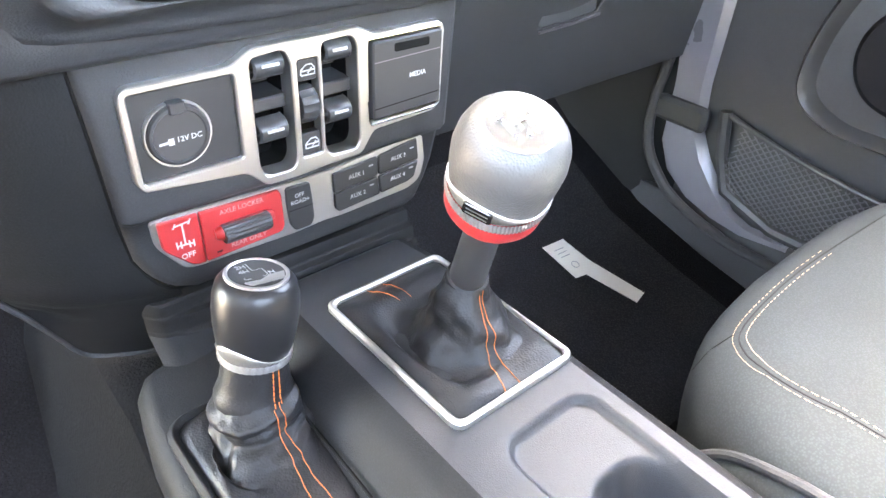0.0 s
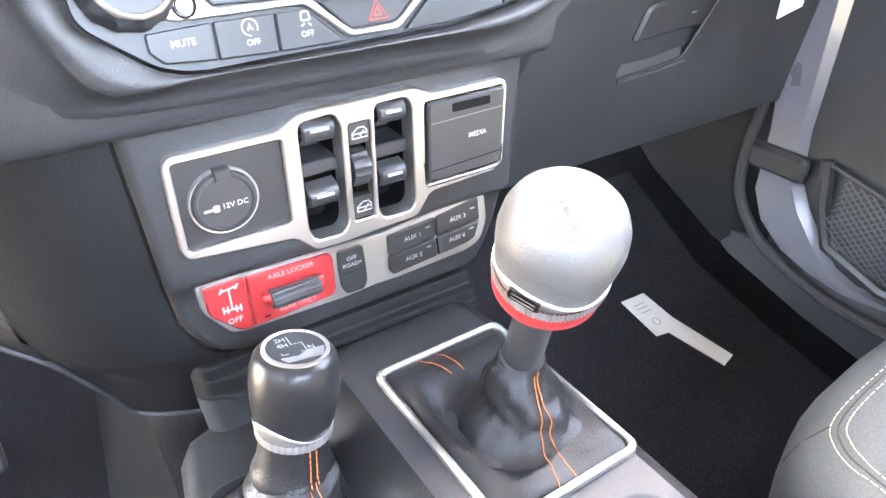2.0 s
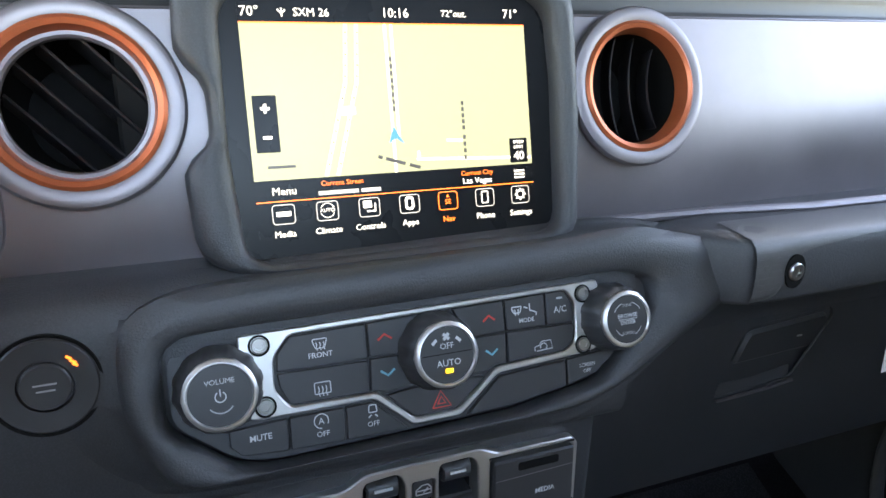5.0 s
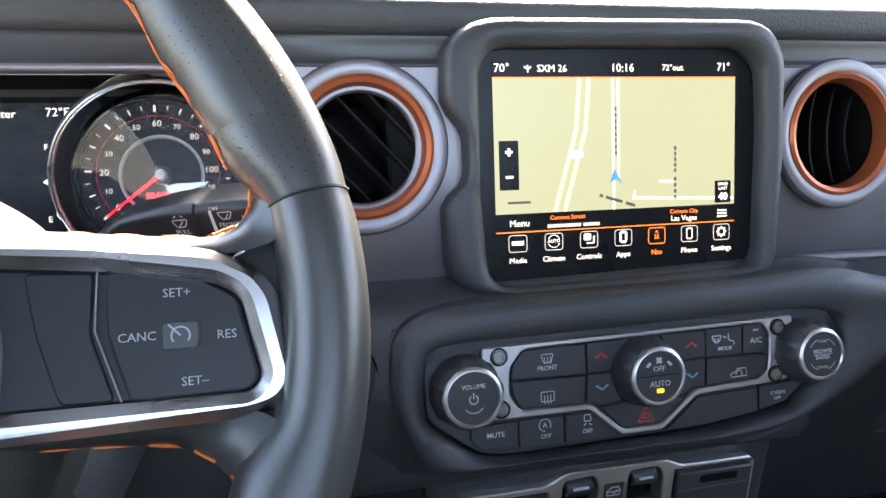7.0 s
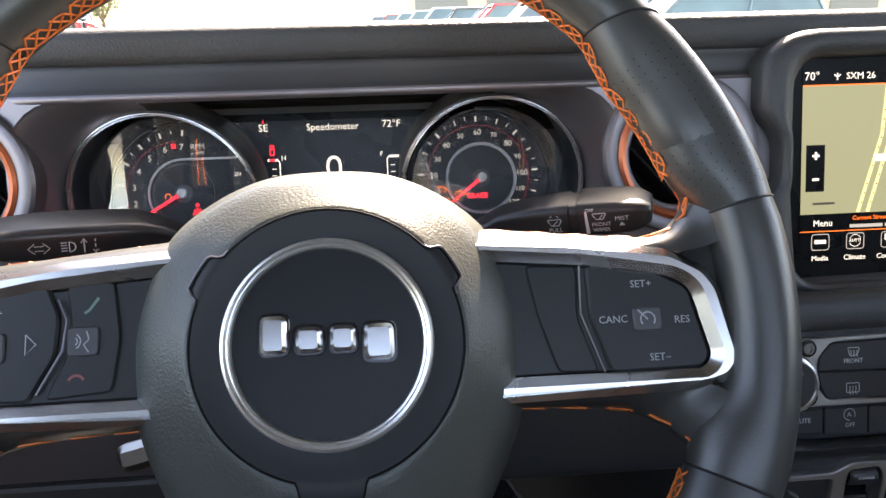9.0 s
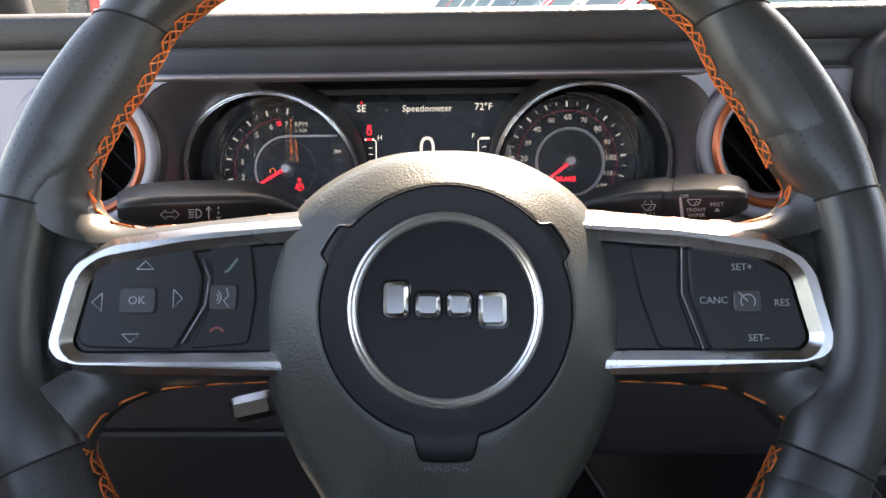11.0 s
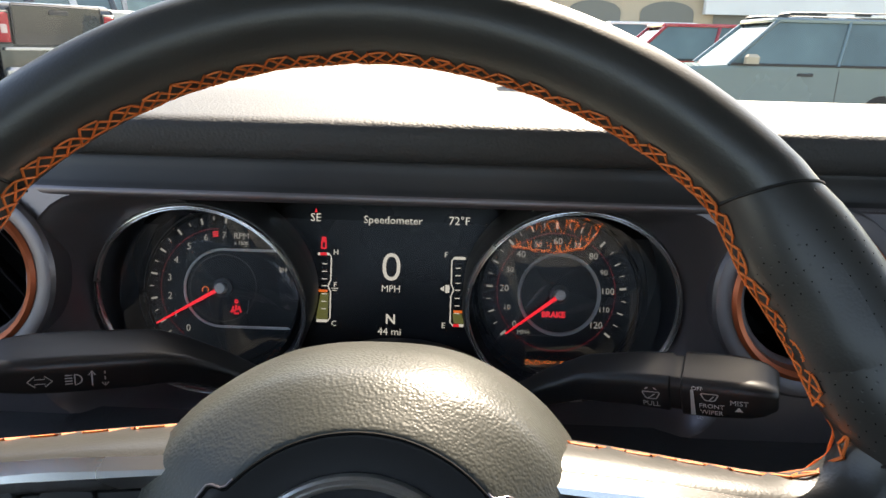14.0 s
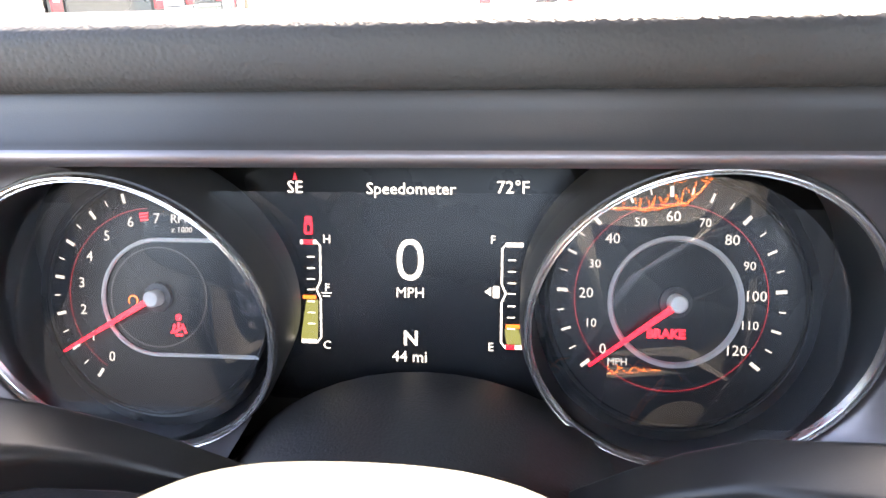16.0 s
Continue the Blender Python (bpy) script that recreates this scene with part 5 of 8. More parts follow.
ta = gauge("tachometer", -0.1065, "black tachometer dial, needle just under one")
needle(ta, (-40.5, -23.5))
TACH = {0: (-19, -25.2), 1: (-27.4, -16.4), 2: (-31.6, -5), 3: (-32.2, 6.6), 4: (-28.4, 18), 5: (-20.4, 27), 6: (-9.6, 33), 7: (2, 34.6)}
for k, (x, y) in TACH.items():
    part("number", words(str(k), 6.2, x - 2.6, y - 1.2, E0), G_GREY, ta)
for k in range(0, 15):
    a = 236 - k * (236 - 85) / 14
    part("tick", strokes([[shift(polar_mm(40 if k % 2 == 0 else 41.6, a), -3.2), shift(polar_mm(44.2, a), -3.2)]], 1.4 if k % 2 == 0 else 0.6, E0), G_GREY, ta)
part("red_line", strokes([arc(-3.0, 0.6, 37.2, 236, 92, 40)], 0.26, E0), G_REDLINE, ta)
part("red_zone", strokes([arc(-2.4, -1, 34.2 + 1.3 * k, 99, 93, 4) for k in range(3)], 0.8, E0), G_RED, ta)
part("number", words("RPM", 5.4, 10.6, 33.4, E0, words("x 1000", 3.4, 10.6, 28.8, E0)), G_GREY, ta)
dline = [(38, 24.6)] + arc(0, 0, 24.6, 90, 270, 28) + [(44, -24.6)]
part("inner_ring", tube([(x * MM, y * MM, 0.0008) for x, y in dline], 0.0009, 6), SKIN, ta, "open D-shaped grey ring")
part("gear_dial", strokes([arc(0, 0, 21.4, 0, 360, 48)], 0.5, E0), G_DARK, ta)
for s, x, y, m in (("2H", 38, 12.6, G_WHITE), ("4H", 39.4, 6.2, G_DARK), ("N", 41.4, -4, G_DARK), ("4L", 41.4, -11, G_DARK)):
    part("gear_mark", words(s, 4.2, x, y, E0), m, ta)
part("seat_belt_warning", strokes([arc(8.8, -8.4, 0.9, 0, 360, 10), [(8.8, -10.6), (8.6, -13.6)], [(7.0, -11.4), (6.6, -13.8), (5.4, -15.4)], [(10.4, -11.2), (11.4, -13.8), (12.2, -15.2)], [(6.6, -15.0), (11.4, -12.2)], [(7.4, -16.0), (10.6, -16.0)]], 1.2, E0), G_RED, ta)
part("cruise_lamp", strokes([arc(-11.5, -1.6, 2.0, -40, 220, 12)], 0.6, E0), G_ORANGE, ta)

for cx in (-0.1125, 0.1125):
    bez = part("bezel_ring", lathe([(0.0655, -0.03), (0.0660, -0.004), (0.0650, 0.0010), (0.0636, 0.0016)], 72), PLASTIC_SMOOTH, cl, "black outer bezel", m=M_LCD.inverted() @ M_BEZEL @ Matrix.Translation((cx, 0.002 if cx > 0 else -0.002, 0)))
    part("chrome_ring", lathe([(0.0644, 0.0000), (0.0644, 0.0030), (0.0641, 0.0038), (0.0636, 0.0040), (0.0632, 0.0036), (0.0630, 0.0020), (0.0627, 0.0020), (0.0625, 0.0030), (0.0621, 0.0032), (0.0617, 0.0024), (0.0615, -0.003)], 72), DIALCHROME, bez, "bright silver ring")
    part("inner_wall", lathe([(0.0616, 0.0), (0.0608, -0.012), (0.0600, -0.030), (0.0596, -0.040)], 72), DIALWALL, bez, "satin dark tapered wall")


def lens(x, z):
    """Depth of the hollow lens: leaning back by ten degrees at its foot and middle, upright at its top."""
    y, h = 0.2165, 1.174
    while abs(h - z) > 1e-6:
        step = max(-0.002, min(0.002, z - h))
        y += step * math.tan(radians(min(10.4, 9.3 - 142 * (h + step / 2 - 1.176))))
        h += step
    return y


INV = M_LCD.inverted()
for cx in (-0.5095, -0.2845):
    bm = bmesh.new()
    rows = [[(cx + r * math.cos(2 * math.pi * i / 48), 0, 1.174 + r * math.sin(2 * math.pi * i / 48)) for i in range(48)] for r in stations(0.0565, 0.0005, 26)]
    rows = [[(x, lens(x, z), z) for x, y, z in row] for row in rows]
    part("gauge_lens", loft(rows, closed=True), CLEAR, cl, "clear curved lens", m=INV, sharp=3)
rows = [[(x, 0.2235 - 0.2 * (z - 1.176), z) for x in stations(-0.467, -0.329, 4)] for z in stations(1.128, 1.226, 4)]
part("display_lens", loft(rows), CLEAR, cl, "clear sloping lens", m=INV, sharp=3)

# ---- steering column ----
col = thing("steering_column", Matrix.Identity(4), "black steering column shroud behind the wheel", "steering column")
rows = []
for y, k in ((0.045, 0.80), (0.055, 0.9), (0.075, 0.95), (0.12, 0.985), (0.178, 1.0), (0.215, 0.97), (0.225, 0.9)):
    rows.append([(-0.388 + 0.098 * k * math.cos(a), y, 1.064 + (0.089 * k if math.sin(a) > 0 else 0.06 * k) * math.sin(a)) for a in [2 * math.pi * i / 48 for i in range(48)]])
part("shroud", loft(rows, closed=True, cap=True), PLASTIC, col)
lever = box(-0.015, 0.015, -0.008, 0.008, -0.005, 0.005, 0.004)
part("tilt_lever", lever, BOLT, col, "worn grey tilt lever", m=Matrix.Translation((-0.500, 0.079, 1.060)) @ Matrix.Rotation(radians(-14), 4, "Y") @ Matrix.Rotation(radians(70), 4, "X"))
part("lever_stem", tube([(-0.49, 0.085, 1.06), (-0.43, 0.11, 1.05)], 0.006, 10), PLASTIC_SMOOTH, col)


def stalk(name, root, tip, label, sizes, drop):
    """A flattened stalk lofted from root to tip, drooping by drop towards its root; its frame lies on the face towards the driver."""
    root, tip = Vector(root), Vector(tip)
    ax = (tip - root).normalized()
    t = thing(name, Matrix.Translation(root), label, "control stalk")
    up = Vector((0, -0.24, 1))
    up = (up - ax * up.dot(ax)).normalized()
    out = ax.cross(up)
    if out.y > 0:
        out = -out
    L = (tip - root).length
    rows = []
    for k, h, d in sizes:
        c = ax * L * k - Vector((0, -0.3, 1)) * drop * max(0, 1 - k / 0.5) ** 1.6
        sec = rnd([(0.94 * d, -0.66 * h), (d, 0.44 * h), (0.76 * d, 0.68 * h), (-0.9 * d, 0.74 * h), (-d, -0.6 * h), (0.5 * d, -0.74 * h)], 0.22 * h, 4)
        row = [c + out * p + up * q for p, q in sec]
        rows.append(row)
    part("arm", loft(rows, closed=True, cap=True), STALK, t, sharp=0.9)
    x = ax if ax.x > 0 else -ax
    return t, root, ax, up, out, L, x


def stalk_face(info, k, lift):
    t, root, ax, up, out, L, x = info
    o = ax * L * k + out * lift
    return Matrix(((x.x, up.x, out.x, o.x), (x.y, up.y, out.y, o.y), (x.z, up.z, out.z, o.z), (0, 0, 0, 1)))


wip = stalk("wiper_stalk", (-0.345, 0.152, 1.166), (-0.212, 0.094, 1.186), "black wiper stalk with white printed symbols", ((0, 0.007, 0.007), (0.1, 0.0075, 0.0075), (0.2, 0.0085, 0.008), (0.3, 0.0098, 0.009), (0.42, 0.0112, 0.010), (0.60, 0.0128, 0.0115), (0.700, 0.0134, 0.0122), (0.705, 0.0122, 0.0112), (0.735, 0.0122, 0.0112), (0.74, 0.0142, 0.0130), (0.84, 0.0140, 0.0132), (0.93, 0.0128, 0.0126), (0.97, 0.0108, 0.0115), (1.0, 0.0075, 0.0095), (1.006, 0.006, 0.008)), 0.048)
fm = stalk_face(wip, 0.655, 0.0124)
part("print", words("PULL", 3.6, -1.0, -4.2, 0, strokes([rnd([(-5, 2.6), (3, 2.6), (1.2, -1.2), (-3.2, -1.2)], 0.8) + [(-5, 2.2)], [(-2.6, -1.4), (0.6, 1.6)], [(-3.6, 4), (-2.4, 5)], [(1.4, 4), (0.2, 5)]], 0.5, 0)), WHITE, wip[0], m=fm)
fm = stalk_face(wip, 0.842, 0.0134)
part("print", words("WIPER", 3.2, -2.6, -5.0, 0, words("FRONT", 3.2, -2.6, -1.6, 0)), WHITE, wip[0], m=fm)
part("print", words("MIST", 3.6, 8.6, 1.4, 0, plate(mmr([(6.9, -2.8), (10.1, -2.8), (8.5, -0.6)]), 0, 0.0002)), WHITE, wip[0], m=fm)
part("print", strokes([rnd([(-7, 5.2), (0.4, 5.2), (-1.4, 1.6), (-5.2, 1.6)], 0.8) + [(-7, 4.8)], [(-3.6, 1.6), (-1.6, 4.2)]], 0.5, 0), WHITE, wip[0], m=fm)
part("print", plate(mmr([(-11.2, 6.5), (-10.0, 6.5), (-9.2, -7), (-11.2, -7)]), 0, 0.0002), WHITE, wip[0], m=fm)
part("print", words("OFF", 2.8, -8.5, 7.0, -0.0006), WHITE, wip[0], m=fm)
part("print", words("LO", 2.4, -7.5, -8.4, 0.0002), GREYPRINT, wip[0], m=fm)
turn = stalk("turn_signal_stalk", (-0.430, 0.150, 1.172), (-0.568, 0.092, 1.184), "black turn signal stalk with white printed arrows", ((0, 0.007, 0.007), (0.1, 0.0075, 0.0075), (0.2, 0.0085, 0.008), (0.3, 0.0098, 0.009), (0.42, 0.0116, 0.0105), (0.50, 0.0130, 0.0122), (0.56, 0.0136, 0.0130), (0.75, 0.0140, 0.0134), (0.86, 0.0134, 0.0130), (0.93, 0.0118, 0.0122), (0.97, 0.0096, 0.0112), (1.0, 0.0068, 0.0095), (1.006, 0.0055, 0.008)), 0.048)
fm = stalk_face(turn, 0.83, 0.0136)
tp = strokes([[(-4, 0), (-1, 3), (-1, 1.3), (3, 1.3), (3, 3), (6, 0), (3, -3), (3, -1.3), (-1, -1.3), (-1, -3), (-4, 0)]], 0.5, 0)
part("print", tp, WHITE, turn[0], m=fm)
part("print", strokes([[(11, y), (14, y)] for y in (2.6, 1.0, -0.6, -2.2)] + [[(15, 3), (15, -2.8)] + arc(15, 0, 2.9, -90, 90, 10)], 0.6, 0), WHITE, turn[0], m=fm)
part("print", strokes([[(22, -4), (22, 4)], [(20.6, 2), (22, 4.4), (23.4, 2)], [(27.4, -4), (27.4, -2.4)], [(27.4, -1), (27.4, 1)], [(27.4, 2.4), (27.4, 4)], [(26, -2.4), (27.4, -4.6), (28.8, -2.4)]], 0.6, 0), WHITE, turn[0], m=fm)

# ---- steering wheel ----
sw_ = thing("steering_wheel", M_WHEEL, "black leather steering wheel with orange stitching and silver spokes", "steering wheel")
RC, RV, RA, RB, RX = 0.1862, 0.008, 0.0158, 0.0172, -0.0035


def grip(deg):
    """How far the thumb grips swell inwards at the sides."""
    d = abs((deg + 90) % 180 - 90)
    t = min(max((47 - d) / 13, 0), 1)
    u = min(max((d - 12) / 8, 0), 1)
    return 0.0085 * t * t * (3 - 2 * t) * u * u * (3 - 2 * u)


def rim_point(deg, phi, grow=0.0):
    """A point on the rim: deg round the wheel, phi round its section (0 outwards, 90 to the driver)."""
    a, p = radians(deg), radians(phi)
    c = math.cos(p)
    r = RC + (RA + grow + (grip(deg) if c < 0 else 0)) * c
    return (RX + r * math.cos(a), RV + r * math.sin(a), (RB + grow) * math.sin(p))


def skew(a, phi):
    """The upper seams run slantwise across the rim."""
    w = max(0, 1 - abs(a - 41.5) / 22) - max(0, 1 - abs(a - 138.5) / 22)
    return -2.8 * w * math.cos(radians(phi))


def rim_section(a0, a1, mat, label):
    n = max(4, int((a1 - a0) / 2.5))
    rows = []
    for i in range(n + 1):
        a = a0 + (a1 - a0) * i / n
        rows.append([rim_point(a + skew(a, 360 * k / 32), 360 * k / 32, -0.0006 if i in (0, n) else 0) for k in range(32)])
    return part("rim_section", loft(rows, closed=True), mat, sw_, label, sharp=1.2)


rim_section(41.7, 138.3, LEATHER, "smooth black leather")
rim_section(12.2, 41.3, PERF, "perforated black leather")
rim_section(138.7, 167.8, PERF, "perforated black leather")
rim_section(-24, 11.8, LEATHER, "smooth black leather")
rim_section(168.2, 204, LEATHER, "smooth black leather")
rim_section(-62, -24.4, PERF, "perforated black leather")
rim_section(204.4, 242, PERF, "perforated black leather")
rim_section(242.4, 297.6, LEATHER, "smooth black leather")
for a in (12.0, 41.5, 138.5, 168.0, -24.2, 204.2):
    part("seam", tube([rim_point(a + skew(a, 360 * k / 32), 360 * k / 32, -0.0005) for k in range(32)], 0.0006, 5, closed=True), DARKTHREAD, sw_)


def cross_stitch(pairs, thick=0.00050):
    """Orange thread along both edges of a seam, crossing over at every second step."""
    bm = bmesh.new()
    for i in range(len(pairs) - 1):
        (a0, b0), (a1, b1) = pairs[i], pairs[i + 1]
        a0, b0, a1, b1 = Vector(a0), Vector(b0), Vector(a1), Vector(b1)
        j = [random.uniform(-0.12, 0.12) for _ in range(4)]
        ab = b0 - a0
        # crossed threads between the two edges, with loose loops along both
        tube([a0 + ab * j[0], a0.lerp(b1, 0.5) + ab * j[0] * 0.5, b1 + ab * j[1]], thick, 5, bm=bm, caps=False)
        tube([b0 + ab * j[2], b0.lerp(a1, 0.5) + ab * j[3] * 0.5, a1 + ab * j[3]], thick, 5, bm=bm, caps=False)
        tube([b0, b0.lerp(b1, 0.5) + ab * (0.06 + j[3] * 0.4), b1], thick * 0.85, 5, bm=bm, caps=False)
        if i % 2:
            tube([a0, a0.lerp(a1, 0.5) - ab * 0.07, a1], thick * 0.85, 5, bm=bm, caps=False)
    return bm


def rim_stitch(a0, a1):
    n = int(abs(a1 - a0) / 1.95)
    out = []
    for i in range(n + 1):
        a = a0 + (a1 - a0) * i / n + (-0.12 if i % 2 else 0.12) + random.uniform(-0.14, 0.14)
        wob = random.uniform(-3.5, 3.5)
        out.append((rim_point(a, 168 + wob, 0.0004), rim_point(a, 192 + wob, 0.0004)))
    return out


part("stitching", cross_stitch(rim_stitch(19, 161)), THREAD, sw_, "crossed orange thread")
part("stitching", cross_stitch(rim_stitch(-70, -25)), THREAD, sw_, "crossed orange thread")
part("stitching", cross_stitch(rim_stitch(205, 250)), THREAD, sw_, "crossed orange thread")

# rows of tiny holes in the perforated leather
for a0, a1 in ((14.0, 37.0), (143.0, 166.0), (-60.0, -28.0), (208.0, 240.0)):
    bm = bmesh.new()
    for j in range(9):
        phi = 62 + j * 12.5
        n = int((a1 - a0) / 1.35)
        for i in range(n):
            a = a0 + (i + 0.5 * (j % 2)) * 1.35 + random.uniform(-0.08, 0.08)
            c = Vector(rim_point(a, phi, 0.00012))
            nrm = (Vector(rim_point(a, phi, 0.002)) - c).normalized()
            e1 = nrm.orthogonal().normalized() * 0.0003
            e2 = nrm.cross(e1)
            bm.faces.new([bm.verts.new(c + e1 * math.cos(k * math.pi / 3) + e2 * math.sin(k * math.pi / 3)) for k in range(6)])
    tagged(part("perforations", bm, VOID, sw_, "rows of tiny holes"), kind="stuff")

for s in (1, -1):
    # leather-wrapped spoke body
    body = [(48, 37), (100, 33), (146, 27.4), (160, 26), (169, 36), (180, 46), (188, 20), (188, -34), (178, -48), (168, -38), (158, -27), (150, -26), (70, -27.5), (48, -29)]
    rows = []
    for n, ins in ((-0.026, 0.004), (-0.022, 0.0), (-0.008, 0.0), (-0.003, 0.001), (0.0, 0.004)):
        rows.append([(s * x, y, n) for x, y in polar(offs(mmr(body, 3, 3)[::-1], ins), 0.115, 0.0, 96)])
    bm = loft(rows, closed=True)
    bm.faces.new([v for v in bm.verts][-96:])
    sp_ = part("spoke", bm, LEATHER, sw_, "leather-wrapped spoke", sharp=1.0)
    so_ = [(44, 39.4), (100, 35.6), (145, 29.8), (160, 21.6), (165.8, 13), (172, -18), (166, -26.6), (155, -29.4), (44, -31)]
    si_ = [(48, -20.4), (155.6, -20.6), (159.6, -16), (153.2, 12.4), (146, 17.6), (110, 24), (48, 29.6)]
    m_o, m_i = [(s * x, y) for x, y in so_], [(s * x, y) for x, y in si_]
    part("spoke_trim", plate(mmr(m_o, [2, 4, 6, 4, 4, 6, 5, 4, 2], 5), -0.004, 0.0074, 0.0040, holes=(mmr(m_i, [2, 5, 5, 5, 5, 5, 2], 5),)), SPOKESILVER, sp_, "satin silver spoke trim")
    pad_ = part("button_pad", plate(mmr([(s * x, y) for x, y in si_], [2, 5, 5, 5, 5, 5, 2], 5), -0.002, 0.0022, 0.001), SPOKEKEY, sp_, "black button pad")
    # leather flowing from the rim's inner edge along the spoke, with its seam
    for g, seam_line, front in (
            (19.0, ((156.5, 54, -6), (156.5, 47, -9), (150.5, 40.5, -13), (141, 38.2, -17), (125, 39.4, -22), (105, 41.8, -26), (85, 44.2, -28), (56, 47.5, -30)),
             ((181, 47, 14.5), (177, 39, 11.5), (167, 31.5, 7), (150, 28, 4), (128, 31.5, 3.6), (106, 34, 3.6), (86, 36, 3.6), (56, 38, 3.6))),
            (-25.0, ((149, -60, -4), (147.5, -52.5, -6), (140, -44, -10), (126, -38.0, -19), (105, -35.6, -25), (86, -34.6, -27), (70, -34, -27), (54, -34, -27)),
             ((176, -54, 14.5), (174, -44, 12), (166, -33, 8), (152, -26.5, 4), (120, -28, 3.6), (90, -28.6, 3.6), (70, -29, 3.6), (54, -29, 3.6)))):
        sl, fl = [], []
        for a in (g + (22 if g > 0 else -22), g + (12 if g > 0 else -12), g + (4 if g > 0 else -4)):
            p, q = rim_point(a, 178, 0.0003), rim_point(a, 100, 0.0003)
            sl.append(((p[0] - RX) + s * RX, p[1], p[2]))
            fl.append(((q[0] - RX) + s * RX, q[1], q[2]))
        sl = smooth_line([Vector(p) for p in sl] + [Vector(p) * MM for p in seam_line], 7)
        fl = smooth_line([Vector(p) for p in fl] + [Vector(p) * MM for p in front], 7)
        rows, seam_pairs = [], []
        for i, (p, q) in enumerate(zip(sl, fl)):
            c = Vector((p.x * 0.86 + q.x * 0.14, p.y * 0.86 + q.y * 0.14, p.z * 0.15 + q.z * 0.85))
            b = Vector((p.x + (q.x - p.x) * 0.35, p.y + (q.y - p.y) * 0.35, p.z - 0.012))
            row = [b, p] + [p * (1 - t) ** 2 + c * 2 * t * (1 - t) + q * t * t for t in (0.12, 0.25, 0.4, 0.55, 0.7, 0.85, 1.0)]
            if i < 14:
                # the wrap starts out flush with the rim's own section
                a = g + (22 - 10 * i / 7 if i <= 7 else 12 - 8 * (i - 7) / 7) * (1 if g > 0 else -1)
                w = (i / 14) ** 2 * (3 - 2 * i / 14)
                for k, t in enumerate((0.0, 0.12, 0.25, 0.4, 0.55, 0.7, 0.85, 1.0)):
                    e = rim_point(a, 178 - 78 * t, 0.0009 * i / 14 - 0.0005)
                    row[k + 1] = Vector(((e[0] - RX) + s * RX, e[1], e[2])).lerp(row[k + 1], w)
            rows.append([(s * v.x, v.y, v.z) for v in row])
            lift = (p - q).normalized() * 0.0005 + Vector((0, 0, 0.0003))
            e0, e1 = p.lerp(b, 0.44) + lift, row[2].lerp(row[3], 0.6) + lift
            seam_pairs.append(((s * e1.x, e1.y, e1.z), (s * e0.x, e0.y, e0.z)))
        part("spoke_wrap", loft(rows), LEATHER, sp_, "leather flowing into the rim", sharp=1.2)
        path_a, path_b = smooth_line([a for a, b in seam_pairs[18:]], 1), smooth_line([b for a, b in seam_pairs[18:]], 1)
        keep, last = [], None
        for a, b in zip(path_a, path_b):
            if last is None or (a - last).length > 0.0078:
                keep.append((a, b))
                last = a
        part("stitching", cross_stitch(keep, 0.00070), THREAD, sp_, "crossed orange thread")
    if s > 0:
        k1 = part("paddle", plate(mmr([(84, 25), (106, 24), (104.6, 3), (112, -20), (95, -19.6), (88, 3)], 3), 0.001, 0.0034, 0.0008), SPOKEKEY, pad_, "smooth black rocker")
        k2 = part("cruise_keys", plate(mmr([(109.5, 24.2), (140, 19), (152, 12.6), (158.4, -15.6), (155, -20), (116.6, -20.4), (109.6, 2.6)], 3), 0.001, 0.004, 0.001), SPOKEKEY, pad_, "black cruise control keys")
        part("key", plate(mmr(rect(127.4, 139.2, -4.6, 5.2), 2), 0.004, 0.0052, 0.0006), PLASTIC_SMOOTH, k2)
        for t_, x, y in (("SET+", 132.2, 15), ("CANC", 119.2, 0.7), ("RES", 148.2, -0.5), ("SET–", 137.3, -15.4)):
            part("print", words(t_, 4.3, x, y, 0.0041), SPOKEPRINT, k2)
        part("print", strokes([arc(133.3, 0.2, 3.0, -40, 220, 14), [(133.3, 0.2), (131, 2.6)], [(129.4, 4.2), (131.2, 2.4)]], 0.6, 0.0053), SPOKEPRINT, k2)
        part("key_gap", tube([(0.107, 0.024, 0.0034), (0.106, 0.004, 0.0034), (0.114, -0.020, 0.0034)], 0.0004, 6), PANEL, pad_)
    else:
        k1 = part("phone_keys", plate(mmr([(-101, 26), (-82, 27), (-79, 4), (-82, -17), (-108, -19), (-100, -2), (-98.6, 12)], 3), 0.001, 0.0034, 0.0008), SPOKEKEY, pad_, "black phone keys")
        k2 = part("menu_keys", plate(mmr([(-150.5, 20.4), (-108, 26), (-103, 14), (-104, -2), (-114, -19.4), (-154, -18), (-157.6, -13.6)], 3), 0.001, 0.004, 0.001), SPOKEKEY, pad_, "black menu keys")
        part("key", plate(mmr(rect(-139, -123, -3.6, 8), 2), 0.004, 0.0052, 0.0006), PLASTIC_SMOOTH, k2)
        part("print", words("OK", 5.2, -131.1, 2.1, 0.0053), SPOKEPRINT, k2)
        for pts in ([(-132.4, 16), (-124.8, 16), (-128.6, 19.6)], [(-137.2, -12.4), (-129.6, -12.4), (-133.4, -16)], [(-147, 5.6), (-147, -2.4), (-151.4, 1.6)], [(-115.4, 7), (-115.4, -1), (-111.4, 3)]):
            part("print", strokes([pts + pts[:1]], 0.5, 0.0041), SPOKEPRINT, k2)
        part("key", plate(mmr(rect(-99.6, -87.4, -2.4, 9), 2), 0.0034, 0.0044, 0.0005), PLASTIC_SMOOTH, k1)
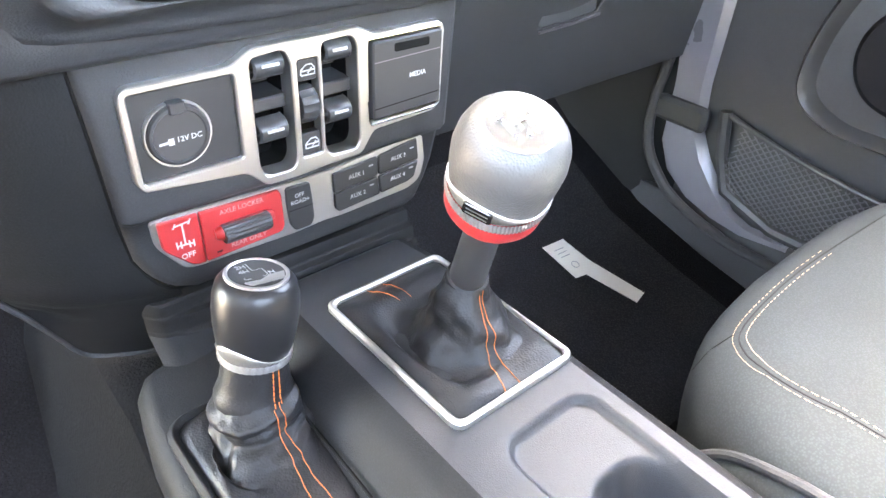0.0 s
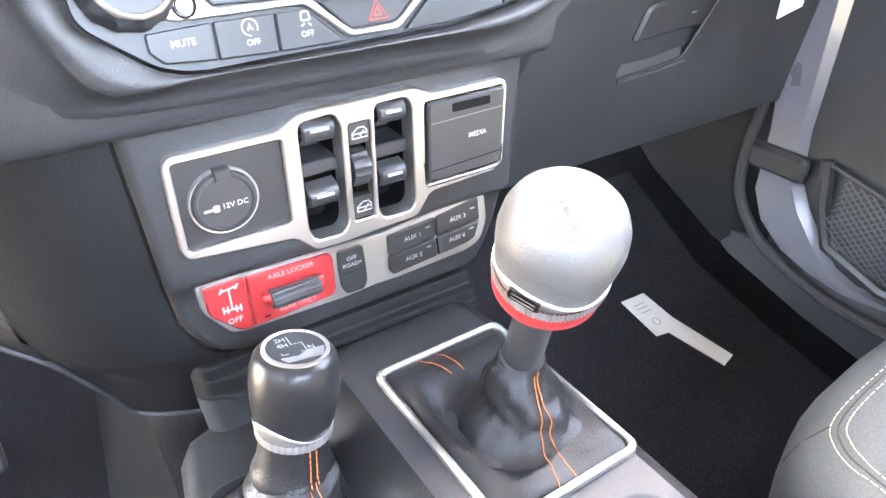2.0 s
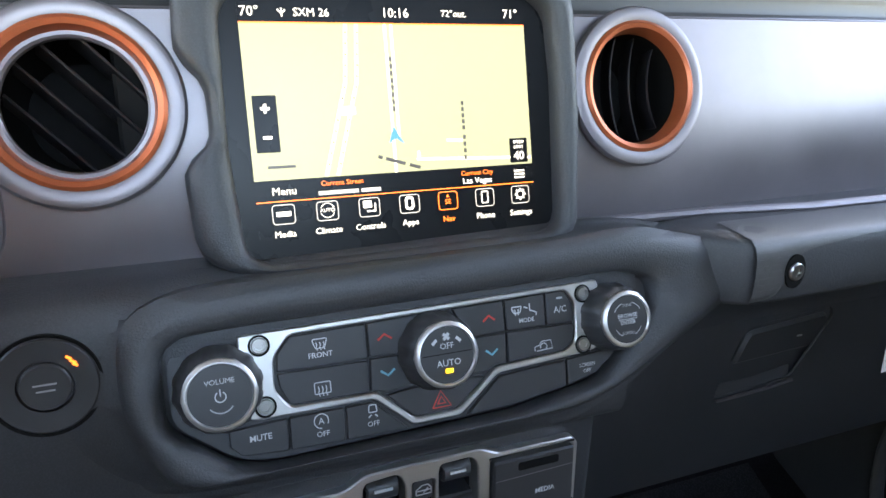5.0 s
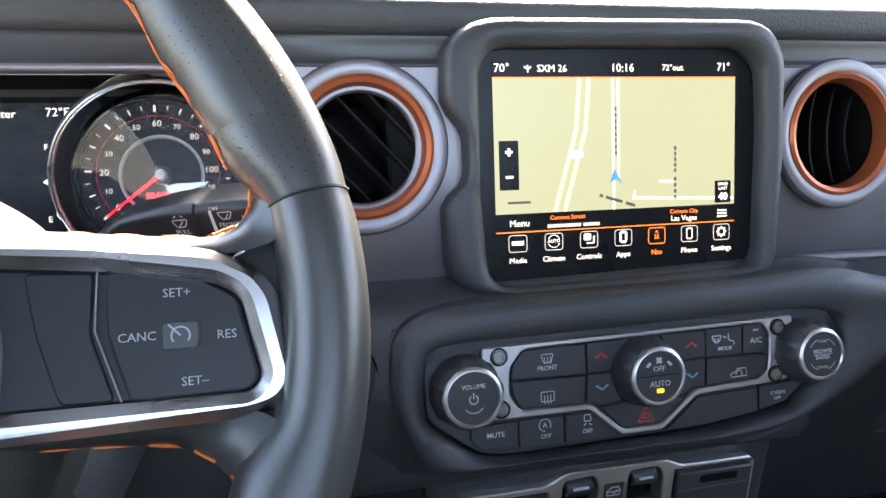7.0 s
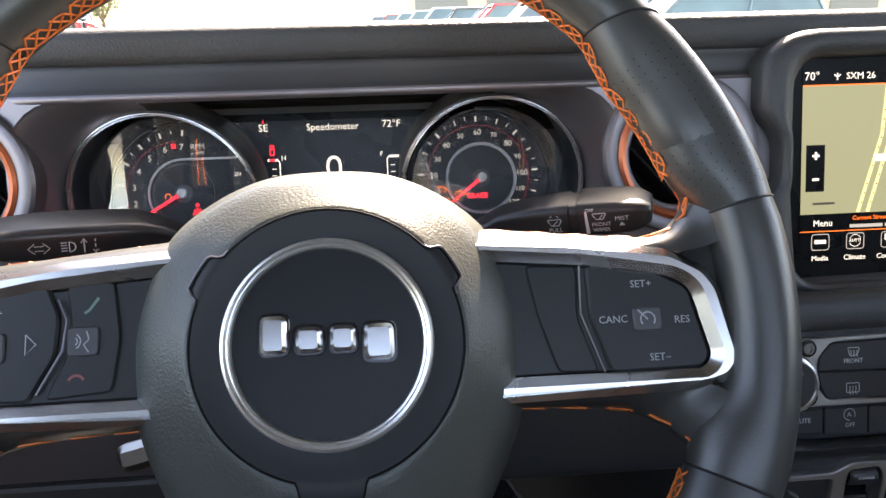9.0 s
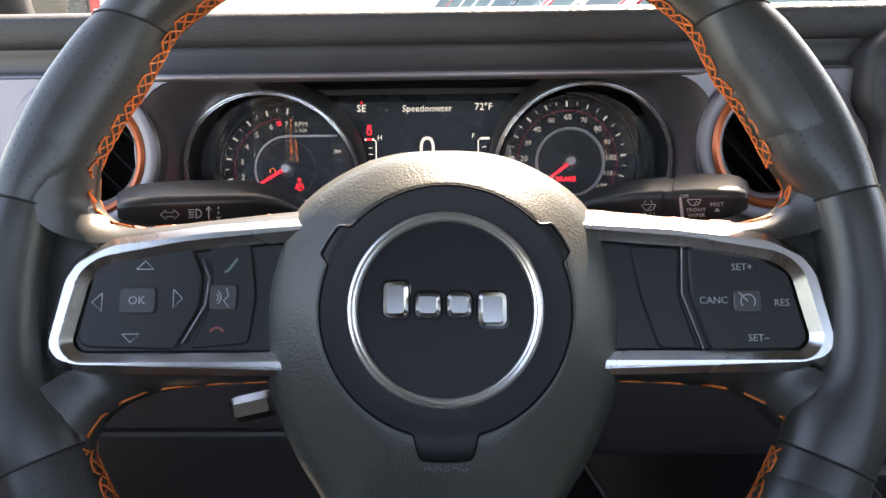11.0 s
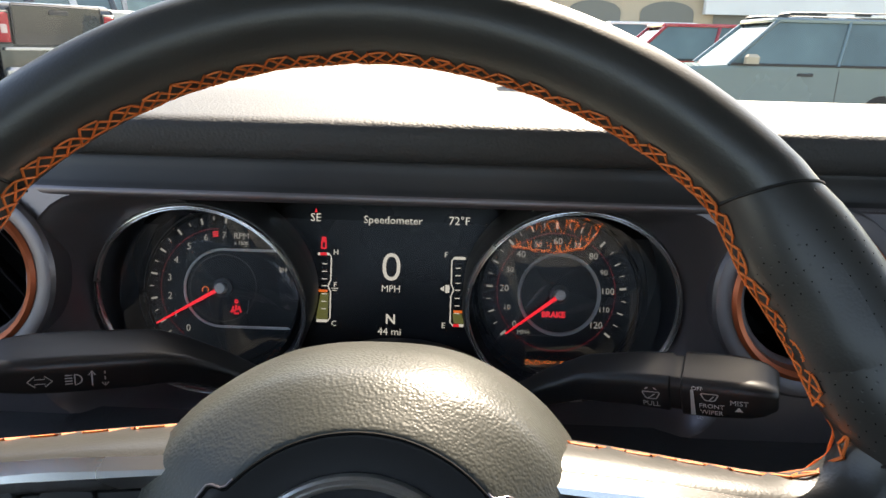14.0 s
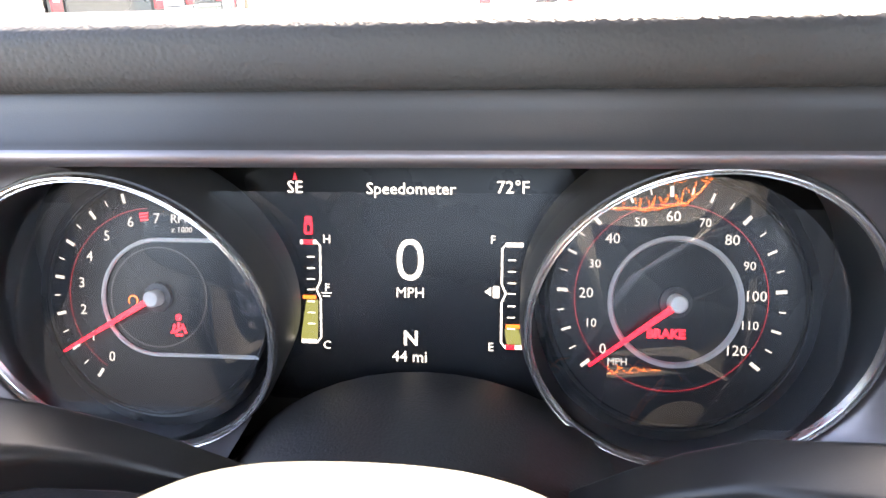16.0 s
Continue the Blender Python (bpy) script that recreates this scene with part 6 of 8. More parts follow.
        part("print", strokes([arc(-97, 3.4, 1.6, -60, 60, 6), arc(-97.4, 3.4, 3.2, -60, 60, 6), [(-92, 7.4), (-91, 4), (-93, 2), (-91, -1)]], 0.5, 0.0045), SPOKEPRINT, k1)
        part("print", strokes([[(-93.4, 14.4), (-91.6, 15.6), (-89.8, 18), (-88, 20.4)]], 1.1, 0.0035), material("dull_green_print", (0.10, 0.16, 0.13), 0.5), k1)
        part("print", strokes([arc(-95.9, -13, 3.2, 25, 155, 8)], 1.1, 0.0035), material("dull_red_print", (0.22, 0.05, 0.05), 0.5), k1)
        part("key_gap", tube([(-0.1035, 0.0205, 0.0036), (-0.1000, 0.012, 0.0038), (-0.1015, 0.0, 0.0038), (-0.111, -0.0165, 0.0034)], 0.0005, 6), PANEL, pad_)

# airbag hub: a wide sloping cover round a dished black collar
hub_side = [(28, 66), (53, 53), (68, 36), (76, 12), (77.5, -8), (74, -34), (62, -62), (48, -84), (38, -110)]
hub_line = [(0, 69)] + hub_side + [(-x, y) for x, y in hub_side[::-1]]
HUBX, HUBY = 0.004, -0.003
hl = polar([(p.x, p.y) for p in smooth_line([(x * MM + 0.002, y * MM, 0) for x, y in hub_line], 5, closed=True)], HUBX, HUBY, 120)
hub_out = [(math.atan2(y - HUBY, x - HUBX) % (2 * math.pi), math.hypot(x - HUBX, y - HUBY)) for x, y in hl]
hub_slope = ((0.0, -0.001), (0.08, 0.0030), (0.18, 0.0060), (0.36, 0.0098), (0.56, 0.0134), (0.76, 0.0170), (0.90, 0.0194), (0.96, 0.0201), (1.0, 0.0199))


def hub_height(t):
    for (t0, n0), (t1, n1) in zip(hub_slope, hub_slope[1:]):
        if t <= t1:
            return n0 + (n1 - n0) * max(t - t0, 0) / (t1 - t0)
    return hub_slope[-1][1]


rows = []
for n, k in ((-0.072, 1.12), (-0.060, 1.15), (-0.040, 1.13), (-0.022, 1.09), (-0.010, 1.052)):
    rows.append([(HUBX + r * k * math.cos(a), HUBY + r * k * math.sin(a), n) for a, r in hub_out])
for t, n in hub_slope:
    rows.append([(HUBX + (r + (0.0515 - r) * t) * math.cos(a), HUBY + (r + (0.0515 - r) * t) * math.sin(a), n) for a, r in hub_out])
rows.append([(HUBX + 0.048 * math.cos(a), HUBY + 0.048 * math.sin(a), 0.0140) for a, r in hub_out])
bm = loft(rows, closed=True)
bm.faces.new([v for v in bm.verts][-120:])
hub = part("hub", bm, HUB, sw_, "grained black airbag cover", sharp=1.2)
rows, rim_line, groove = [], [], []
for k in range(240):
    a = k * 1.5
    d = min(abs(a - 31), abs(a - 149))
    r = 51.2 + 4.6 * ease((10.5 - d) / 3.6)
    d = abs(a - 270)
    r = (r + 9.0 * ease((15 - d) / 6) * (1 / max(math.cos(radians(min(d, 17))), 0.9))) * MM
    ar = radians(a)
    near = min(hub_out, key=lambda o: abs((o[0] - ar + math.pi) % (2 * math.pi) - math.pi))[1]
    col = []
    for q in (0.0390, 0.0420, 0.0455, 0.0485, 0.0505):
        col.append((q, 0.0186 + (0.0205 - 0.0186) * ((q - 0.039) / 0.0115) ** 2))
    for u in (0.2, 0.6, 1.0):
        q = 0.0508 + (r - 0.0508) * u
        col.append((q, hub_height((near - q) / (near - 0.0515)) + 0.0007))
    col.append((r + 0.0006, col[-1][1] - 0.0016))
    rows.append([(HUBX + q * math.cos(ar), HUBY + q * math.sin(ar), n) for q, n in col])
    groove.append((HUBX + (r + 0.0006) * math.cos(ar), HUBY + (r + 0.0006) * math.sin(ar), col[-2][1] - 0.0006))
rows.append(rows[0])
part("emblem_base", loft(rows), EMBLEM, hub, "smooth black emblem surround", sharp=1.2)
part("collar_gap", tube(groove, 0.0006, 6, closed=True), VOID, hub, "dark joint round the collar")
part("emboss", words("AIRBAG", 5.2, 4, -66.4, 0.0179), PLASTIC_SMOOTH, hub, "embossed lettering")
part("emblem_ring", lathe([(0.0404, 0.0170), (0.0403, 0.0210), (0.0398, 0.0221), (0.0388, 0.0226), (0.0381, 0.0222), (0.0377, 0.0219), (0.0372, 0.0221), (0.0364, 0.0216), (0.0358, 0.0195)], 72, center=(HUBX, HUBY)), EMBLEMCHROME, hub, "polished chrome ring")
emb = part("emblem_disc", lathe([(0.0365, 0.0185), (0.0365, 0.0200), (0.0, 0.0203)], 64, center=(HUBX, HUBY)), CARBON, hub, "black woven-texture disc")
for x0, x1, y0, y1 in ((-22, -10.6, -6.2, 9.6), (-8.8, 2.6, -6.2, 5), (4.2, 15.2, -6.2, 5), (17, 29.6, -10, 5)):
    part("badge_bar", plate(mmr(rect(x0 + 0.6, x1 - 0.6, y0 - 0.4, y1 - 1.6), 3.2), 0.0202, 0.0226, 0.0016), DARKCHROME, emb, "plain chrome badge shape")
    part("badge_bed", plate(mmr(rect(x0 - 0.5, x1 + 0.5, y0 - 1.5, y1 - 0.5), 3.6), 0.0200, 0.0208, 0.0004), GLOSS, emb, "gloss black bed")
# pale line draws the highlight along the notch edges
for k0, k1 in ((12, 30), (90, 108)):
    part("notch_highlight", tube([(x + (x - HUBX) * 0.016, y + (y - HUBY) * 0.016, n + 0.0002) for x, y, n in groove[k0:k1]], 0.0004, 6), PANEL, hub, "thin highlight along the notch edge")

# ---- centre console ----
con = thing("center_console", Matrix.Identity(4), "black plastic centre console with cup holder tray", "console")
left, right = [], []
for y, zt, zl in ((0.142, 0.790, 0.772), (0.138, 0.799, 0.773), (0.13, 0.804, 0.774), (0.09, 0.8095, 0.772), (0.0, 0.8095, 0.768), (-0.10, 0.8085, 0.764), (-0.30, 0.806, 0.755), (-0.62, 0.80, 0.75)):
    xo = float(np.interp(y, [-0.1, 0.046, 0.125, 0.138, 0.142], [-0.168, -0.162, -0.151, -0.144, -0.134]))
    left.append([(xo - 0.002, y, zl - 0.045), (xo - 0.001, y, zl - 0.034), (xo, y, zl - 0.014), (xo + 0.006, y, zl - 0.003), (xo + 0.013, y, zl), (min(xo + 0.05, -0.090), y, zl), (-0.080, y, zl + 0.004), (-0.072, y, zl + 0.012), (-0.058, y, zt - 0.011), (-0.050, y, zt - 0.0028), (-0.042, y, zt)])
    right.append([(0.072, y, zt), (0.0785, y, zt - 0.002), (0.0835, y, zt - 0.007), (0.0865, y, zt - 0.016), (0.092, y, zt - 0.10), (0.10, y, 0.50)])
# sides take the shade-darkened plastic, the top below its lit copy
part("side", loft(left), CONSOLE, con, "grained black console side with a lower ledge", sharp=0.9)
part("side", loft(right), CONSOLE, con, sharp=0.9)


def soft_box(x, y, x0, x1, y0, y1, r, w):
    """1 inside a rounded rectangle, 0 outside, with a soft edge of width w."""
    cx, cy, hx, hy = (x0 + x1) / 2, (y0 + y1) / 2, (x1 - x0) / 2 - r, (y1 - y0) / 2 - r
    qx, qy = abs(x - cx) - hx, abs(y - cy) - hy
    d = math.hypot(max(qx, 0), max(qy, 0)) + min(max(qx, qy), 0) - r
    t = min(max(0.5 - d / w, 0), 1)
    return t * t * (3 - 2 * t)


def console_top(x, y):
    zt = np.interp(-y, [-0.142, -0.138, -0.13, -0.09, 0.0, 0.10, 0.30, 0.62], [0.790, 0.799, 0.804, 0.8095, 0.8095, 0.8085, 0.806, 0.80])
    edge = 0.0035 if x > 0.035 else 0.006
    return float(zt) - 0.0055 * soft_box(x, y, -0.012, 0.060, -0.40, -0.074, 0.016, edge) - 0.05 * soft_box(x, y, 0.002, 0.054, -0.36, -0.128, 0.022, 0.016)


ys = [0.142, 0.140, 0.138, 0.134] + stations(0.13, -0.06, 14)[:-1] + stations(-0.06, -0.16, 50)[:-1] + stations(-0.16, -0.34, 24)[:-1] + stations(-0.34, -0.62, 10)
part("top_panel", loft([[(x, y, console_top(x, y)) for x in stations(-0.042, 0.072, 57)] for y in ys]), CONSOLETOP, con, "smooth black console top with cup holder recess", sharp=1.0)
part("groove", tube([(-0.0755, 0.12, 0.7865), (-0.0755, 0.0, 0.7815), (-0.0765, -0.12, 0.775), (-0.0765, -0.3, 0.767)], 0.0012, 6), VOID, con)


def boot(name, base, z0, ring, top, mat, parent, seed, fold, moat, creases, puff=0.004):
    """A soft leather boot: a puffed skirt inside its frame, a hollow round the lever on the moat's side, and a creased cone up to the collar.
    ring and top are (centre, radius, height) of the cone's foot and of its collar; creases: how many folds run round the cone."""
    n, steps, part_t = 96, 40, 0.42
    rows = []
    base = polar(base, sum(p[0] for p in base) / len(base), sum(p[1] for p in base) / len(base), n)
    for k in range(steps + 1):
        t = k / steps
        row = []
        for i in range(n):
            a = 2 * math.pi * i / n
            d = Vector((math.cos(a), math.sin(a)))
            foot = Vector(ring[0]) + d * ring[1]
            side = max(0.0, math.cos(a - moat)) ** 1.5
            wild = noise.noise(Vector((d.x * 1.4 + seed, d.y * 1.4, t * 3.2)))
            fine = noise.noise(Vector((d.x * 3.1, d.y * 3.1 + seed, t * 8.0)))
            if t < part_t:
                u = t / part_t
                p = Vector(base[i]).lerp(foot, u)
                z = z0 + (ring[2] - z0) * u + puff * math.sin(math.pi * min(1, u * 1.2)) * (0.35 + side) - 0.0085 * side * math.exp(-((u - 0.93) / 0.20) ** 2)
                z += fold * 0.5 * wild * math.sin(math.pi * u)
                env = math.sin(math.pi * u * 0.5)
            else:
                u = (t - part_t) / (1 - part_t)
                p = foot.lerp(Vector(top[0]) + d * top[1], u ** 0.72)
                z = ring[2] + (top[2] - ring[2]) * u ** 1.25 - 0.0085 * side * math.exp(-(u / 0.14) ** 2)
                env = 1 - u ** 3
            crease = math.sin(creases * 2 * math.pi * t + 1.5 * math.sin(a + seed) + 0.8 * math.sin(2 * a - seed))
            out = fold * env * (1.2 * wild + 0.5 * fine + 0.75 * crease * abs(crease))
            p = p + d * out
            row.append((p.x, p.y, z + 0.35 * out))
        rows.append(row)
    part(name, loft(rows, closed=True), mat, parent, "wrinkled black leather boot", sharp=3)
    return rows


def boot_stitch(rows, i0, w, parent):
    """Two rows of orange stitches running up a boot."""
    for dj in (0, w):
        bm = bmesh.new()
        pts = []
        for row in rows:
            j = (i0 + dj) % len(row)
            p, c = Vector(row[int(j)]), sum((Vector(q) for q in row), Vector()) / len(row)
            out = (p - c)
            out.z = 0.012
            pts.append(p + out.normalized() * 0.0007)
        line = smooth_line(pts, 24)
        step = 0.0
        seg = []
        for a, b in zip(line, line[1:]):
            step += (b - a).length
            seg.append(a)
            if step > 0.0030:
                if len(seg) > 1:
                    tube(seg, 0.00030, 5, bm=bm)
                seg, step = [], -0.0015
        if len(bm.verts):
            part("stitching", bm, THREAD, parent, "orange thread")


def lever_frame(base, top):
    z = (Vector(top) - Vector(base)).normalized()
    x = (Vector((1, 0, 0)) - z * z.x).normalized()
    y = z.cross(x)
    return Matrix(((x.x, y.x, z.x, base[0]), (x.y, y.y, z.y, base[1]), (x.z, y.z, z.z, base[2]), (0, 0, 0, 1)))


# gear shifter
CAPGREY = material("satin_grey_cap", (0.24, 0.24, 0.24), 0.22, 0.75, vary=0.05, coat=0.6)
gs = thing("gear_shifter", Matrix.Identity(4), "gear shifter with silver knob, red ring and leather boot", "gear shifter")
fr_o = mmr([(-25, -53), (77, -53), (77, 88), (-25, 88)], 9, 6)
fr_i = mmr([(-20.5, -48.5), (72.5, -48.5), (72.5, 83.5), (-20.5, 83.5)], 6, 6)
part("frame", plate(fr_o, 0.800, 0.8145, 0.0016, holes=(fr_i,)), SILVER, gs, "satin silver boot frame")
COL, KNB = Vector((0.036, 0.012, 0.853)), Vector((0.0145, -0.0315, 0.966))


rows = boot("boot", fr_i, 0.8110, ((0.030, 0.010), 0.0375, 0.8150), ((COL.x, COL.y), 0.0142, COL.z + 0.001), BOOT, gs, 1.7, 0.0040, 3.25, 1.7)
boot_stitch(rows, 70, 3, gs)
boot_stitch(rows[:15], 25, 3, gs)
G = lever_frame(COL, KNB)
H = (KNB - COL).length
part("collar", lathe([(0.0128, -0.005), (0.0142, -0.001), (0.0143, 0.002), (0.0136, 0.005), (0.0120, 0.006)], 36), BOOT, gs, "rolled leather collar", m=G)
part("shaft", lathe([(0.0120, -0.01), (0.0118, 0.01), (0.0112, 0.05), (0.0116, 0.075)], 36), PLASTIC_SMOOTH, gs, "black plastic shaft", m=G)
part("red_ring", lathe([(0.012, H - 0.0425), (0.0205, H - 0.0428), (0.0250, H - 0.0415), (0.0272, H - 0.0375), (0.0276, H - 0.0320), (0.0268, H - 0.0275), (0.0240, H - 0.026)], 48), RED, gs, "red reverse-lockout ring", m=G)
part("knurled_band", lathe([(0.0250, H - 0.0292), (0.0280, H - 0.0280), (0.0286, H - 0.0246), (0.0281, H - 0.0214)], 432, wave=lambda a, i: 1 + 0.012 * math.cos(84 * a + 1.2 * i)), KNURL, gs, "knurled silver band", m=G)
kn = part("knob", lathe([(0.0268, H - 0.0215), (0.0282, H - 0.014), (0.0292, H - 0.004), (0.0295, H + 0.003), (0.0285, H + 0.0105), (0.0262, H + 0.0165), (0.0230, H + 0.0205), (0.0190, H + 0.0232)], 56), KNOB_SILVER, gs, "silver grained shift knob", m=G)
def wave_band(z0, base, rise, turn, radius):
    """A smooth bright band whose upper edge swells into one wave."""
    rows = []
    for i in range(73):
        a = 2 * math.pi * i / 72
        top = base + rise * max(0, math.cos(a - turn)) ** 3
        rows.append([((radius(z0 + top * k) + lift) * math.cos(a), (radius(z0 + top * k) + lift) * math.sin(a), z0 + top * k) for k, lift in ((0, 0.0), (0.02, 0.0008), (0.5, 0.0010), (0.92, 0.0010), (1.0, 0.0003))])
    return loft(rows)


part("band_wave", wave_band(H - 0.0212, 0.0016, 0.0105, 3.5, lambda z: float(np.interp(z - H, [-0.0215, -0.014, -0.004], [0.0268, 0.0282, 0.0292]))), SILVER, kn, "satin waved band", sharp=1.2)
wave_line = []
for k in range(72):
    a = 2 * math.pi * k / 72
    z = H - 0.0212 + 0.0016 + 0.0105 * max(0, math.cos(a - 3.5)) ** 3
    r = float(np.interp(z - H, [-0.0215, -0.014, -0.004], [0.0268, 0.0282, 0.0292])) + 0.0007
    wave_line.append((r * math.cos(a), r * math.sin(a), z))
part("wave_line", tube(wave_line, 0.0007, 6, closed=True), RINGSILVER, kn, "bright wavy edge")
part("side_badge", plate(mmr(rect(-8, 8, -4, 4), 1.5), 0.0, 0.0012, 0.0005), GLOSS, kn, "small dark side badge", m=Matrix.Rotation(radians(205), 4, "Z") @ Matrix.Translation((0.0288, 0, H - 0.0150)) @ Matrix.Rotation(radians(90), 4, "Z") @ Matrix.Rotation(radians(90), 4, "X"))
for zz in (-1.6, 1.2):
    part("badge_line", strokes([[(-6, zz), (6, zz)]], 0.9, 0.0013), SILVER, kn, "unreadable badge lettering", m=Matrix.Rotation(radians(205), 4, "Z") @ Matrix.Translation((0.0288, 0, H - 0.0150)) @ Matrix.Rotation(radians(90), 4, "Z") @ Matrix.Rotation(radians(90), 4, "X"))
part("cap_ring", lathe([(0.0193, H + 0.0226), (0.0190, H + 0.0238), (0.0180, H + 0.0242), (0.0173, H + 0.0236)], 48), SILVER, kn, "pale ring")
cap_ = part("cap", lathe([(0.0176, H + 0.0230), (0.0172, H + 0.0238), (0.0, H + 0.0250)], 48), CAPGREY, kn, "silver shift pattern cap")
pat = strokes([[(-8, 0), (8, 0)], [(-8, -4.6), (-8, 4.6)], [(-2.6, -4.6), (-2.6, 4.6)], [(2.8, -4.6), (2.8, 4.6)], [(8, 0), (8, 4.6)]], 1.1, H + 0.0253)
part("shift_pattern", pat, WHITE, cap_, "white shift pattern")
for s, x, y in (("R", -10.4, 7.2), ("1", -6.6, 8.0), ("3", -1, 8.4), ("5", 4.6, 8.0), ("2", -8, -8), ("4", -2, -8.2), ("6", 4.2, -8)):
    part("number", words(s, 5.0, x, y, H + 0.0253, bold=0.15), WHITE, cap_)

# transfer case lever
ts = thing("transfer_lever", Matrix.Identity(4), "black four-wheel-drive lever with wrinkled leather boot", "transfer lever")
TB, TK = Vector((-0.0905, 0.060, 0.8255)), Vector((-0.0815, 0.063, 0.879))
bf = mmr([(-141, -44), (-77, -44), (-77, 84), (-141, 84)], 14, 6)
part("boot_frame", plate(offs(bf, -0.007), 0.764, 0.7755, 0.003, holes=(bf,)), CONSOLE, ts, "black boot frame")


rows = boot("boot", bf, 0.7720, ((-0.1010, 0.0400), 0.0300, 0.7800), ((-0.0957, 0.0572), 0.0212, 0.8040), BOOT, ts, 4.1, 0.0042, 3.3, 2.6, 0.003)
boot_stitch(rows, 73, 3, ts)
TF = lever_frame(TB, TK)
SLEEVE = [(0.0250, -0.046), (0.0278, -0.0425), (0.0284, -0.0395), (0.0268, -0.0362), (0.0236, -0.0338), (0.0231, -0.0320), (0.0240, -0.0295), (0.0243, -0.0268), (0.0232, -0.0238), (0.0217, -0.0205), (0.0211, -0.016), (0.0202, -0.010), (0.0194, -0.003), (0.0188, 0.002)]


def sleeve_wave(a, i):
    return 1 + (0.030 if i < 9 else 0.012) * math.sin(2 * a + 0.5 + 0.16 * i) + 0.012 * math.sin(5 * a - 0.3 * i)


part("sleeve", lathe(SLEEVE, 64, wave=sleeve_wave), BOOT, ts, "folded leather sleeve", m=TF, sharp=1.4)
for a in (274, 286):
    bm = bmesh.new()
    for k in range(11):
        run_up = []
        for z in (-0.0425 + k * 0.0040, -0.0409 + k * 0.0040, -0.0395 + k * 0.0040):
            i = float(np.interp(z, [q[1] for q in SLEEVE], range(len(SLEEVE))))
            r = float(np.interp(z, [q[1] for q in SLEEVE], [q[0] for q in SLEEVE])) * sleeve_wave(radians(a), i) + 0.0003
            run_up.append((r * math.cos(radians(a)), r * math.sin(radians(a)), z))
        tube(run_up, 0.00040, 5, bm=bm)
    part("stitching", bm, THREAD, ts, "orange thread", m=TF)
part("knurled_band", lathe([(0.0190, -0.0005), (0.0218, 0.0), (0.0222, 0.0022), (0.0218, 0.005)], 144, wave=lambda a, i: 1 + 0.010 * math.cos(36 * a + 0.6 * i)), KNURL, ts, "knurled silver band", m=TF)
part("knob", lathe([(0.0210, 0.005), (0.0229, 0.012), (0.0247, 0.024), (0.0253, 0.034), (0.0248, 0.043), (0.0231, 0.050), (0.0204, 0.0535), (0.0180, 0.0545)], 48), STALK, ts, "satin black round knob", m=TF)
part("band_wave", wave_band(0.0052, 0.0012, 0.0100, 3.6, lambda z: float(np.interp(z, [0.005, 0.012, 0.024], [0.0210, 0.0229, 0.0247]))), SILVER, ts, "bright waved band", m=TF, sharp=1.2)
part("cap", lathe([(0.0182, 0.0540), (0.0178, 0.0552), (0.0, 0.0560)], 40), PLASTIC_SMOOTH, ts, "black pattern cap", m=TF)
part("cap_ring", lathe([(0.0186, 0.0538), (0.0184, 0.0556), (0.0168, 0.0560), (0.0160, 0.0552)], 48), SILVER, ts, "silver cap ring", m=TF)
part("shift_pattern", words("2H", 5.2, -6, 8.6, 0.0560, words("4H", 5.2, -6.4, 3.0, 0.0560, words("N", 5.2, 7.5, -3.4, 0.0560, strokes([[(-1.6, 11), (-1.6, 2.6), (4.4, 2.6), (4.4, -5.6), (1, -5.6)], [(-9.6, -3.6), (-9.6, -5.6), (-6, -5.6)]], 0.7, 0.0559)))), WHITE, ts, "white shift pattern", m=TF)
part("shift_plate", plate(mmr([(-9, -12.5), (11, -12.5), (14.6, -5), (4, -5.8), (-2, -9), (-12, -8)], 1), 0.0556, 0.0562), SILVER, ts, "silver lower field", m=TF)

# ---- passenger side ----
seat = thing("passenger_seat", Matrix.Identity(4), "charcoal cloth passenger seat with orange seams", "car seat")
rows = []
NS = 56
for z, k, dy in ((0.52, 0.90, 0.012), (0.56, 0.93, 0.006), (0.64, 0.975, 0.0), (0.70, 1.0, 0.0), (0.735, 1.0, 0.0), (0.757, 0.99, -0.004), (0.773, 0.968, -0.010), (0.784, 0.935, -0.017), (0.790, 0.86, -0.03)):
    row = []
    for i in range(NS):
        a = 2 * math.pi * i / NS
        c, s = math.cos(a), math.sin(a)
        c, s = math.copysign(abs(c) ** 0.62, c), math.copysign(abs(s) ** 0.62, s)
        x, y = 0.4045 + 0.289 * k * c, -0.335 + (0.285 * k) * s + (dy if s > 0 else 0)
        row.append((x, y, z + 0.010 * max(0, abs(c) - 0.6)))
    rows.append(row)
cush = loft(rows, closed=True)
top_r = [v for v in cush.verts][-NS:]
for k, z in ((0.62, 0.785), (0.35, 0.778), (0.1, 0.776)):
    nr = [cush.verts.new((0.4045 + (v.co.x - 0.4045) * k / 0.86, -0.36 + (v.co.y + 0.36) * k / 0.86, z)) for v in [w for w in cush.verts][NS * 8:NS * 9]]
    for i in range(NS):
        cush.faces.new((top_r[i - 1], top_r[i], nr[i], nr[i - 1]))
    top_r = nr
cush.faces.new(top_r)
skin = BVHTree.FromBMesh(cush)
part("cushion", cush, FABRIC, seat, "charcoal cloth cushion", sharp=3)
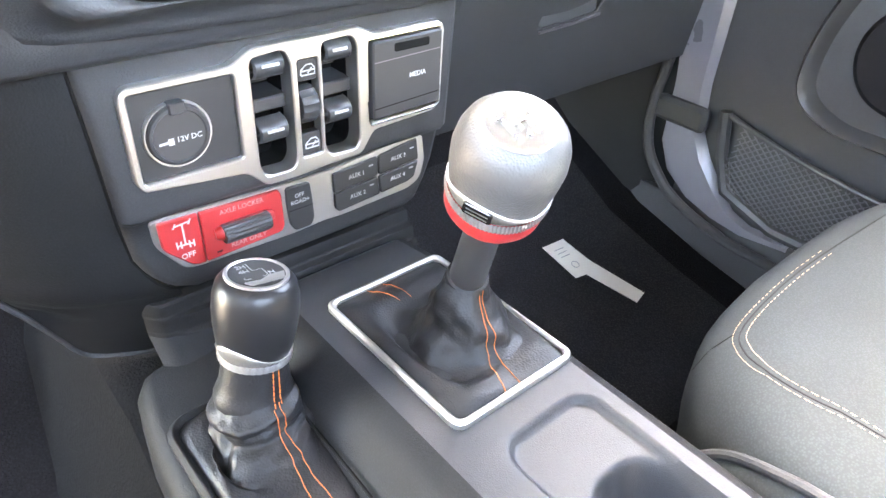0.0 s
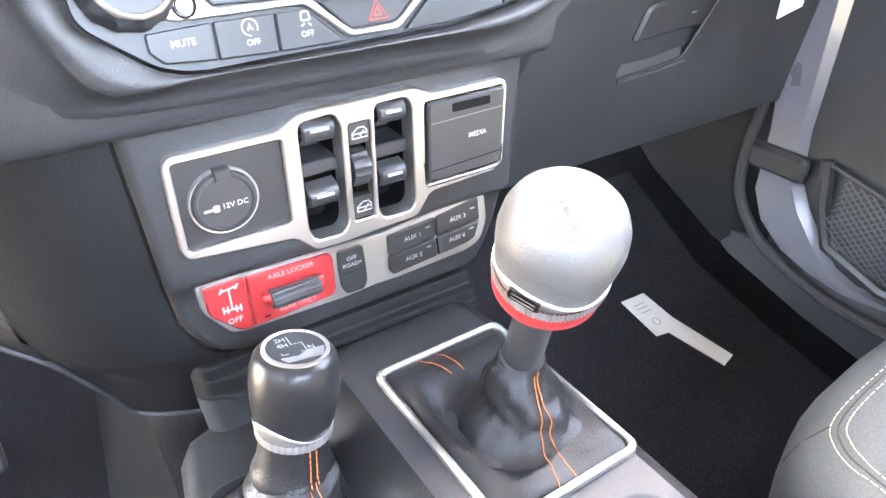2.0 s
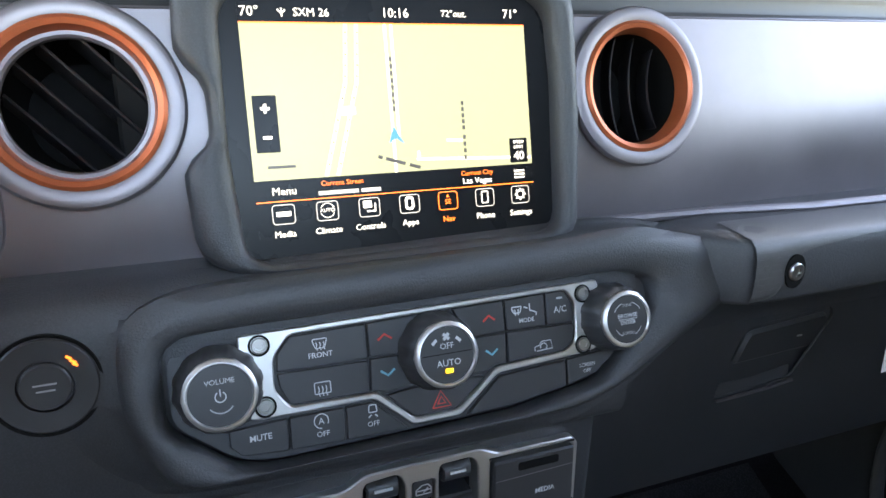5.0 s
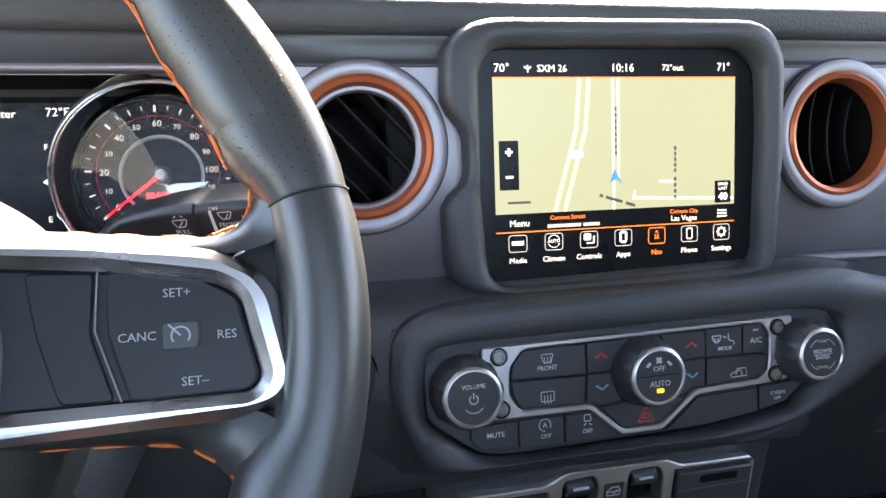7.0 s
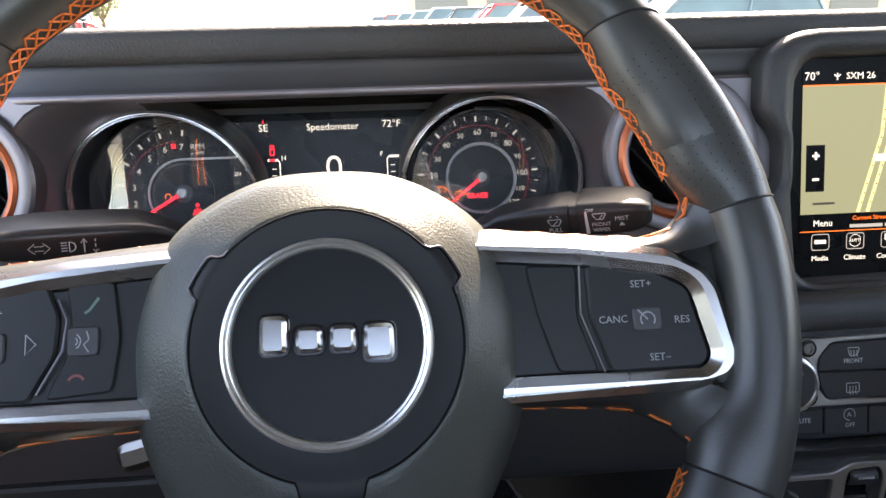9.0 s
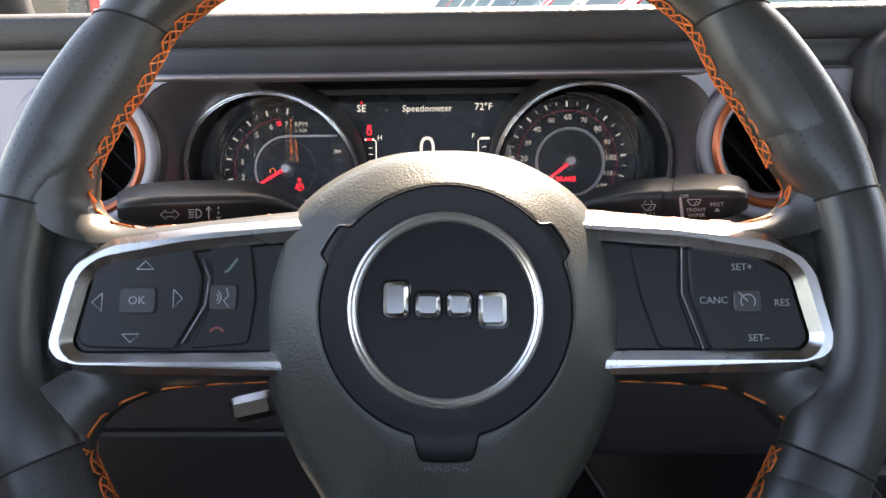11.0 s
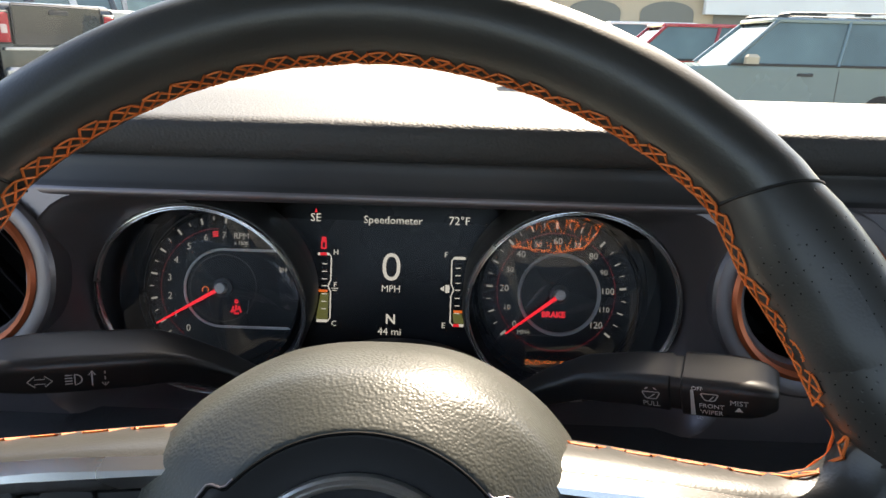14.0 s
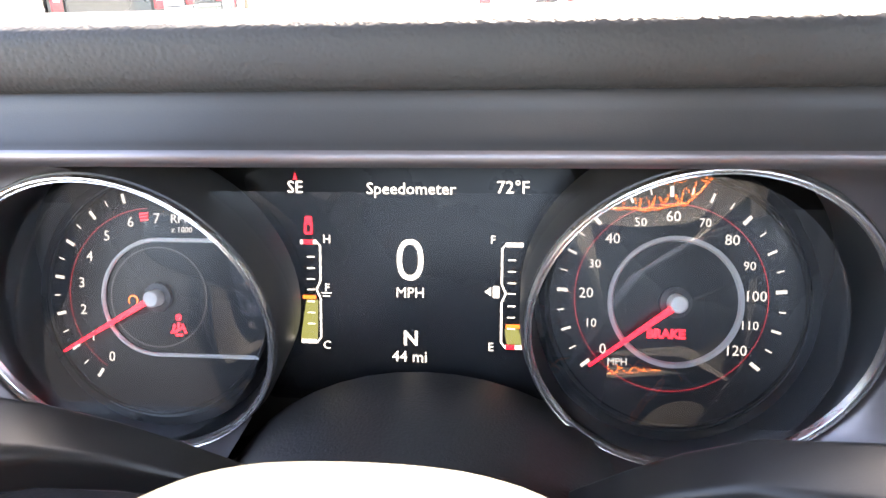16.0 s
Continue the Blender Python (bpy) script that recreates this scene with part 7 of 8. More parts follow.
seam = smooth_line([(0.66, -0.100, 1), (0.507, -0.092, 1), (0.368, -0.084, 1), (0.28, -0.085, 1), (0.232, -0.090, 1), (0.209, -0.104, 1), (0.193, -0.128, 1), (0.187, -0.165, 1), (0.190, -0.21, 1), (0.196, -0.30, 1), (0.196, -0.5, 1)], 22)
for d in (0.0, 0.0085):
    bm = bmesh.new()
    acc, seg = 0.0, []
    for a, b in zip(seam, seam[1:]):
        t = (b - a).normalized()
        off = Vector((t.y, -t.x, 0)) * -d
        acc += (b - a).length
        q = a + off
        down = skin.ray_cast(Vector((q.x, q.y, 1.0)), Vector((0, 0, -1)))[0]
        seg.append(Vector((q.x, q.y, (down.z if down else 0.787) + 0.0006)))
        if acc > 0.0046:
            if len(seg) > 1:
                tube(seg, 0.00034, 5, bm=bm)
            seg, acc = [], -0.0010
    part("stitching", bm, SEATTHREAD, seat, "pale orange thread")
mid = []
for a, b in zip(seam, seam[1:]):
    t = (b - a).normalized()
    q = a - Vector((t.y, -t.x, 0)) * 0.0042
    down = skin.ray_cast(Vector((q.x, q.y, 1.0)), Vector((0, 0, -1)))[0]
    if down:
        mid.append(Vector((q.x, q.y, down.z + 0.0001)))
part("seam_line", tube(mid, 0.0007, 5), DARKTHREAD, seat, "dark sewn seam")
# dark line laid along the crease in place of its shade
crease = [skin.ray_cast(Vector((p.x, p.y, 1.0)), Vector((0, 0, -1)))[0] for p in smooth_line([(0.228, -0.092, 1), (0.215, -0.082, 1), (0.203, -0.072, 1), (0.194, -0.066, 1)], 5)]
part("crease", tube([p + Vector((0, 0, 0.0001)) for p in crease if p], 0.0005, 5), DARKTHREAD, seat, "dark line for the shade in a cloth crease")
part("seat_back", box(0.17, 0.68, 0.75, 1.45, 0.60, 0.72, 0.04), FABRIC, seat, "charcoal cloth backrest", m=Matrix(((1, 0, 0, 0), (0, 0, -1, 0), (0, 1, 0, 0), (0, 0, 0, 1))))
part("seat_base", box(0.22, 0.63, -0.58, -0.10, 0.50, 0.56, 0.01), RUBBER, seat, "black seat base")
piping = smooth_line([(0.120, -0.106, 0.690), (0.126, -0.118, 0.726), (0.139, -0.143, 0.752), (0.1362, -0.180, 0.770), (0.1330, -0.209, 0.778), (0.130, -0.26, 0.784), (0.130, -0.36, 0.786), (0.132, -0.50, 0.784)], 6)
part("side_shield", loft([[p, p + Vector((-0.007, 0.001, -0.003)), p + Vector((-0.012, 0.002, -0.014)), p + Vector((-0.014, 0.003, -0.05)), p + Vector((-0.006, 0.003, -0.11))] for p in piping]), FABRIC, seat, "charcoal cloth side shield", sharp=2)
part("side_piping", tube([p + Vector((-0.003, 0.0, 0.002)) for p in piping], 0.0042, 10), SIDECLOTH, seat, "black piped edge")

# floor mat with its paper tag
single("floor_mat", run([(-0.02, 0.5105), (0.03, 0.5125), (0.14, 0.5345), (0.27, 0.5695), (0.40, 0.645), (0.42, 0.657), (0.42, 0.652)], stations(0.16, 0.60, 6)), CARPET, "black carpeted passenger floor mat", "floor mat")
tag = thing("paper_tag", Matrix(((1, 0, 0, 0), (0, 0.9655, -0.26, 0), (0, 0.26, 0.9655, 0), (0, 0, 0, 1))) @ Matrix.Identity(4), "crumpled white paper tag lying on the floor mat", "paper tag")
tz = 0.4805
part("sheet", plate([(0.437, 0.403), (0.478, 0.401), (0.484, 0.352), (0.512, 0.268), (0.488, 0.262), (0.460, 0.335), (0.440, 0.338)], tz, tz + 0.0012), PAPER, tag)
for k in range(3):
    part("print_bar", plate([(0.448, 0.390 - k * 0.007), (0.466, 0.389 - k * 0.007), (0.466, 0.3876 - k * 0.007), (0.448, 0.3886 - k * 0.007)], tz + 0.0012, tz + 0.0016), GREYPRINT, tag)
part("stamp", lathe([(0.0062, tz + 0.0011), (0.0062, tz + 0.0016), (0.0050, tz + 0.0016), (0.0050, tz + 0.0011)], 24, center=(0.458, 0.356)), GREYPRINT, tag)

# hanging label under the dash ledge
lab = thing("hang_tag", plane((0.395, 0.115, 1.035), (0, 0.05, 1)), "white warning tag with yellow heading hung under the dash", "tag")
part("strap", plate(mmr([(-4, 5), (4, 5), (6, 34), (-2, 34)]), 0, 0.0008), PAPER, lab)
part("card", plate(mmr([(-16, -54), (17, -48), (22, 6), (-10, 4)]), 0, 0.001), PAPER, lab)
part("heading", plate(mmr([(-11.5, -14), (20, -10), (22, 6), (-10, 4)]), 0.001, 0.0014), YELLOW, lab, "yellow heading field")
for k in range(6):
    part("print_bar", strokes([[(-11 - k * 0.6, -19 - k * 5), (17 - k * 0.4, -15 - k * 5)]], 1.2, 0.001), GREYPRINT, lab)
for y in (-0.5, -5):
    part("print_bar", strokes([[(-8, y), (18, y + 2.6)]], 1.5, 0.0014), VOID, lab)

# passenger door, sill and pillar
M_SIDE = Matrix(((0, 0, -1, 0.690), (1, 0, 0, 0), (0, 1, 0, 0), (0, 0, 0, 1)))
dr = thing("door_1", M_SIDE, "open black passenger door panel with a net pocket", "door", kind="structure")
part("door_panel", plate(mmr([(-1050, 540), (290, 540), (300, 1230), (-1050, 1230)], 20), -0.03, 0.0, 0.008), PLASTIC, dr, "grained black door panel")
rows = []
for n, k in ((0.0, 1.0), (0.016, 0.985), (0.022, 0.95), (0.018, 0.9), (0.004, 0.86), (0.0, 0.84)):
    rows.append([(x, y, n) for x, y in polar([( -0.02 + (px + 20) * k * MM, 0.86 + (py - 860) * k * MM) for px, py in rnd([(-180, 770), (40, 770), (98, 800), (96, 880), (60, 990), (-200, 990)], 40)], -0.02, 0.86, 64)])
part("speaker_surround", loft(rows, closed=True), PLASTIC_SMOOTH, dr, "rounded black speaker surround", sharp=1.2)
part("speaker_grille", lathe([(0.066, 0.002), (0.06, 0.007), (0.0, 0.009)], 40, center=(-0.02, 0.875)), CARBON, dr, "dark speaker grille")
part("pocket_rim", tube([(x * MM, y * MM, 0.012) for x, y in ((172, 752), (160, 690), (140, 640), (60, 612), (-300, 606))], 0.009, 8), PLASTIC_SMOOTH, dr)
part("pocket_top", tube(smooth_line([(0.165, 0.748, 0.012), (0.05, 0.726, 0.020), (-0.10, 0.712, 0.022), (-0.30, 0.706, 0.020)], 6), 0.004, 8), PLASTIC_SMOOTH, dr, "elastic net edge")
net = bmesh.new()
for fam in (1, -1):
    for k in range(-14, 44):
        p0x = 0.16 - k * 0.0115
        pts = []
        for j in range(15):
            y = 0.612 + j * 0.0098
            x = p0x + fam * (y - 0.68) * 1.25
            topy = 0.706 + 0.042 * max(0, (x + 0.1) / 0.265) ** 1.3
            if -0.30 < x < 0.150 and y < topy and y > 0.612 + max(0, x - 0.06) * 0.35:
                pts.append((x, y, 0.010 + 0.006 * math.sin((y - 0.61) * 22) + fam * 0.0006))
            elif len(pts) > 1:
                tube(pts, 0.0011, 4, bm=net, caps=False)
                pts = []
            else:
                pts = []
        if len(pts) > 1:
            tube(pts, 0.0011, 4, bm=net, caps=False)
tagged(part("pocket_net", net, MESHCLOTH, dr, "black diamond net"), kind="stuff")
pil = thing("door_frame", M_SIDE, "grey painted door frame with black rubber seal", "door frame", kind="structure")
rows = [[(0.03, 0.588, 0.004), (0.03, 0.592, 0.012), (0.03, 0.597, 0.012), (0.03, 0.604, 0.004)]]
for (xa, za), (xb, zb) in (((0.10, 0.583), (0.090, 0.601)), ((0.150, 0.588), (0.122, 0.612)), ((0.200, 0.601), (0.150, 0.640)), ((0.242, 0.630), (0.178, 0.674)), ((0.262, 0.672), (0.200, 0.712)), ((0.263, 0.765), (0.207, 0.778)), ((0.277, 0.885), (0.206, 0.896)), ((0.290, 1.05), (0.205, 1.06)), ((0.30, 1.26), (0.205, 1.26))):
    rows.append([(xa, za, 0.004), (xa * 0.9 + xb * 0.1, za * 0.9 + zb * 0.1, 0.014), (xa * 0.15 + xb * 0.85, za * 0.15 + zb * 0.85, 0.016), (xb, zb, 0.004)])
part("post", loft(rows), BODYPAINT, pil, "grey painted post")
part("sill", loft([[(x, 0.604, -0.01), (x, 0.597, 0.012), (x, 0.588, 0.012), (x, 0.575, 0.016), (x, 0.48, 0.02)] for x in stations(-1.0, 0.35, 8)]), PLASTIC, pil, "black lower sill")
part("rubber_seal", tube(smooth_line([(0.285, 1.2, 0.022), (0.268, 0.85, 0.026), (0.276, 0.74, 0.028), (0.270, 0.67, 0.028), (0.235, 0.622, 0.028), (0.195, 0.597, 0.028), (0.131, 0.579, 0.028), (0.05, 0.571, 0.028), (-0.4, 0.565, 0.026)], 6), 0.008, 10), RUBBER, pil, "black rubber seal")
part("check_strap", box(0.19, 0.275, 0.712, 0.748, 0.016, 0.03, 0.006), RUBBER, pil, "black door check strap")
single("kick_panel", loft([[(0.690, 0.225, z), (0.684, 0.262, z), (0.668, 0.30, z), (0.655, 0.42, z), (0.62, 0.56, z), (0.60, 0.70, z)] for z in stations(0.48, 1.12, 6)]), CONSOLE, "dark plastic footwell side panel", "wall panel", kind="structure")
# unseen door side, added to keep side light out of the footwell
dl = thing("door_2", Matrix(((0, 0, 1, -0.740), (1, 0, 0, 0), (0, 1, 0, 0), (0, 0, 0, 1))), "unseen black lower door, blocks side light", "door", kind="structure")
part("door_panel", plate(mmr([(-1050, 480), (300, 480), (300, 1200), (-1050, 1200)], 20), -0.03, 0.0, 0.008), PLASTIC, dl)
# driver footwell: knee plate, pedal
kp = thing("knee_plate", plane((-0.56, 0.128, 0.985), (0, -0.35, 0.93)), "textured dark knee plate under the wheel", "panel")
part("plate", plate(mmr([(-200, -90), (85, -90), (85, 42), (-200, 42)], 5), 0.0, 0.008, 0.002), CARBONGREY, kp)
part("upper_strip", plate(mmr([(-200, 45), (88, 45), (94, 105), (-200, 105)], 8), -0.004, 0.006, 0.002), PANEL, kp, "brown-grey upper strip")
ped = thing("clutch_pedal", plane((-0.30, 0.36, 0.66), (0, 0.5, 0.85)), "black rubber clutch pedal with ribs", "pedal")
part("pad", plate(mmr(rect(-32, 32, -38, 38), 8), -0.006, 0.006, 0.003), RUBBER, ped)
for k in range(5):
    part("rib", box(-0.026, 0.026, -0.030 + k * 0.014, -0.025 + k * 0.014, 0.006, 0.0085, 0.001), RUBBER, ped)
part("arm", tube([(0, 0.0, -0.008), (0.0, 0.06, -0.03), (0.0, 0.22, 0.0)], 0.008, 8), PLASTIC_SMOOTH, ped)

# ---- outside ----
GROUND = material("pale_concrete", (0.19, 0.18, 0.16), 0.85, vary=0.16, scale=0.35)
single("ground", plate(circle(900, 48), -0.2, 0.0), GROUND, "pale sunlit concrete car lot", "ground", kind="structure")
TYRE = material("tyre_rubber", (0.02, 0.02, 0.02), 0.8, grain=0.01, bump=0.3)
ALLOY = material("alloy_rim", (0.5, 0.5, 0.5), 0.35, 0.9)
CARGLASS = material("car_window_glass", (0.10, 0.155, 0.155), 0.10, coat=0.6, scale=0.7, vary=0.3)
BLACKTRIM = material("black_window_trim", (0.02, 0.02, 0.022), 0.45, scale=2.0)
LAMPWHITE = material("clear_lamp_lens", (0.55, 0.42, 0.40), 0.2, scale=2.0)
MIRRORTAN = material("tan_mirror_cap", (0.45, 0.38, 0.28), 0.35, scale=2.0)
LAMP = material("red_tail_lamp", (0.34, 0.02, 0.03), 0.25, scale=2.0)
PLATEY = material("yellow_dealer_plate", (0.8, 0.5, 0.03), 0.5)


def paint(name, c):
    return material(name, c, 0.26, 0.15, coat=0.8, vary=0.04, scale=0.8)


def car(m, paint_mat, label, length=4.7, height=1.7, hood=0.30, pickup=False, spare=False, rails=False, waist=0.60):
    """A parked car along its own x axis, nose to +x: body, cabin, windows, wheels, lamps."""
    c = thing("parked_car", m, label, "car", "parked cars")
    L, w = length / 2, 0.93
    belt, sill = height * waist, 0.32
    side = [(-L, sill + 0.16), (-L + 0.05, belt - 0.05), (-L + 0.2, belt), (L - length * hood, belt), (L - 0.35, belt - 0.08), (L - 0.06, belt - 0.26), (L, sill + 0.2), (L - 0.12, sill - 0.04), (-L + 0.12, sill - 0.04)]
    body = rnd(side, 0.09, 4)
    bm = bmesh.new()
    ring = [[bm.verts.new((x, yy, z)) for x, z in (body if abs(yy) < w else offs(body[::-1] if area(body) < 0 else body, 0.05))] for yy in (-w, -w + 0.07, w - 0.07, w)]
    for r0, r1 in zip(ring, ring[1:]):
        for i in range(len(r0)):
            bm.faces.new((r0[i - 1], r0[i], r1[i], r1[i - 1]))
    bm.faces.new(ring[0])
    bm.faces.new(ring[-1])
    part("body", bm, paint_mat, c, sharp=0.8)
    x0, x1 = (-L * 0.15 if pickup else -L + 0.12), L - length * hood
    roof_x0, roof_x1 = x0 + (0.12 if pickup else 0.35), x1 - 0.75
    rows = [[(x0, -w + 0.06, belt), (x1, -w + 0.06, belt), (x1, w - 0.06, belt), (x0, w - 0.06, belt)], [(roof_x0, -w + 0.2, height - 0.06), (roof_x1, -w + 0.2, height - 0.06), (roof_x1, w - 0.2, height - 0.06), (roof_x0, w - 0.2, height - 0.06)]]
    part("cabin_glass", loft(rows, closed=True), CARGLASS, c, "dark window glass")
    part("roof", plate(rnd(rect(roof_x0 - 0.06, roof_x1 + 0.08, -w + 0.17, w - 0.17), 0.1), height - 0.07, height, 0.03), paint_mat, c)
    for sy in (-1, 1):
        for xa, xb in ((x1, roof_x1), ((x0 + x1) / 2 - 0.1, (roof_x0 + roof_x1) / 2 - 0.05), (x0, roof_x0)):
            part("window_post", tube([(xa, sy * (w - 0.055), belt), (xb, sy * (w - 0.195), height - 0.05)], 0.035, 6), paint_mat, c)
        part("wing_mirror", box(x1 - 0.42, x1 - 0.20, sy * (w + 0.09) - 0.07, sy * (w + 0.09) + 0.07, belt + 0.02, belt + 0.17, 0.045), MIRRORTAN if rails else paint_mat, c)
        part("belt_trim", box(x0 + 0.05, x1 - 0.02, sy * (w - 0.05) - 0.016, sy * (w - 0.05) + 0.016, belt - 0.012, belt + 0.03, 0.008), BLACKTRIM, c, "black window trim")
        part("door_gap", box((x0 + x1) / 2 - 0.106, (x0 + x1) / 2 - 0.094, sy * w - 0.003, sy * w + 0.003, sill + 0.12, belt - 0.06, 0.001), BLACKTRIM, c, "dark door gap")
        part("door_handle", box(x1 - 1.35, x1 - 1.1, sy * w - 0.02, sy * w + 0.02, belt - 0.16, belt - 0.11, 0.015), BLACKTRIM if rails else paint_mat, c)
        z0, z1, yc = belt - (0.56 if pickup else 0.36), belt - (0.15 if pickup else 0.06), sy * (w - 0.14)
        lamp = part("tail_lamp", box(-L - 0.02, -L + 0.06, yc - 0.085, yc + 0.085, z0, z1, 0.025), LAMP, c, "red tail lamp")
        part("lamp_surround", box(-L - 0.006, -L + 0.06, yc - 0.105, yc + 0.105, z0 - 0.02, z1 + 0.02, 0.02), BLACKTRIM, lamp, "black lamp surround")
        part("lamp_lens", box(-L - 0.03, -L + 0.03, yc - 0.045, yc + 0.045, z0 + (z1 - z0) * 0.30, z0 + (z1 - z0) * 0.60, 0.012), LAMPWHITE, lamp, "clear reversing lens")
        for wx in (-L + 0.9, L - 0.85):
            wm = Matrix.Translation((wx, sy * (w - 0.10), 0.35)) @ Matrix.Rotation(radians(90), 4, "X")
            wh = part("wheel", lathe([(0.22, -0.11), (0.33, -0.11), (0.35, -0.07), (0.35, 0.07), (0.33, 0.11), (0.22, 0.11)], 28), TYRE, c, "black tyre", m=wm)
            part("rim", lathe([(0.22, -0.10 * -sy), (0.20, -0.105 * -sy), (0.16, -0.06 * -sy), (0.0, -0.075 * -sy)], 28, wave=lambda a, i: 1 - (0.12 * (math.sin(a * 5) > 0.2) if i == 2 else 0)), ALLOY, wh, "alloy rim")
    part("bumper", box(-L - 0.09, -L + 0.05, -w + 0.1, w - 0.1, belt * 0.42, belt * 0.42 + (0.12 if pickup else 0.2), 0.04), ALLOY if pickup else paint_mat, c)
    part("rear_plate", plate(mmr(rect(-160, 160, -80, 80), 10), 0, 0.01), PLATEY, c, "plain yellow plate", m=Matrix(((0, 0, -1, -L - (0.10 if pickup else 0.012)), (-1, 0, 0, 0.0), (0, 1, 0, belt - (0.84 if pickup else 0.42)), (0, 0, 0, 1))))
    if pickup:
        part("tailgate_panel", box(-L - 0.012, -L + 0.03, -w + 0.28, w - 0.28, belt - 0.58, belt - 0.05, 0.015), paint_mat, c)
        part("tailgate_handle", box(-L - 0.03, -L, -0.14, 0.14, belt - 0.17, belt - 0.10, 0.015), PLASTIC_SMOOTH, c, "black handle")
        part("lower_trim", box(-L - 0.03, -L + 0.02, -w + 0.12, w - 0.12, belt - 0.67, belt - 0.63, 0.012), ALLOY, c, "pale trim strip")
    # rear window set in a body-coloured frame
    up = Vector((roof_x0 - x0, 0, height - 0.06 - belt))
    tall, out_n = up.length, Vector((0, -1, 0)).cross(up.normalized())
    half = lambda y: (w - 0.06) - 0.14 * y / tall
    outer = [(-half(0.0), 0.0), (half(0.0), 0.0), (half(tall), tall), (-half(tall), tall)]
    lo, hi = tall * (0.10 if pickup else 0.14), tall * 0.88
    inner = [(-half(lo) + 0.13, lo), (half(lo) - 0.13, lo), (half(hi) - 0.13, hi), (-half(hi) + 0.13, hi)]
    u = up.normalized()
    fm = Matrix(((0, u.x, out_n.x, x0), (-1, u.y, out_n.y, 0), (0, u.z, out_n.z, belt), (0, 0, 0, 1)))
    part("rear_window_frame", plate(outer, -0.02, 0.025, 0.01, holes=(rnd(inner, 0.07, 3)[::-1],)), paint_mat, c, m=fm)
    if pickup:
        gate = [(-L - 0.004, y, z) for y, z in rnd([(-w + 0.27, belt - 0.60), (w - 0.27, belt - 0.60), (w - 0.27, belt - 0.03), (-w + 0.27, belt - 0.03)], 0.03, 2)]
        part("tailgate_gap", tube(gate, 0.009, 5, closed=True), BLACKTRIM, c, "dark tailgate gap")
        part("step_pad", box(-L - 0.085, -L + 0.04, -w + 0.35, w - 0.35, belt * 0.42 + 0.115, belt * 0.42 + 0.13, 0.004), BLACKTRIM, c, "black step pad")
    if spare:
        sm = Matrix.Translation((-L - 0.12, 0, belt - 0.25)) @ Matrix.Rotation(radians(90), 4, "Y")
        wh = part("spare_wheel", lathe([(0.22, -0.11), (0.36, -0.11), (0.39, -0.07), (0.39, 0.07), (0.36, 0.11), (0.22, 0.11)], 28), TYRE, c, "black spare tyre", m=sm)
        part("rim", lathe([(0.22, -0.10), (0.20, -0.105), (0.16, -0.06), (0.0, -0.075)], 28), ALLOY, wh, "alloy rim")
    if rails:
        for sy in (-1, 1):
            part("roof_rail", tube(smooth_line([(roof_x0 + 0.1, sy * (w - 0.24), height - 0.01), (roof_x0 + 0.3, sy * (w - 0.24), height + 0.06), (roof_x1 - 0.25, sy * (w - 0.24), height + 0.06), (roof_x1 - 0.02, sy * (w - 0.24), height - 0.01)], 5), 0.030, 6), BLACKTRIM, c, "black roof rail")
            for xa, xb in ((0.40, 0.75), (1.0, 1.45)):
                part("rail_cap", box(roof_x0 + xa, roof_x0 + xb, sy * (w - 0.24) - 0.034, sy * (w - 0.24) + 0.034, height + 0.035, height + 0.075, 0.012), WHITEP, c, "pale rail cover")
    return c


def parked(x, y, deg):
    return Matrix.Translation((x, y, 0)) @ Matrix.Rotation(radians(deg), 4, "Z")


BLACKP, GREYP, REDP, WHITEP, BLUEP = paint("black_car_paint", (0.02, 0.024, 0.03)), paint("grey_car_paint", (0.16, 0.17, 0.18)), paint("red_car_paint", (0.4, 0.02, 0.03)), paint("white_car_paint", (0.75, 0.75, 0.74)), paint("slate_blue_car_paint", (0.13, 0.19, 0.20))
car(parked(4.85, 12.3, 180), BLUEP, "slate blue parked sport utility with roof rails", 4.9, 1.86, rails=True)
car(parked(4.05, 15.9, 180), REDP, "red parked sport utility vehicle", 4.8, 1.86)
car(parked(3.6, 19.4, 180), WHITEP, "white parked sport utility vehicle", 4.8, 2.0)
car(parked(3.1, 22.9, 180), REDP, "red parked sport utility vehicle", 4.5, 2.05)
car(parked(3.3, 26.4, 180), GREYP, "grey parked sport utility vehicle", 4.7, 2.1)
car(parked(2.6, 30.0, 180), BLACKP, "black parked sport utility vehicle", 4.7, 2.15)
SILVERP = paint("silver_car_paint", (0.42, 0.43, 0.44))


def row_car(x, y, paint_mat, label, length=5.6, height=2.6, **more):
    """A vehicle backed obliquely to the lot: (x, y) is its right tail lamp."""
    h, r = Vector((math.cos(radians(148)), math.sin(radians(148)))), Vector((math.sin(radians(148)), -math.cos(radians(148))))
    c = Vector((x, y)) + h * length / 2 - r * 0.77
    return car(parked(c.x, c.y, 148), paint_mat, label, length, height, **more)


row_car(-6.06, 10.99, BLACKP, "tall black parked pickup truck with yellow plate", pickup=True, waist=0.68)
row_car(-7.0, 14.1, SILVERP, "silver parked pickup truck", pickup=True, waist=0.70)
row_car(-7.95, 17.8, BLACKP, "black parked pickup truck", pickup=True, waist=0.72)
row_car(-9.1, 21.2, GREYP, "grey parked off-road vehicle with spare wheel", 4.3, 2.7, spare=True, waist=0.68)
row_car(-10.4, 24.7, BLUEP, "dark blue parked off-road vehicle with spare wheel", 4.3, 2.75, spare=True, waist=0.68)
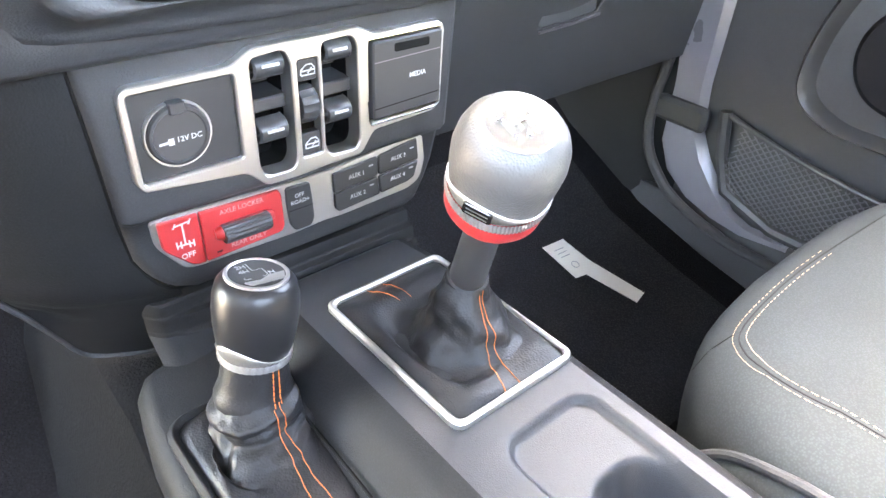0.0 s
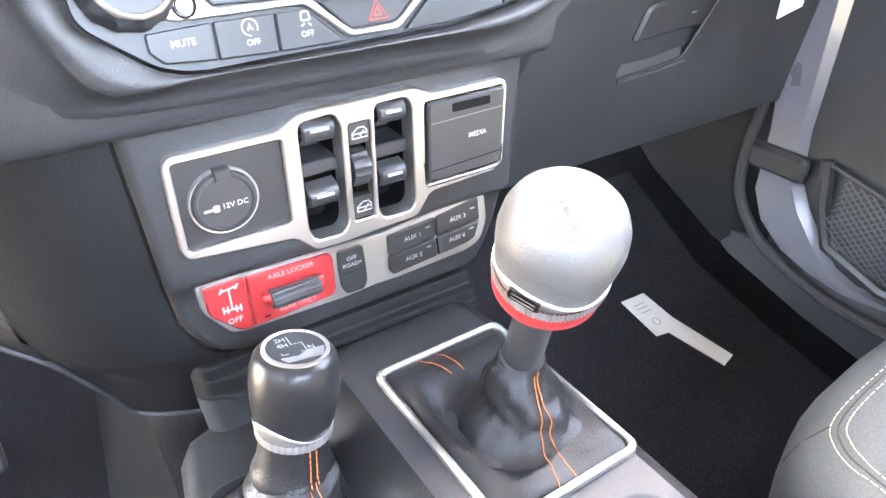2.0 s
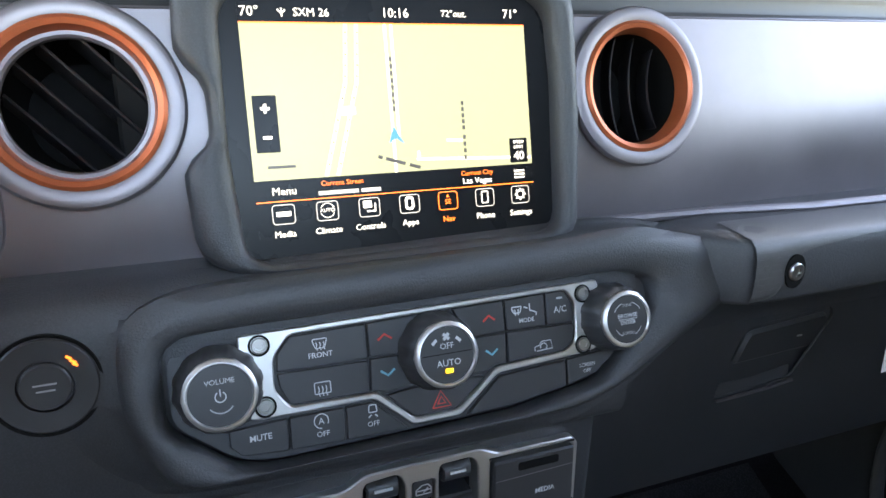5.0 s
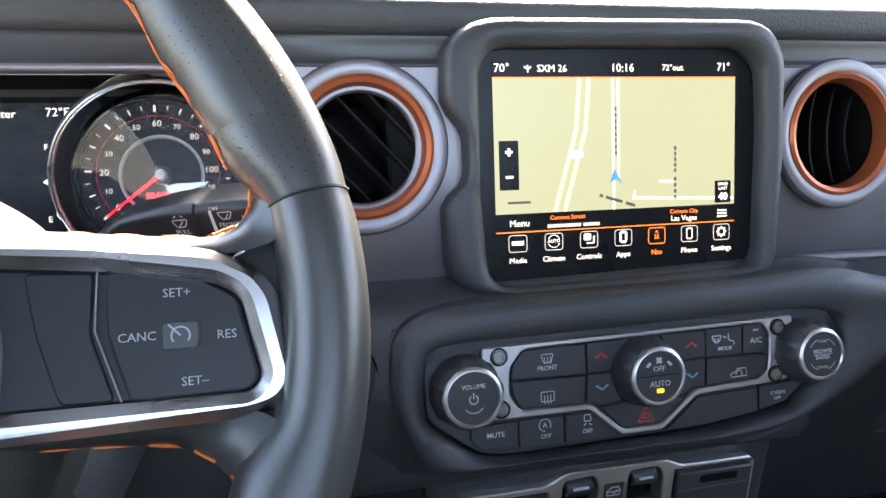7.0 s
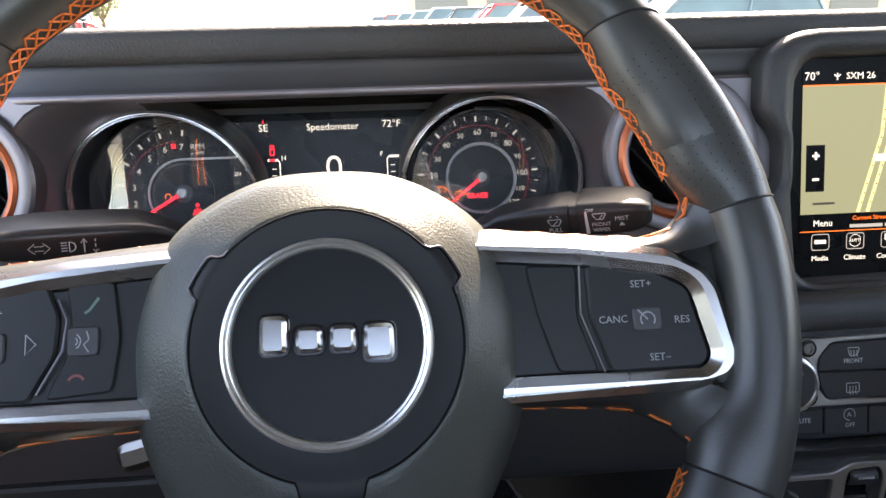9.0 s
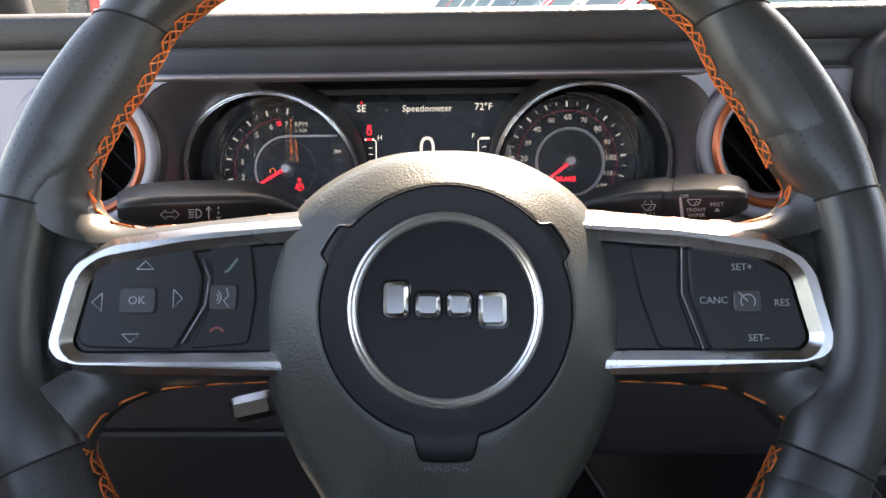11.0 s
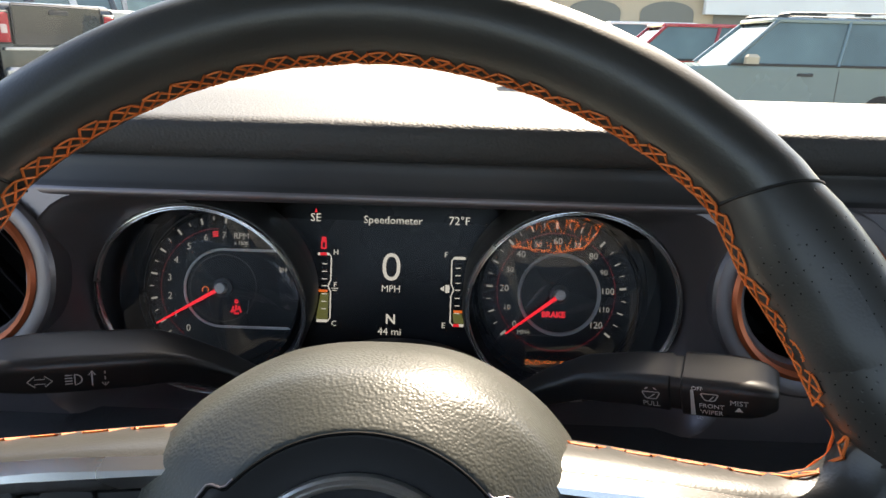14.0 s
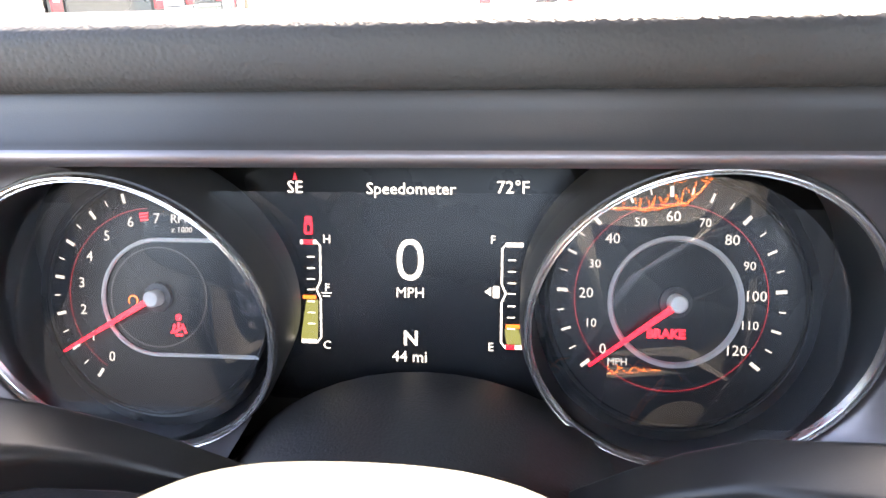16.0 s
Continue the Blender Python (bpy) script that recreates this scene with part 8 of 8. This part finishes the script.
row_car(-11.8, 28.3, REDP, "red parked off-road vehicle with spare wheel", 4.3, 2.8, spare=True, waist=0.68)
row_car(-13.2, 32.0, BLACKP, "black parked off-road vehicle with spare wheel", 4.3, 2.85, spare=True, waist=0.68)
row_car(-14.6, 35.8, SILVERP, "silver parked off-road vehicle with spare wheel", 4.3, 2.9, spare=True, waist=0.68)
for x, y, pm, label in ((1.9, 33.6, WHITEP, "white parked sport utility vehicle"), (1.2, 37.2, SILVERP, "silver parked sport utility vehicle"), (0.5, 40.8, WHITEP, "white parked sport utility vehicle"), (-0.3, 44.4, REDP, "red parked hatchback car"), (-1.2, 48.0, WHITEP, "white parked sport utility vehicle")):
    car(parked(x, y, 180), pm, label, 4.8, 2.3)
STUCCO = material("tan_stucco", (0.55, 0.45, 0.33), 0.9, grain=0.02, bump=0.3)
DARKARCH = material("shaded_arch_glass", (0.17, 0.17, 0.15), 0.35)
WHITEWALL = material("white_stucco", (0.78, 0.78, 0.76), 0.8, vary=0.05, scale=0.6)
bld = thing("showroom_building", parked(14, 52, 0), "tan stucco showroom building with arches", "building")
part("wall", box(-13, 24, 0, 10, 0, 5.2, 0.1), STUCCO, bld)
part("parapet", box(-13.3, 24.3, -0.3, 10.3, 5.0, 5.8, 0.1), STUCCO, bld)
for k in range(2, 9):
    arch = [(-1.9, 0), (1.9, 0)] + [(1.9 * math.cos(radians(a)), 2.2 + 0.8 * math.sin(radians(a))) for a in range(0, 181, 20)]
    part("arch_window", plate(arch, 0, 0.06), DARKARCH, bld, m=Matrix(((1, 0, 0, -21 + k * 5.2), (0, 0, -1, -0.02), (0, 1, 0, 1.6), (0, 0, 0, 1))))
part("white_fascia", box(2.2, 24.2, -0.9, -0.32, 3.75, 6.8, 0.05), WHITEWALL, bld, "plain white sign fascia")
for k, wd in enumerate((0.25, 0.6, 0.5)):
    part("sign_bar", box(6.4 + k * 0.9, 6.4 + k * 0.9 + wd, -0.94, -0.88, 5.2, 6.2, 0.02), DARKARCH, bld, "dark unreadable sign lettering")
LEAF = material("dusty_tree_leaves", (0.15, 0.17, 0.06), 0.6, vary=0.35, scale=1.5)
BARK = material("pale_tree_bark", (0.16, 0.12, 0.085), 0.9, grain=0.03, bump=0.6)


def tree(x, y, height, spread, seed):
    """A street tree: tapered trunk, forking limbs and a loose crown of single leaf sprays."""
    rng = random.Random(seed)
    t = thing("tree", Matrix.Translation((x, y, 0)), "dusty green street tree behind the parked cars", "tree", "trees behind the lot")
    trunk = tube(smooth_line([(0, 0, 0), (0.08, 0.05, height * 0.2), (-0.05, 0.1, height * 0.42)], 5), [0.20 - 0.008 * k for k in range(11)], 9)
    tips = []
    for k in range(7):
        a = k * 0.9 + rng.uniform(-0.3, 0.3)
        r, h = spread * rng.uniform(0.35, 0.8), height * rng.uniform(0.62, 0.95)
        tip = Vector((r * math.cos(a), r * math.sin(a), h))
        tube(smooth_line([(-0.05, 0.1, height * 0.40), tuple(tip * 0.5 + Vector((0, 0, height * 0.16))), tuple(tip)], 4), [0.10 - 0.009 * i for i in range(9)], 6, bm=trunk)
        tips.append(tip)
    part("trunk", trunk, BARK, t, "pale trunk and limbs")
    crown = bmesh.new()
    for k in range(5200):
        c = rng.choice(tips) * rng.uniform(0.72, 1.06)
        p = c + Vector((rng.gauss(0, spread * 0.24), rng.gauss(0, spread * 0.24), rng.gauss(0, height * 0.085)))
        u = Vector((rng.gauss(0, 1), rng.gauss(0, 1), rng.gauss(0, 0.6))).normalized()
        w = u.orthogonal().normalized()
        d = rng.uniform(0.045, 0.115)
        crown.faces.new([crown.verts.new(q) for q in (p - u * d, p + w * d * 0.5, p + u * d, p - w * d * 0.5)])
    part("crown", crown, LEAF, t, "loose dusty leaves")


for k, (x, y) in enumerate(((-27.0, 47.0), (-23.0, 54.0), (-20.5, 52.0), (-25.5, 60.0))):
    tree(x, y, 5.4 + 0.5 * (k % 3), 2.5 + 0.3 * (k % 2), 11 + k)
# cowl and wiper at the foot of the windshield
cw = thing("windshield_cowl", Matrix.Identity(4), "black cowl strip with a wiper arm at the windshield foot", "cowl")
part("cowl_strip", box(-0.72, 0.72, 0.56, 0.74, 1.14, 1.235, 0.01), PLASTIC, cw)
part("wiper_arm", tube(smooth_line([(0.05, 0.66, 1.235), (0.10, 0.62, 1.262), (0.20, 0.60, 1.272), (0.45, 0.57, 1.276)], 5), 0.009, 8), PLASTIC_SMOOTH, cw, "black wiper arm")
# printed black dots along the foot of the glass
frit = bmesh.new()
for x0, x1 in ((-0.80, -0.66), (-0.50, -0.30)):
    for j in range(2):
        for k in range(int((x1 - x0) / 0.006)):
            x, h = x0 + (k + 0.5 * j) * 0.006, 0.010 + j * 0.006
            c = Vector((x, 0.525 - 0.447 * h - 0.0012, 1.262 + h))
            frit.faces.new([frit.verts.new(c + Vector((0.0019 * math.cos(a), -0.0008 * math.sin(a), 0.0018 * math.sin(a)))) for a in [i * math.pi / 3 for i in range(6)]])
tagged(part("frit_dots", frit, VOID, wind, "rows of printed black dots"), kind="stuff")
